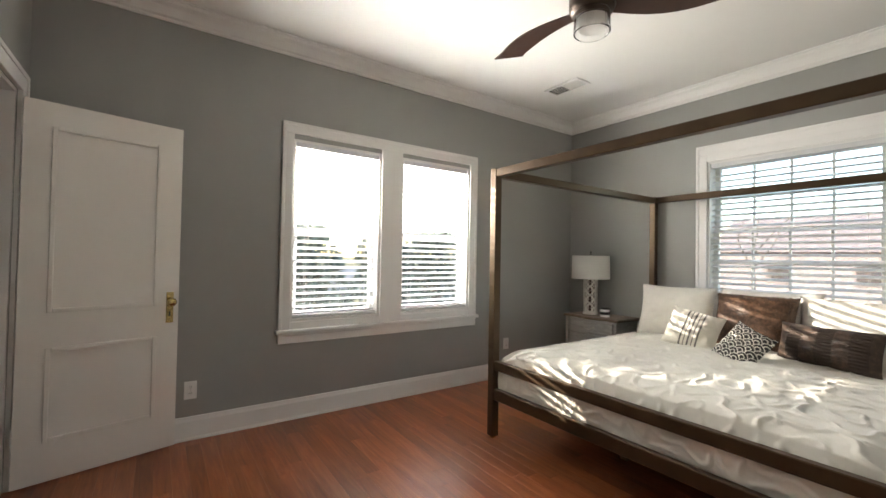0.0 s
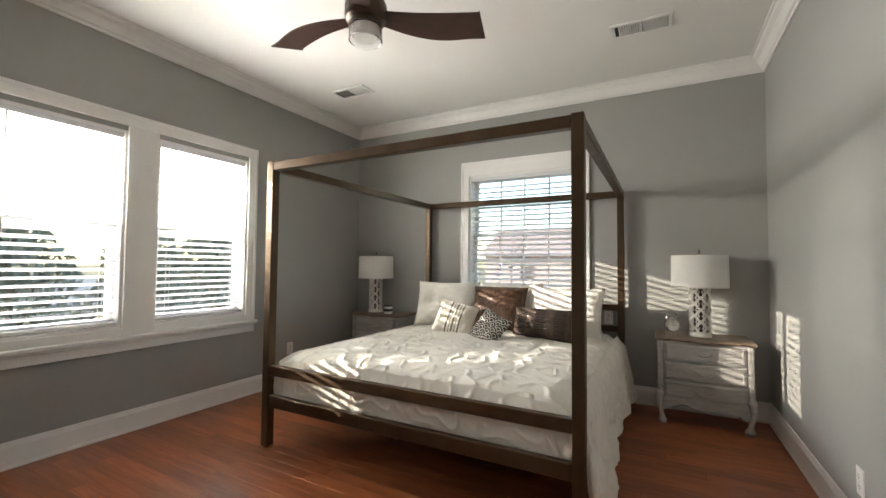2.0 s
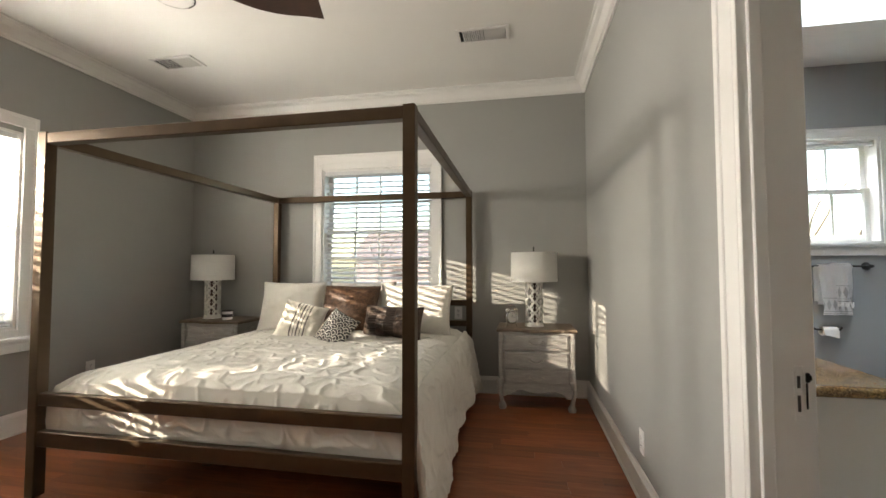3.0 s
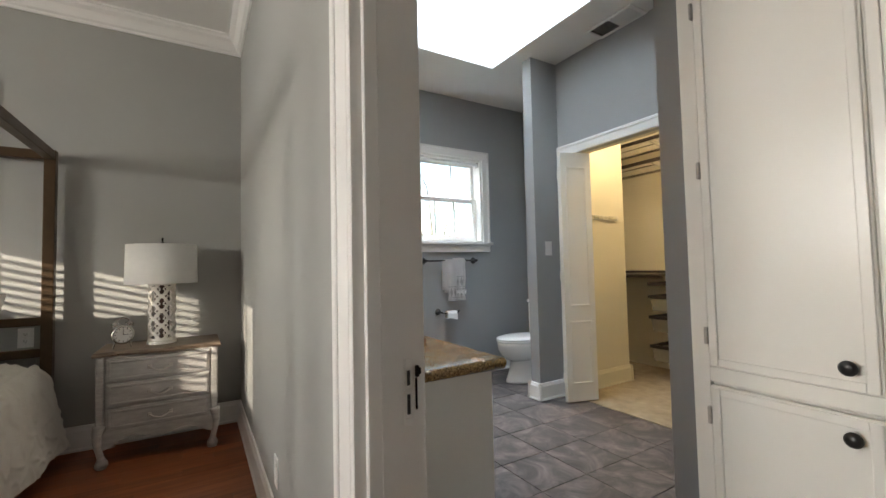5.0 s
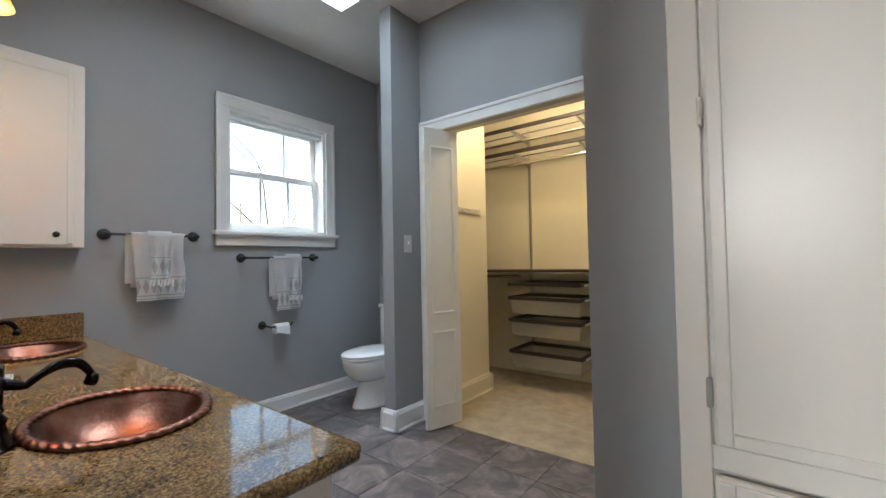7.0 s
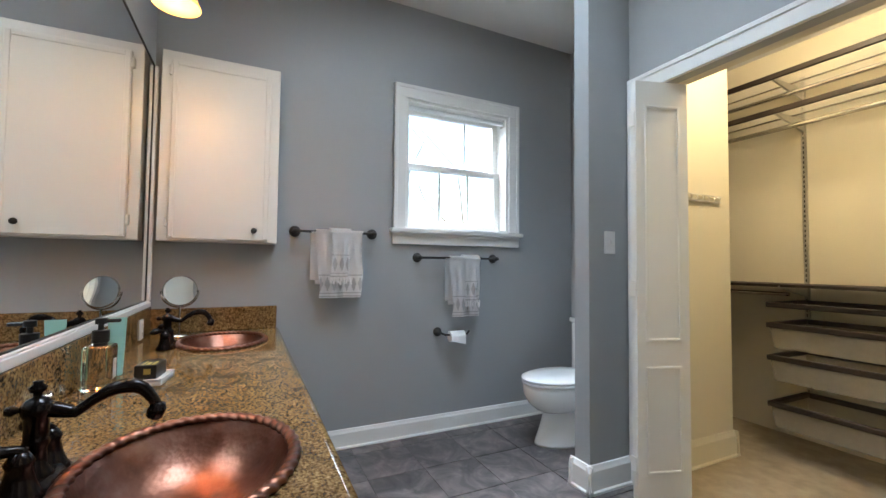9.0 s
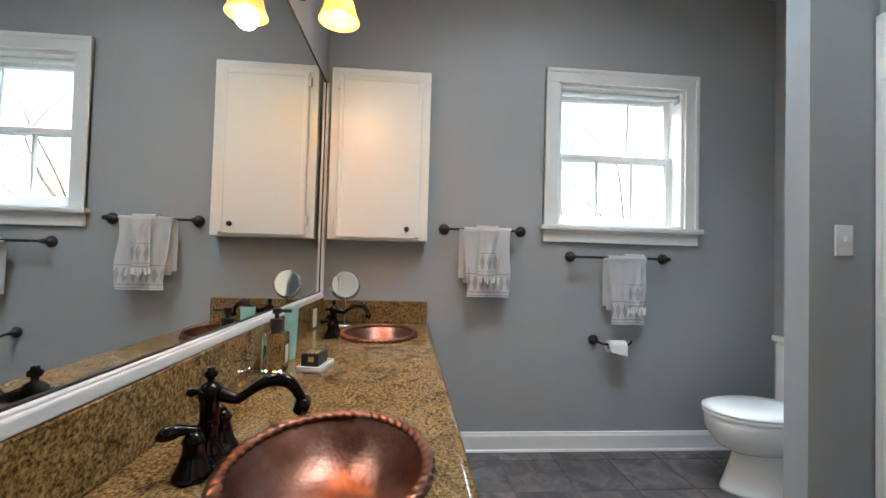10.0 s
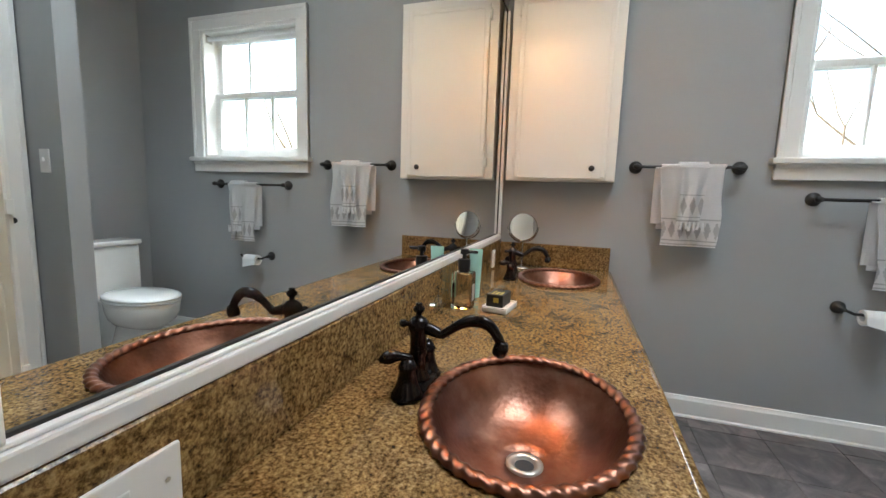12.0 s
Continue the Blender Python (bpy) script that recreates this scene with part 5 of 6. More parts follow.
def basin(cx, cy, label):
    n = thing("copper_basin", (cx, cy, 0.74), label, "sink", "copper sinks")
    bowl = [(0.945, 0.004), (0.915, -0.004), (0.86, -0.024), (0.77, -0.052), (0.64, -0.079), (0.48, -0.096), (0.30, -0.103), (0.15, -0.106), (0.145, -0.112), (0, -0.112)]
    bm = lathe(bowl, 64, RX, RY)
    part("bowl", bm, M["copper"], n, "hammered copper bowl", True)
    # twisted rope rim
    seg, ring, turns = 420, 14, 48
    bm = bmesh.new()
    rows = []
    for i in range(seg):
        q = 2 * math.pi * i / seg
        cen = Vector((0.955 * RX * math.cos(q), 0.955 * RY * math.sin(q), 0.006))
        out = Vector((math.cos(q) / RX, math.sin(q) / RY, 0)).normalized()
        row = []
        for k in range(ring):
            p = 2 * math.pi * k / ring
            lobe = 1 + 0.16 * math.cos(turns * q + 2 * p)
            r = 0.0118 * lobe
            row.append(bm.verts.new(cen + out * r * math.cos(p) + Vector((0, 0, 1)) * max(-0.0055, r * 0.75 * math.sin(p))))
        rows.append(row)
    for i in range(seg):
        for k in range(ring):
            a, b = rows[i], rows[(i + 1) % seg]
            bm.faces.new((a[k], b[k], b[(k + 1) % ring], a[(k + 1) % ring]))
    part("rope_rim", bm, M["copper"], n, "twisted rope copper rim", True)
    dr = part("drain", lathe([(0.034, -0.1075), (0.034, -0.1025), (0.026, -0.1005), (0.020, -0.1045), (0.019, -0.1085), (0.0, -0.1085)], 28), M["nickel"], n, "worn metal drain ring", True)
    # Dark disc for the shade down the drain.
    part("drain_hole", cyl(0.0175, (0, 0, -0.1084), (0, 0, -0.1072), 20), M["dark"], dr)
    return n


b1 = basin(*BASINS[0], "round hammered copper sink with a twisted rope rim")
copy_thing(b1, pose(*BASINS[1], 0.74))


def faucet(cx, cy):
    n = thing("faucet", (cx, cy, 0.74), "oil-rubbed bronze two-handle faucet with a curved spout", "faucet", "bronze faucets")
    bm = lathe([(0, 0), (0.034, 0), (0.035, 0.006), (0.031, 0.013), (0.024, 0.018), (0, 0.020)], 36, 2.45, 0.95)
    part("base_plate", bm, M["bronze"], n, smooth=False)
    col = [(0.026, 0.012), (0.024, 0.022), (0.016, 0.034), (0.0145, 0.06), (0.018, 0.068), (0.0155, 0.076), (0.0165, 0.110), (0.0205, 0.116), (0.0205, 0.130), (0.014, 0.138), (0.006, 0.142), (0.006, 0.148), (0.011, 0.152), (0.012, 0.158), (0.006, 0.163), (0.007, 0.167), (0, 0.169)]
    part("column", lathe([(0, 0.010)] + col, 28), M["bronze"], n, smooth=True)
    pts, rad = [], []
    for i in range(21):
        q = i / 20
        pts.append((0, -0.012 - 0.150 * q, 0.122 - 0.014 * math.sin(q * math.pi * 1.15) + 0.034 * math.sin(max(0, q - 0.25) / 0.75 * math.pi) - 0.022 * max(0, (q - 0.8) / 0.2) ** 2))
        rad.append(0.0105 + 0.002 * math.cos(q * 9))
    sp = part("spout", tube(pts, 0.01, 14, radii=rad), M["bronze"], n, smooth=True)
    tip = pts[-1]
    part("spout_tip", lathe([(0, 0.012), (0.010, 0.010), (0.014, 0.0), (0.0135, -0.014), (0.010, -0.018), (0, -0.018)], 20, m=pose(tip[0], tip[1], tip[2] - 0.004, 18), bm=bmesh.new()), M["bronze"], sp, smooth=True)
    part("back_knob", lathe([(0, 0.022), (0.007, 0.020), (0.009, 0.012), (0.004, 0.004), (0.004, -0.01), (0, -0.01)], 16, m=pose(0, 0.018, 0.123, -90), bm=bmesh.new()), M["bronze"], n, smooth=True)
    for s in (-1, 1):
        h = part("handle_base", lathe([(0, 0.0), (0.030, 0.0), (0.031, 0.008), (0.025, 0.016), (0.020, 0.030), (0.0155, 0.052), (0.0185, 0.060), (0.014, 0.068), (0.010, 0.074), (0, 0.076)], 24, m=pose(s * 0.051, 0, 0), bm=bmesh.new()), M["bronze"], n, smooth=True)
        pts = [(s * (0.046 + 0.030 * i / 10), -0.004 + 0.050 * i / 10, 0.072 + 0.008 * math.sin(i / 10 * math.pi)) for i in range(11)]
        part("lever", tube(pts, 0.006, 12, radii=[0.009, 0.009, 0.0085, 0.008, 0.009, 0.011, 0.0125, 0.013, 0.012, 0.009, 0.004]), M["bronze"], h, smooth=True)
    return n


f1 = faucet(2.81, -0.845)
copy_thing(f1, pose(4.01, -0.845, 0.74))

# mirror
mir = thing("wall_mirror", (0, 0, 0), "large wall mirror in a narrow white frame above the vanity", "mirror")
mx0, mx1, mz0, mz1 = 2.238, 4.405, 0.880, 2.085
fw = 0.030
part("glass", boxes((mx0 + 0.008, mx1 - 0.008, TY0 - 0.009, TY0 - 0.003, mz0 + 0.008, mz1 - 0.004)), M["mirror"], mir, "clear mirror glass")
yb, yf = TY0 - 0.026, TY0 - 0.0095
part("frame_bottom", boxes((mx0, mx1, yb, yf, mz0, mz0 + fw - 0.006), (mx0, mx1, yb + 0.005, yf, mz0 + fw - 0.006, mz0 + fw), bevel=0.004, seg=2), M["plastic"], mir)
for a, b in ((mx0, mx0 + fw), (mx1 - fw, mx1)):
    part("frame_side", boxes((a, b, yb, yf, mz0 + fw, mz1), bevel=0.004, seg=2), M["plastic"], mir)
part("edge_strip", boxes((mx0 + fw, mx1 - fw, yf - 0.003, yf + 0.001, mz1 - 0.006, mz1), (mx0 + fw, mx1 - fw, yf - 0.003, yf + 0.001, mz0 + fw, mz0 + fw + 0.004), (mx1 - fw - 0.004, mx1 - fw, yf - 0.003, yf + 0.001, mz0 + fw, mz1)), M["dark"], mir, "thin dark edge strip")

# small wall cabinet
wc = thing("wall_cabinet", (0, 0, 0), "cream white wall cabinet with one door above the vanity", "cabinet")
cx0, cy0, cy1, cz0, cz1 = 4.350, -1.286, -0.735, 1.207, 2.168
part("body", boxes((cx0, TX1 - 0.002, cy0, cy1, cz0, cz1), bevel=0.003), M["cabinet"], wc)
dd = part("door", boxes((cx0 - 0.018, cx0 - 0.0005, cy0 + 0.045, cy1 - 0.045, cz0 + 0.012, cz1 - 0.045), bevel=0.005, seg=2), M["cabinet"], wc)
w = 0.022
part("door_moulding", boxes((cx0 - 0.022, cx0 - 0.0175, cy0 + 0.05, cy0 + 0.05 + w, cz0 + 0.02, cz1 - 0.055), (cx0 - 0.022, cx0 - 0.0175, cy1 - 0.05 - w, cy1 - 0.05, cz0 + 0.02, cz1 - 0.055), (cx0 - 0.022, cx0 - 0.0175, cy0 + 0.05 + w, cy1 - 0.05 - w, cz1 - 0.055 - w, cz1 - 0.055), bevel=0.002), M["cabinet"], dd)
KNOB = [(0, 0.026), (0.009, 0.025), (0.0145, 0.019), (0.0145, 0.014), (0.008, 0.009), (0.006, 0), (0, 0)]
part("knob", lathe(KNOB, 20, m=pose(cx0 - 0.018, cy0 + 0.115, cz0 + 0.065, 0, -90, 0), bm=bmesh.new()), M["black_metal"], dd, "black round knob", True)
for z in (cz0 + 0.07, cz1 - 0.13):
    part("hinge", boxes((cx0 - 0.021, cx0 - 0.0005, cy1 - 0.046, cy1 - 0.034, z, z + 0.05), bevel=0.003), M["cabinet"], dd)


# vanity sconce over the mirror
SC_Y, SC_Z, SC_X = -0.88, 2.06, (3.17, 3.44, 3.71)
sconce = thing("vanity_light", (0, 0, 0), "bronze vanity light bar with amber glass shades, switched on", "light fixture")
part("back_bar", boxes((SC_X[0] - 0.1, SC_X[-1] + 0.1, TY0 - 0.03, TY0 - 0.002, SC_Z + 0.13, SC_Z + 0.19), bevel=0.008, seg=2), M["bronze"], sconce)
M["amber"] = lit("amber alabaster glass", (1.0, 0.50, 0.13), 0.12)
M["bulb"] = lit("bulb", (1.0, 0.70, 0.34), 1.6)
for x in SC_X:
    arm = part("arm", tube([(x, TY0 - 0.03, SC_Z + 0.16), (x, TY0 - 0.09, SC_Z + 0.20), (x, SC_Y + 0.03, SC_Z + 0.19), (x, SC_Y, SC_Z + 0.16), (x, SC_Y, SC_Z + 0.11)], 0.008, 10), M["bronze"], sconce)
    part("glass_shade", lathe([(0.020, 0.115), (0.040, 0.105), (0.058, 0.075), (0.068, 0.035), (0.082, 0.0), (0.079, 0.0), (0.065, 0.035), (0.055, 0.073), (0.037, 0.10), (0.020, 0.11)], 28, m=pose(x, SC_Y, SC_Z), bm=bmesh.new()), M["amber"], arm, "amber glass bell shade, glowing", True)
    part("bulb", lathe([(0, 0.02), (0.018, 0.03), (0.024, 0.05), (0.016, 0.08), (0.01, 0.10), (0, 0.10)], 16, m=pose(x, SC_Y, SC_Z), bm=bmesh.new()), M["bulb"], arm, "lit bulb", True)
    lamp_point("vanity_lamp", (x, SC_Y, SC_Z - 0.012), VANITY_W, (1.0, 0.66, 0.34), 0.045)


# things on the vanity
soap = thing("soap_dispenser", (3.40, -0.775, 0.7405), "clear soap bottle with a black pump on the granite", "soap dispenser")
part("bottle", boxes((-0.034, 0.034, -0.034, 0.034, 0.0, 0.125), bevel=0.010, seg=3), M["bottle"], soap, "clear square bottle")
part("label", boxes((-0.016, 0.016, -0.0347, -0.0342, 0.03, 0.085)), M["print_light"], soap)
pump = part("pump", lathe([(0, 0.125), (0.016, 0.125), (0.016, 0.132), (0.020, 0.133), (0.020, 0.166), (0.007, 0.168), (0.007, 0.183), (0.014, 0.184), (0.014, 0.200), (0, 0.201)], 20), M["soap_black"], soap, "black pump head")
part("nozzle", boxes((-0.004, 0.004, -0.046, 0.0, 0.187, 0.197), bevel=0.002), M["soap_black"], pump)
tb = thing("cream_tube", (3.565, -0.775, 0.7405), "mint green cream tube standing on its cap", "tube", turn=84)
part("tube", grid_sheet(24, 12, lambda u, v: (math.cos(u * 2 * math.pi) * (0.019 + 0.007 * v), math.sin(u * 2 * math.pi) * 0.018 * (1 - v ** 2.2) , 0.022 + 0.160 * v)), M["mint"], tb, smooth=True)
part("cap", cyl(0.018, (0, 0, 0), (0, 0, 0.024), 20, bevel=0.002), M["mint"], tb)
dish = thing("soap_dish", (3.435, -0.895, 0.7405), "small white rectangular soap dish on the granite", "soap dish", turn=-8)
part("dish", boxes((-0.062, 0.062, -0.042, 0.042, 0, 0.016), bevel=0.005, seg=2), M["china"], dish)
part("rim", boxes((-0.062, 0.062, -0.042, -0.036, 0.016, 0.021), (-0.062, 0.062, 0.036, 0.042, 0.016, 0.021), (-0.062, -0.056, -0.036, 0.036, 0.016, 0.021), (0.056, 0.062, -0.036, 0.036, 0.016, 0.021), bevel=0.002), M["china"], dish)
sbx = thing("soap_box", (3.435, -0.890, 0.757), "black soap box with gold lettering on the dish", "box", turn=-8)
part("box", boxes((-0.046, 0.046, -0.028, 0.028, 0, 0.042), bevel=0.003, seg=2), M["soap_black"], sbx)
part("gold_print", boxes((-0.036, 0.006, -0.020, -0.012, 0.0421, 0.0425), (-0.036, -0.002, -0.006, 0.002, 0.0421, 0.0425), (-0.036, 0.012, 0.008, 0.013, 0.0421, 0.0425), (-0.0466, -0.0462, -0.014, 0.004, 0.016, 0.032)), M["gold"], sbx)
vm = thing("makeup_mirror", (4.30, -0.852, 0.7405), "small round chrome makeup mirror on a stand", "mirror", turn=-77)
part("base", lathe([(0, 0), (0.048, 0), (0.050, 0.006), (0.030, 0.012), (0.008, 0.018), (0, 0.018)], 28), M["steel"], vm, smooth=True)
part("stem", cyl(0.006, (0, 0, 0.015), (0, 0, 0.125), 12), M["steel"], vm)
part("yoke", tube([(0.080 * math.cos(q), 0, 0.222 + 0.080 * math.sin(q)) for q in [math.pi + math.pi * i / 16 for i in range(17)]], 0.004, 8, cyl(0.006, (0, 0, 0.12), (0, 0, 0.142), 8)), M["steel"], vm)
part("disc", lathe([(0, 0.006), (0.070, 0.006), (0.075, 0), (0.070, -0.006), (0, -0.006)], 36, m=pose(0, 0, 0.222, 80), bm=bmesh.new()), M["steel"], vm, smooth=False)
part("mirror_face", lathe([(0, -0.0065), (0.069, -0.0062)], 36, m=pose(0, 0, 0.222, 80) @ pose(0, 0, 0, 180), bm=lathe([(0, -0.0065), (0.069, -0.0062)], 36, m=pose(0, 0, 0.222, 80), bm=bmesh.new())), M["mirror"], vm)
gf = thing("wall_outlet", (0, 0, 0), "white double outlet plate on the granite splashback", "wall outlet")
gf.matrix_basis = pose(2.33, TY0 - 0.026, 0.800)
part("plate", boxes((-0.075, 0.075, -0.006, 0.0, -0.040, 0.036), bevel=0.003, seg=2), M["plastic"], gf)
for xx in (-0.024,):
    r = part("receptacle", boxes((xx - 0.042, xx + 0.042, -0.0085, -0.006, -0.018, 0.017), bevel=0.002), M["plastic"], gf)
    # Dark blocks for the shade in the socket's openings.
    part("slot", boxes((xx + 0.012, xx + 0.022, -0.0089, -0.0082, 0.004, 0.007), (xx + 0.012, xx + 0.024, -0.0089, -0.0082, -0.008, -0.005), (xx + 0.028, xx + 0.033, -0.0089, -0.0082, -0.002, 0.003)), M["dark"], r)
part("screw", cyl(0.003, (0.058, -0.007, 0), (0.058, -0.0055, 0), 8), M["nickel"], gf)
pw = outlet("wall_outlet", pose(4.20, TY0 - 0.026, 0.795), "small white outlet on the granite splashback", w=0.06, h=0.09)


def tbar(y0, y1, z, label):
    n = thing("towel_bar", (0, 0, 0), label, "towel bar", "black towel bars")
    for y in (y0, y1):
        p = part("rosette", lathe([(0, 0.0), (0.032, 0.0), (0.032, 0.006), (0.026, 0.012), (0.012, 0.016), (0.010, 0.05), (0, 0.052)], 24, m=pose(TX1, y, z, 0, -90, 0), bm=bmesh.new()), M["black_metal"], n, smooth=True)
        part("bar_end", lathe([(0, 0.018), (0.011, 0.014), (0.014, 0.0), (0.011, -0.014), (0, -0.018)], 16, m=pose(TX1 - 0.056, y, z, 90), bm=bmesh.new()), M["black_metal"], p, smooth=True)
    part("bar", cyl(0.0075, (TX1 - 0.056, y0, z), (TX1 - 0.056, y1, z), 14), M["black_metal"], n)
    return n


tbar(-1.845, -1.388, 1.288, "black iron towel bar on the grey wall")
tbar(-2.735, -2.152, 1.149, "black iron towel bar below the window")


def towel_mat():
    m = noisy("white woven towel", (0.90, 0.89, 0.885), 0.95, 25, 0.02, 300, 0.6, distance=0.0015)
    m.node_tree.nodes["Principled BSDF"].inputs["Sheen Weight"].default_value = 0.4
    return m


M["towel"] = towel_mat()
M["towel_grey"] = noisy("grey woven towel motif", (0.60, 0.59, 0.585), 0.95, 25, 0.04, 420, 0.3, distance=0.0006)


def towel(y0, y1, z, drop, back, label, seed, top_r=0.014, off=0.0, motif=True, parent=None, skew=0.0):
    """A towel hung over a bar at TX1 - 0.056; the room side drops by drop."""
    bx = TX1 - 0.056
    total = back + math.pi * top_r + drop

    def f(u, v):
        s = v * total
        y = y0 + (y1 - y0) * u
        wob = 0.008 * math.sin(u * 9 + seed) + 0.009 * noise.noise((u * 3.5, v * 3, seed)) + 0.003 * noise.noise((u * 11, v * 7, seed))
        if s < back:
            x, zz = bx + top_r, z - (back - s)
            x += wob * 0.4 * (back - s) / back
        elif s < back + math.pi * top_r:
            q = (s - back) / top_r
            x, zz = bx + top_r * math.cos(q), z + top_r * math.sin(q)
        else:
            d = s - back - math.pi * top_r
            x, zz = bx - top_r - off - wob * min(1, d / 0.1) - 0.012 * d / drop, z - d
            y += skew * d / drop
            y += 0.007 * math.sin(d * 12 + seed) + 0.012 * noise.noise((d * 6, seed, u * 2)) - 0.035 * (u - 0.5) * min(1.0, d / 0.3) * (1 if motif else 0)
        return (x, y, zz)
    bm = grid_sheet(60, 120, f)
    for fc in bm.faces:
        c = fc.calc_center_median()
        d = z - c.z
        grey = False
        if motif and c.x < bx:
            k = d - (drop - 0.135)
            if 0 < k < 0.11:
                cell = ((c.y - y0) / 0.038) % 1 - 0.5
                row = k / 0.11 - 0.5
                grey = abs(cell) * 1.05 + abs(row) * 0.95 < 0.40 or k < 0.006 or k > 0.104
            elif drop - 0.012 < d < drop - 0.006:
                grey = True
        fc.material_index = 1 if grey else 0
    th = bmesh.ops.solidify(bm, geom=bm.faces[:], thickness=0.006)
    mats = [M["towel"], M["towel_grey"]]
    if parent is None:
        return solid("towel", bm, mats, label, "towel", "towels on the bars", smooth=True)
    return part("towel_layer", bm, mats, parent, smooth=True)


def tassels(parent, y0, y1, z, seed, x):
    rng = random.Random(seed)
    n = 7
    for k in range(n):
        y = y0 + (y1 - y0) * (k + 0.5) / n
        dy, l = rng.uniform(-0.008, 0.008), rng.uniform(0.03, 0.045)
        part("tassel", tube([(x, y, z + 0.004), (x - 0.002, y + dy * 0.4, z - l * 0.5), (x - 0.001, y + dy, z - l)], 0.004, 8, radii=[0.003, 0.0055, 0.0065]), M["towel"], parent)


def towel_set(y_lo, y_hi, z, drop, label, seed, yn0, yn1, ndrop):
    t0 = thing("towel_set", (0, 0, 0), label, "towels", "towels on the bars")
    towel(y_lo, y_hi, z + 0.001, drop, drop * 0.8, "", seed, parent=t0)
    towel(yn0, yn1, z + 0.002, ndrop, ndrop * 0.6, "", seed + 3, top_r=0.024, off=0.008, parent=t0, skew=0.006)
    tassels(t0, yn0, yn1, z - ndrop + 0.004, seed, TX1 - 0.056 - 0.048)
    towel(y_hi - 0.10, y_hi + 0.028, z - 0.004, 0.004, drop * 0.72, "", seed + 5, top_r=0.0078, motif=False, parent=t0)
    return t0


towel_set(-1.775, -1.500, 1.288, 0.385, "white fringed towels with grey diamond borders, folded over the bar", 1, -1.70, -1.575, 0.27)
towel_set(-2.590, -2.362, 1.149, 0.39, "white fringed towels with grey diamond borders, hung below the window", 2, -2.580, -2.460, 0.29)

tp = thing("toilet_paper_holder", (0, 0, 0), "black iron toilet paper holder on the wall", "paper holder")
part("rosette", lathe([(0, 0.0), (0.030, 0.0), (0.030, 0.006), (0.024, 0.012), (0.011, 0.016), (0.009, 0.055), (0, 0.057)], 24, m=pose(TX1, -2.305, 0.655, 0, -90, 0), bm=bmesh.new()), M["black_metal"], tp, smooth=True)
part("arm", tube([(TX1 - 0.055, -2.305, 0.655), (TX1 - 0.060, -2.34, 0.64), (TX1 - 0.060, -2.50, 0.64), (TX1 - 0.060, -2.515, 0.66)], 0.007, 10), M["black_metal"], tp)
tr = thing("toilet_roll", (0, 0, 0), "nearly used white toilet paper roll on the holder", "toilet paper")
part("roll", lathe([(0.020, -0.052), (0.036, -0.052), (0.036, 0.052), (0.020, 0.052), (0.020, -0.052)], 28, m=pose(TX1 - 0.060, -2.42, 0.628, 90), bm=bmesh.new()), M["roll_paper"], tr, smooth=False)
part("loose_end", grid_sheet(8, 8, lambda u, v: (TX1 - 0.060 - 0.0365 - 0.004 * v, -2.47 + 0.10 * u, 0.628 - 0.05 * v * (1 - 0.5 * u))), M["roll_paper"], tr)


# toilet
toi = thing("toilet", (4.00, -3.435, 0), "white china toilet with the seat lid closed", "toilet")


def oval(prof, cx, cy, m=36, front=1.25):
    """Rings of (half width, length scale, z), longer towards +y."""
    bm = bmesh.new()
    rows = []
    for wx, ly, z, dy in prof:
        rows.append([bm.verts.new((cx + wx * math.cos(2 * math.pi * k / m), cy + dy + ly * math.sin(2 * math.pi * k / m) * (front if math.sin(2 * math.pi * k / m) > 0 else 1.0), z)) for k in range(m)])
    for a, b in zip(rows, rows[1:]):
        for k in range(m):
            bm.faces.new((a[k], a[(k + 1) % m], b[(k + 1) % m], b[k]))
    bm.faces.new(rows[0][::-1])
    bm.faces.new(rows[-1])
    return bm


part("bowl", oval([(0.075, 0.15, 0.20, -0.02), (0.120, 0.175, 0.225, 0.0), (0.160, 0.200, 0.265, 0.015), (0.178, 0.220, 0.320, 0.02), (0.181, 0.224, 0.362, 0.02), (0.182, 0.225, 0.392, 0.02)], 0, 0.43), M["china"], toi, smooth=True)
part("pedestal", oval([(0.128, 0.205, 0.0, -0.03), (0.127, 0.203, 0.018, -0.03), (0.116, 0.185, 0.07, -0.03), (0.100, 0.160, 0.15, -0.025), (0.090, 0.148, 0.205, -0.02), (0.100, 0.155, 0.235, -0.01)], 0, 0.43), M["china"], toi, smooth=True)
part("seat", oval([(0.183, 0.226, 0.393, 0.02), (0.188, 0.232, 0.398, 0.02), (0.188, 0.232, 0.408, 0.02), (0.184, 0.228, 0.412, 0.02)], 0, 0.43), M["seat_china"], toi, smooth=True)
part("lid", oval([(0.184, 0.228, 0.4135, 0.02), (0.189, 0.233, 0.418, 0.02), (0.188, 0.232, 0.428, 0.02), (0.165, 0.205, 0.437, 0.02), (0.08, 0.1, 0.441, 0.02)], 0, 0.43), M["seat_china"], toi, smooth=True)
tank = part("tank", boxes((-0.205, 0.205, 0.004, 0.195, 0.36, 0.74), bevel=0.025, seg=3), M["china"], toi, smooth=False)
part("tank_lid", boxes((-0.215, 0.215, 0.0, 0.205, 0.741, 0.775), bevel=0.012, seg=3), M["china"], toi)
part("flush_lever", tube([(-0.207, 0.15, 0.69), (-0.222, 0.15, 0.69), (-0.224, 0.195, 0.682)], 0.006, 8), M["steel"], toi, "chrome flush lever")
part("pedestal_back", boxes((-0.09, 0.09, 0.05, 0.30, 0.0, 0.37), bevel=0.03, seg=3), M["china"], toi)
toi.scale = (1, 1, 0.955)
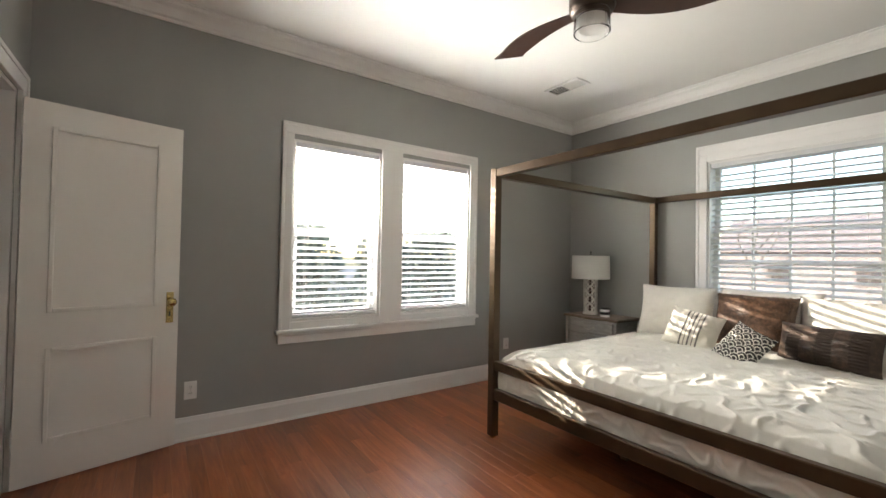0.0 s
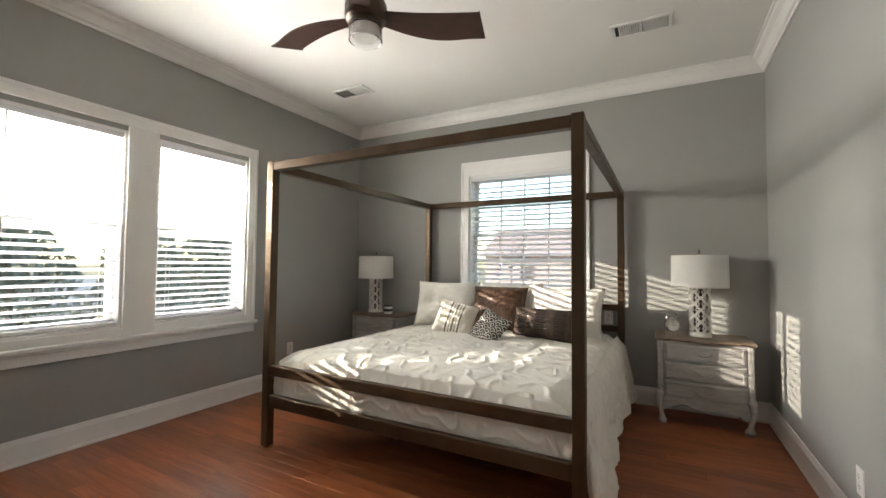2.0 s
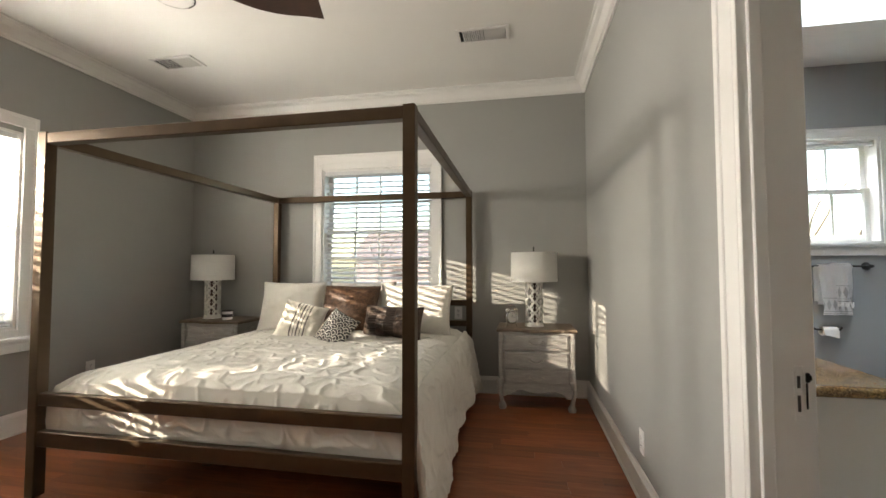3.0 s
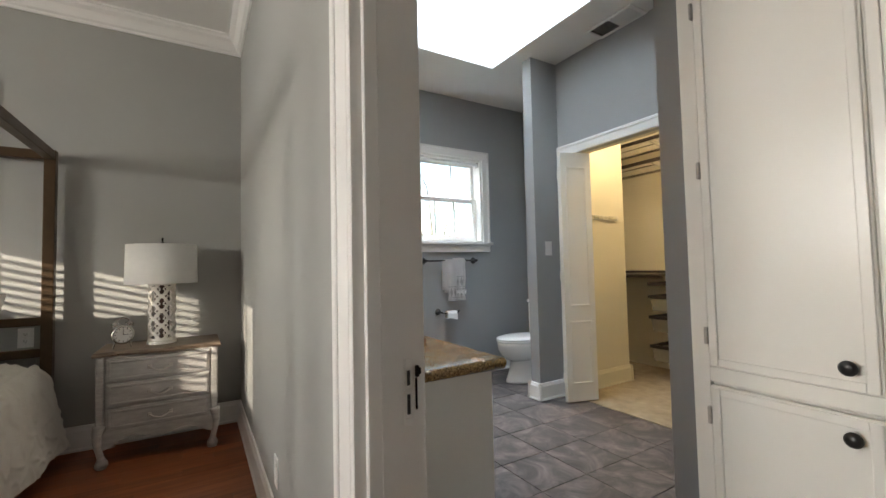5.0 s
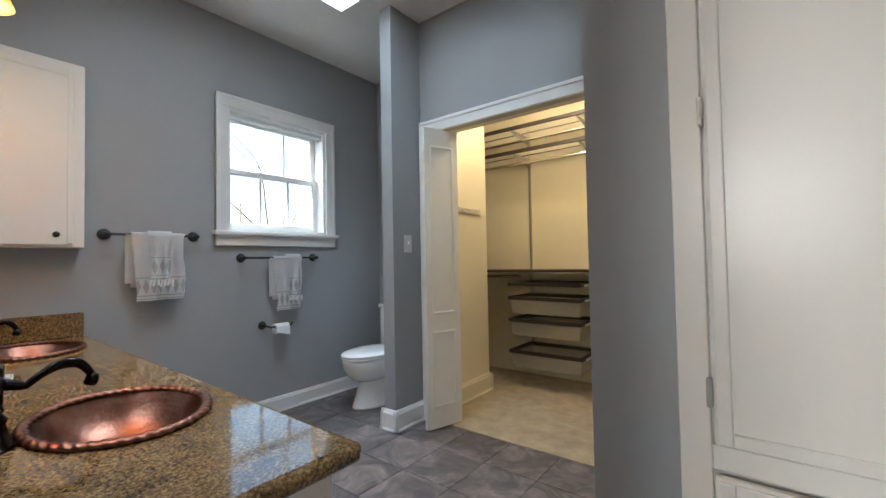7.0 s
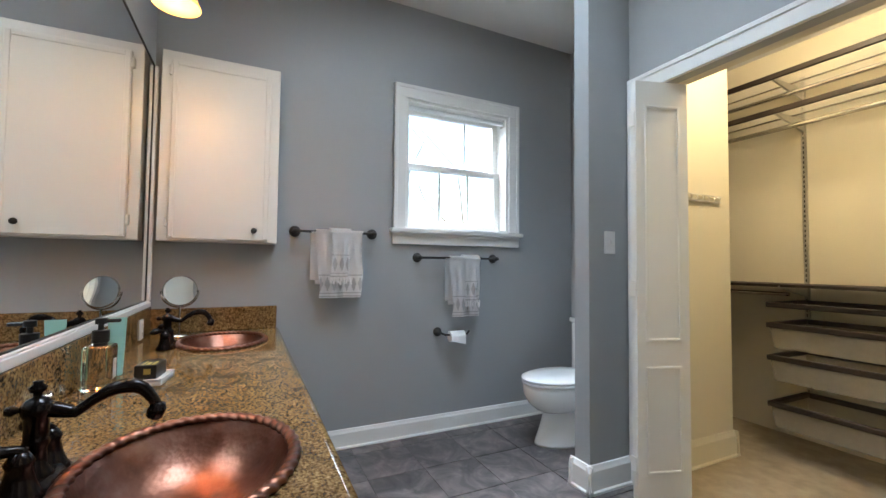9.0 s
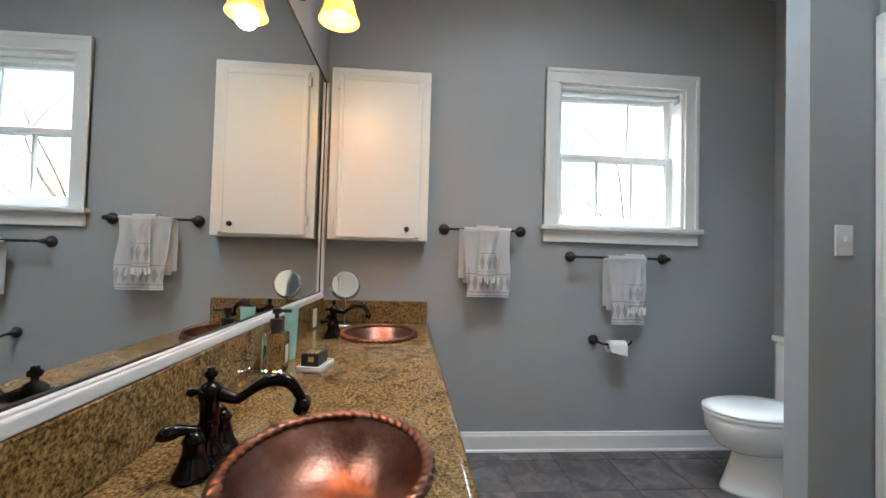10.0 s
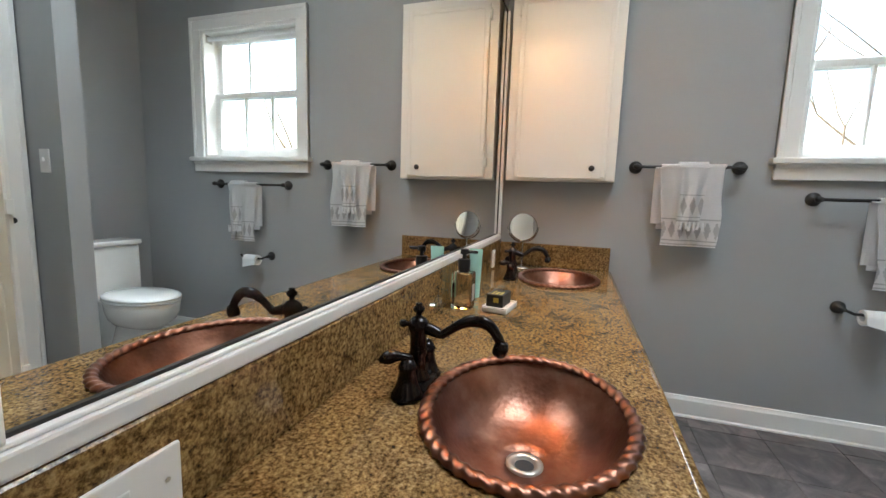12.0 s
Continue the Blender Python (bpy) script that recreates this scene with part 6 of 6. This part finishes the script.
outlet("light_switch", pose(3.46, -2.812, 1.224, 0, 0, -90), "white light switch on the partition", "switch")


# linen cabinet
lin = thing("linen_cabinet", (0, 0, 0), "tall built-in cream white linen cabinet with black knobs", "cabinet")
LY = -1.605
part("carcass", boxes((TX0 + 0.002, 1.665, -2.095, LY - 0.02, 0.0, TZ - 0.002)), M["cabinet"], lin)
part("face_frame", boxes((1.618, 1.667, LY - 0.02, LY, 0, TZ - 0.002), (TX0 + 0.002, 0.76, LY - 0.02, LY, 0, TZ - 0.002), (0.76, 1.618, LY - 0.02, LY, 0.735, 0.778), (0.76, 1.618, LY - 0.02, LY, 0, 0.10), (0.76, 1.618, LY - 0.02, LY, 2.55, TZ - 0.002), (1.238, 1.262, LY - 0.02, LY - 0.002, 0.778, 2.55), (1.243, 1.250, LY - 0.02, LY, 0.10, 0.735), bevel=0.002), M["cabinet"], lin)


def cab_door(x0, x1, z0, z1, knob_x, knob_z, hinge_x=None, hinges=()):
    d = part("door", boxes((x0, x1, LY - 0.004, LY + 0.013, z0, z1), bevel=0.003), M["cabinet"], lin)
    for w0, w1, p in ((0.004, 0.027, 0.0205),):
        part("door_moulding", boxes((x0 + w0, x0 + w1, LY + 0.012, LY + p, z0 + w0, z1 - w0), (x1 - w1, x1 - w0, LY + 0.012, LY + p, z0 + w0, z1 - w0), (x0 + w1, x1 - w1, LY + 0.012, LY + p, z0 + w0, z0 + w1), (x0 + w1, x1 - w1, LY + 0.012, LY + p, z1 - w1, z1 - w0), bevel=0.005, seg=3), M["cabinet"], d)
    part("knob", lathe([(0, 0.028), (0.011, 0.027), (0.0175, 0.021), (0.0175, 0.016), (0.008, 0.010), (0.007, 0), (0, 0)], 24, m=pose(knob_x, LY + 0.013, knob_z, -90), bm=bmesh.new()), M["black_metal"], d, "black round knob", True)
    for z in hinges:
        part("hinge", boxes((hinge_x - 0.003, hinge_x + 0.006, LY + 0.002, LY + 0.018, z - 0.025, z + 0.025), bevel=0.002, bm=cyl(0.0045, (hinge_x, LY + 0.017, z - 0.014), (hinge_x, LY + 0.017, z + 0.014), 8)), M["nickel"], d, "painted metal hinge")


cab_door(1.252, 1.612, 0.781, 2.55, 1.305, 0.838, 1.616, (0.87, 1.36, 1.85, 2.4))
cab_door(0.765, 1.247, 0.781, 2.55, 1.195, 0.838)
cab_door(1.252, 1.612, 0.105, 0.728, 1.303, 0.678, 1.616, (0.64, 0.2))
cab_door(0.765, 1.241, 0.105, 0.728, 1.195, 0.680)

# closet doors
def bifold(a, b, c, hinge_side, label):
    """Two leaves: jamb a to fold b, fold b to track end c."""
    n = thing("bifold_door", (0, 0, 0), label, "closet door", "closet bifold doors")
    a, b, c = Vector((*a, 0)), Vector((*b, 0)), Vector((*c, 0))
    for p, q in ((a, b), (b, c)):
        d = q - p
        w, turn = d.length, math.degrees(math.atan2(d.y, d.x))
        lw = 0.045
        bm = boxes((0.002, w - 0.002, -0.014, 0.014, 0.015, 1.985))
        for s in (-1, 1):
            ya, yb = sorted((s * 0.013, s * 0.019))
            for z0, z1 in ((0.15, 0.64), (0.755, 1.87)):
                boxes((lw, lw + 0.014, ya, yb, z0, z1), (w - lw - 0.014, w - lw, ya, yb, z0, z1), (lw, w - lw, ya, yb, z0, z0 + 0.014), (lw, w - lw, ya, yb, z1 - 0.014, z1), bevel=0.004, bm=bm)
        leaf = part("leaf", bm, M["cabinet"], n)
        leaf.matrix_basis = pose(p.x, p.y, 0, 0, 0, turn)
    for z in (0.20, 1.0, 1.80):
        part("hinge", boxes((b.x - 0.016, b.x + 0.016, b.y + 0.010, b.y + 0.016, z - 0.035, z + 0.035), bevel=0.002), M["cabinet"], n)
    part("knob", lathe(KNOB, 20, m=pose((a.x * 0.35 + b.x * 0.65) - hinge_side * -0.016, a.y * 0.35 + b.y * 0.65, 0.93, 0, 90 * hinge_side, 0), bm=bmesh.new()), M["black_metal"], n, "black round knob", True)
    return n


bifold((3.345, -2.995), (3.285, -2.785), (3.205, -3.045), 1, "white folding closet door pushed open against the jamb")
bifold((2.180, -2.995), (2.192, -2.785), (2.255, -3.045), -1, "white folding closet door pushed open against the jamb")

# closet fittings
std = thing("closet_shelving", (0, 0, 0), "wall-hung closet shelving with espresso wood edges and steel rods", "shelving")
STANDARDS = (2.115, 2.72, 3.325, 3.93)
for x in STANDARDS:
    s_ = part("standard", boxes((x - 0.0125, x + 0.0125, CLB + 0.001, CLB + 0.018, 0.22, 2.36), bevel=0.001), M["nickel"], std)
    # Dark flecks for the shaded slots of the upright.
    part("slots", boxes(*[(x - 0.003, x + 0.003, CLB + 0.018, CLB + 0.0188, 0.25 + 0.032 * k, 0.267 + 0.032 * k) for k in range(64)]), M["dark"], s_)
for z, front in ((2.29, -4.05), (2.08, -4.07), (1.005, -4.08)):
    for x in STANDARDS:
        bm = bmesh.new()
        for o in (-0.006, 0.006):
            side = [bm.verts.new((x + o, y, zz)) for y, zz in ((CLB + 0.018, z - 0.008), (front, z - 0.008), (front, z - 0.020), (CLB + 0.018, z - 0.085))]
            bm.faces.new(side)
            if o > 0:
                for k in range(4):
                    bm.faces.new((last[k], last[(k + 1) % 4], side[(k + 1) % 4], side[k]))
            last = side
        part("bracket", bm, M["nickel"], std)
for z, front in ((2.29, -4.05), (2.08, -4.07)):
    part("shelf_edge", boxes((1.60, 4.40, front, front + 0.022, z - 0.024, z + 0.008), bevel=0.003), M["espresso"], std, "espresso wood front rail")
    for k in range(12):
        y = CLB + 0.03 + k * 0.028
        part("shelf_wire", cyl(0.0028, (1.60, y, z), (4.40, y, z), 6), M["mesh_wire"], std)
    part("cross_bar", cyl(0.006, (1.60, CLB + 0.16, z - 0.006), (4.40, CLB + 0.16, z - 0.006), 8), M["steel"], std)
part("hanging_rod", cyl(0.014, (1.60, -4.12, 2.175), (4.40, -4.12, 2.175), 14), M["steel"], std, "chrome hanging rod")
part("hanging_rod", cyl(0.014, (1.60, -4.10, 1.965), (4.40, -4.10, 1.965), 14), M["steel"], std, "chrome hanging rod")
part("shelf", boxes((1.60, 4.40, -4.40, -4.08, 0.988, 1.006), bevel=0.003), M["espresso"], std, "espresso wood shelf")
part("hanging_rod", cyl(0.012, (3.30, -4.14, 0.945), (4.40, -4.14, 0.945), 14), M["steel"], std)


def closet_drawer(z, h):
    d = thing("sliding_basket", (0, 0, z), "sliding closet basket with an espresso wood rim", "basket", "closet baskets")
    x0, x1, y0, y1 = 2.68, 3.33, -4.37, -3.94
    part("rim", boxes((x0, x1, y1 - 0.03, y1, -0.012, 0.018), (x0, x0 + 0.03, y0, y1 - 0.03, -0.012, 0.018), (x1 - 0.03, x1, y0, y1 - 0.03, -0.012, 0.018), (x0 + 0.03, x1 - 0.03, y0, y0 + 0.03, -0.012, 0.018), bevel=0.004), M["espresso"], d)
    if h:
        bm = bmesh.new()
        ins = 0.03
        topv = [bm.verts.new(p) for p in ((x0 + 0.015, y0 + 0.015, -0.012), (x1 - 0.015, y0 + 0.015, -0.012), (x1 - 0.015, y1 - 0.015, -0.012), (x0 + 0.015, y1 - 0.015, -0.012))]
        low = [bm.verts.new(p) for p in ((x0 + ins, y0 + ins, -h), (x1 - ins, y0 + ins, -h), (x1 - ins, y1 - ins, -h), (x0 + ins, y1 - ins, -h))]
        for k in range(4):
            bm.faces.new((topv[k], topv[(k + 1) % 4], low[(k + 1) % 4], low[k]))
        bm.faces.new(low)
        part("basket", bm, M["drawer_mesh"], d, "pale mesh basket")
    for s in (x0 - 0.02, x1 + 0.012):
        part("runner", boxes((s, s + 0.008, -4.40, -3.98, -0.006, 0.010)), M["mesh_wire"], d)
    return d


for z, h in ((0.885, 0.0), (0.765, 0.13), (0.575, 0.13), (0.305, 0.13)):
    closet_drawer(z, h)
lad = thing("wire_rack", (0, 0, 0), "pale wire sliding rack in the closet", "rack")
for z in (0.70, 0.50, 0.33):
    part("wire", tube([(2.62, -4.35, z), (2.62, -3.95, z), (2.36, -3.95, z), (2.36, -4.35, z)], 0.004, 8), M["mesh_wire"], lad)
for k in range(5):
    part("wire", cyl(0.0028, (2.62 - 0.052 * (k + 0.5), -4.35, 0.50), (2.62 - 0.052 * (k + 0.5), -3.95, 0.50), 6), M["mesh_wire"], lad)
part("post", boxes((2.345, 2.36, -4.37, -4.355, 0.0, 0.72), (2.62, 2.635, -4.37, -4.355, 0.0, 0.72)), M["mesh_wire"], lad)
hk = thing("wall_hook_rail", (0, 0, 0), "small cream wire hook rail on the closet wall", "hook rail")
part("rail", boxes((3.405, 3.419, -3.66, -3.24, 1.48, 1.492), (3.400, 3.414, -3.66, -3.24, 1.515, 1.52), bevel=0.002), M["mesh_wire"], hk)
for k in range(8):
    part("hook", tube([(3.405, -3.63 + k * 0.05, 1.515), (3.395, -3.63 + k * 0.05, 1.50), (3.405, -3.63 + k * 0.05, 1.485)], 0.003, 6), M["mesh_wire"], hk)
M["closet_glow"] = lit("closet lamp glass", (1.0, 0.80, 0.48), 3.0)
cl = thing("closet_light", (2.85, -3.48, 2.6), "round closet ceiling light, switched on", "ceiling light")
part("rim", lathe([(0, 0), (0.13, 0), (0.13, -0.02), (0.12, -0.025), (0, -0.025)], 32), M["nickel"], cl)
part("dome", lathe([(0.118, -0.025), (0.11, -0.05), (0.07, -0.075), (0, -0.085)], 32), M["closet_glow"], cl, "glowing dome glass", True)
lamp_point("closet_lamp", (2.85, -3.48, 2.46), CLOSET_W, (1.0, 0.80, 0.50), 0.09)

# ---- outside ----
structure("ground", boxes((-400, 400, -400, 400, -1.25, -1.05)), M["lawn"], "dry winter lawn reaching the horizon", "ground")


def shrub(x, y, h, r, seed, leaves=2600):
    """An evergreen: a trunk, limbs and a crown of leaf clumps with gaps."""
    rng = random.Random(seed)
    n = thing("evergreen_tree", (x, y, -1.05), "dark evergreen tree outside the window", "tree", "evergreens outside")
    bm = tube([(0, 0, 0), (0.05, 0, h * 0.4), (0.0, 0.05, h * 0.9)], 0.1, 8, radii=[0.13, 0.09, 0.03])
    for k in range(9):
        a, z = rng.uniform(0, 6.28), h * rng.uniform(0.2, 0.8)
        tube([(0, 0, z), (r * 0.4 * math.cos(a), r * 0.4 * math.sin(a), z + 0.25), (r * 0.8 * math.cos(a), r * 0.8 * math.sin(a), z + 0.4)], 0.03, 6, bm, radii=[0.04, 0.025, 0.008])
    part("trunk", bm, M["bark"], n)
    bm = bmesh.new()
    for _ in range(leaves):
        q = rng.random()
        z = h * (0.08 + 0.92 * q)
        rr = r * (1 - 0.55 * q ** 2) * (0.75 + 0.25 * noise.noise((q * 5, seed, 0)))
        a, d = rng.uniform(0, 6.283), math.sqrt(rng.random()) * rr
        a += 0.2 * noise.noise((q * 9, d, seed))
        c = Vector((d * math.cos(a), d * math.sin(a), z))
        n1 = Vector((rng.gauss(0, 1), rng.gauss(0, 1), rng.gauss(0, 1))).normalized()
        s1 = n1.orthogonal().normalized() * rng.uniform(0.06, 0.13)
        s2 = n1.cross(s1).normalized() * rng.uniform(0.03, 0.06)
        bm.faces.new([bm.verts.new(c + p) for p in (-s1, s2, s1, -s2)])
    part("crown", bm, M["leaf_dark"], n)
    return n


for k, (x, y, h, r) in enumerate(((-3.4, 9.6, 4.1, 1.4), (-1.2, 9.2, 3.9, 1.5), (0.7, 9.5, 3.7, 1.4), (2.9, 9.3, 2.9, 1.5), (-5.6, 10.2, 4.3, 1.5), (4.7, 9.0, 2.8, 1.4), (6.5, 9.6, 2.9, 1.5), (8.4, 9.2, 2.7, 1.5), (10.4, 9.5, 2.9, 1.5))):
    shrub(x, y, h, r, 10 + k)


def bare_tree(x, y, h, seed, depth=6):
    rng = random.Random(seed)
    n = thing("bare_tree", (x, y, -1.05), "leafless tree with fine branches outside", "tree", "bare trees outside")
    trunk, twigs = bmesh.new(), bmesh.new()

    def grow(p, d, length, rad, level):
        pts, rads = [p], [rad]
        for i in range(4):
            d = (d + Vector((rng.gauss(0, 0.10), rng.gauss(0, 0.10), rng.gauss(0.03, 0.07)))).normalized()
            p = p + d * length / 4
            pts.append(p)
            rads.append(rad * (1 - 0.45 * (i + 1) / 4))
        tube(pts, rad, 7 if level < 2 else 4, trunk if level < 2 else twigs, radii=rads)
        if level < depth:
            for i in range(2 if level else 4):
                side = d.orthogonal().normalized()
                side.rotate(Matrix.Rotation(rng.uniform(0, 6.283), 3, d))
                nd = (d + side * rng.uniform(0.45, 1.0)).normalized()
                grow(pts[-1 if i < 2 else 3], nd, length * rng.uniform(0.62, 0.82), rads[-1] * 0.8, level + 1)
    grow(Vector((0, 0, 0)), Vector((0, 0, 1)), h * 0.34, h * 0.010, 0)
    part("trunk", trunk, M["bark"], n)
    part("branches", twigs, M["bark"], n)
    return n


bare_tree(10.2, -4.7, 7.0, 4, 7)
bare_tree(15.5, -9.5, 9.5, 5, 7)
bare_tree(22.0, 7.6, 8.0, 6)
bare_tree(13.5, -8.2, 9.0, 8, 7)

# Added strip whose colour gives the bluish shaded ground.
structure("road", boxes((9.0, 29.0, -120.0, 120.0, -1.05, -1.03)), M["asphalt"], "shaded blue-grey asphalt road beyond the lawn", "road")

# ---- neighbour's house seen through the window behind the bed ----
house = thing("neighbour_house", (0, 0, 0), "brick house across the lawn, its colour greyed for haze", "house")
part("wall", boxes((32.0, 40.0, -9.0, 13.0, -1.05, 1.9)), M["brick_far"], house)
bm = bmesh.new()
q = [bm.verts.new(p) for p in ((31.6, -9.4, 1.9), (40.4, -9.4, 1.9), (40.4, 13.4, 1.9), (31.6, 13.4, 1.9), (36.0, -9.4, 4.3), (36.0, 13.4, 4.3))]
for f_ in ((0, 1, 4), (2, 3, 5), (0, 4, 5, 3), (1, 2, 5, 4), (0, 3, 2, 1)):
    bm.faces.new([q[i] for i in f_])
part("roof", bm, M["roof_far"], house)
for y in (-7.0, -3.0, 1.0, 5.0, 9.0):
    wdw = part("window", boxes((31.94, 32.02, y, y + 1.1, 0.0, 1.35)), M["roof_far"], house)
    part("pane", boxes((31.92, 31.945, y + 0.08, y + 1.02, 0.08, 1.27)), M["glass"], wdw)

# ---- floors, piece by piece ----
rng = random.Random(5)
floor = structure("floor", boxes((BX0 - 1.4, BX1 + WALL, BY0 - 0.06, BY1 + WALL, -0.08, -0.012)), M["espresso"], "red-brown varnished oak plank floor", "floor")
PW = 0.0825
plank_meshes = {}
loose = bmesh.new()
count = 0
rows = int((BX1 - BX0 + 0.12) / PW) + 1
for r in range(rows):
    x = BX0 - 0.12 + r * PW
    y = BY0 - rng.uniform(0, 0.8)
    while y < BY1:
        L = rng.choice((0.45, 0.65, 0.85, 1.05, 1.30))
        a, b = max(y, BY0), min(y + L, BY1)
        if b - a > 0.02:
            whole = a == y and b == y + L and x + PW < BX1
            near = whole and count < 298 and not (x > 2.4 and 0.6 < a and b < 2.3)
            if near:
                if L not in plank_meshes:
                    plank_meshes[L] = finish(boxes((0.0002, PW - 0.0002, 0.0003, L - 0.0003, -0.0115, 0.0), bevel=0.0004), "plank", M["plank"])
                shared("plank", plank_meshes[L], floor, (x, a, rng.uniform(-0.0003, 0)))
                count += 1
            else:
                boxes((x + 0.0002, min(x + PW, BX1) - 0.0002, a + 0.0003, b - 0.0003, -0.0115, rng.uniform(-0.0003, 0)), bm=loose)
        y += L
far = part("far_planks", loose, M["plank"], floor)
far["kind"] = "stuff"
structure("hall_floor", boxes((-1.7, BX0 - 0.12, 1.6, 3.61, -0.0118, 0.0)), M["plank"], "plain oak hall floor", "floor")
structure("doorway_threshold", boxes((DX0 + 0.02, DX1 - 0.02, TY0 - 0.03, BY0, -0.0118, 0.008), bevel=0.004), M["plank"], "worn oak threshold in the doorway", "threshold")

bath_floor = structure("bathroom_floor", boxes((TX0 - 0.1, TX1 + 0.05, CLY, TY0 - 0.03, -0.08, -0.004), (3.46, TX1 + 0.05, -3.53, CLY, -0.08, -0.004)), M["grout"], "dark slate-look tiled bathroom floor", "floor")
TS, off = 0.31, (2.16, -2.66)
tile_me = {}
for i in range(-6, 9):
    for j in range(-5, 8):
        x0, y0 = off[0] + i * TS, off[1] + j * TS
        a, b, c, d = max(x0, TX0), min(x0 + TS, TX1), max(y0, CLY if x0 + TS <= 3.46 else -3.47), min(y0 + TS, TY0 - 0.03)
        if b - a < 0.02 or d - c < 0.02:
            continue
        key = (round(b - a, 4), round(d - c, 4))
        if key not in tile_me:
            tile_me[key] = finish(boxes((0.0018, key[0] - 0.0018, 0.0018, key[1] - 0.0018, -0.006, 0.0), bevel=0.001), "tile", M["slate"])
        shared("tile", tile_me[key], bath_floor, (a, c, rng.uniform(-0.0006, 0.0)))
closet_floor = structure("closet_floor", boxes((1.45, 3.46, -3.53, CLY, -0.08, 0.004), (1.45, 4.55, CLB - 0.1, -3.53, -0.08, 0.004)), M["carpet"], "beige cut pile carpet in the closet", "carpet")
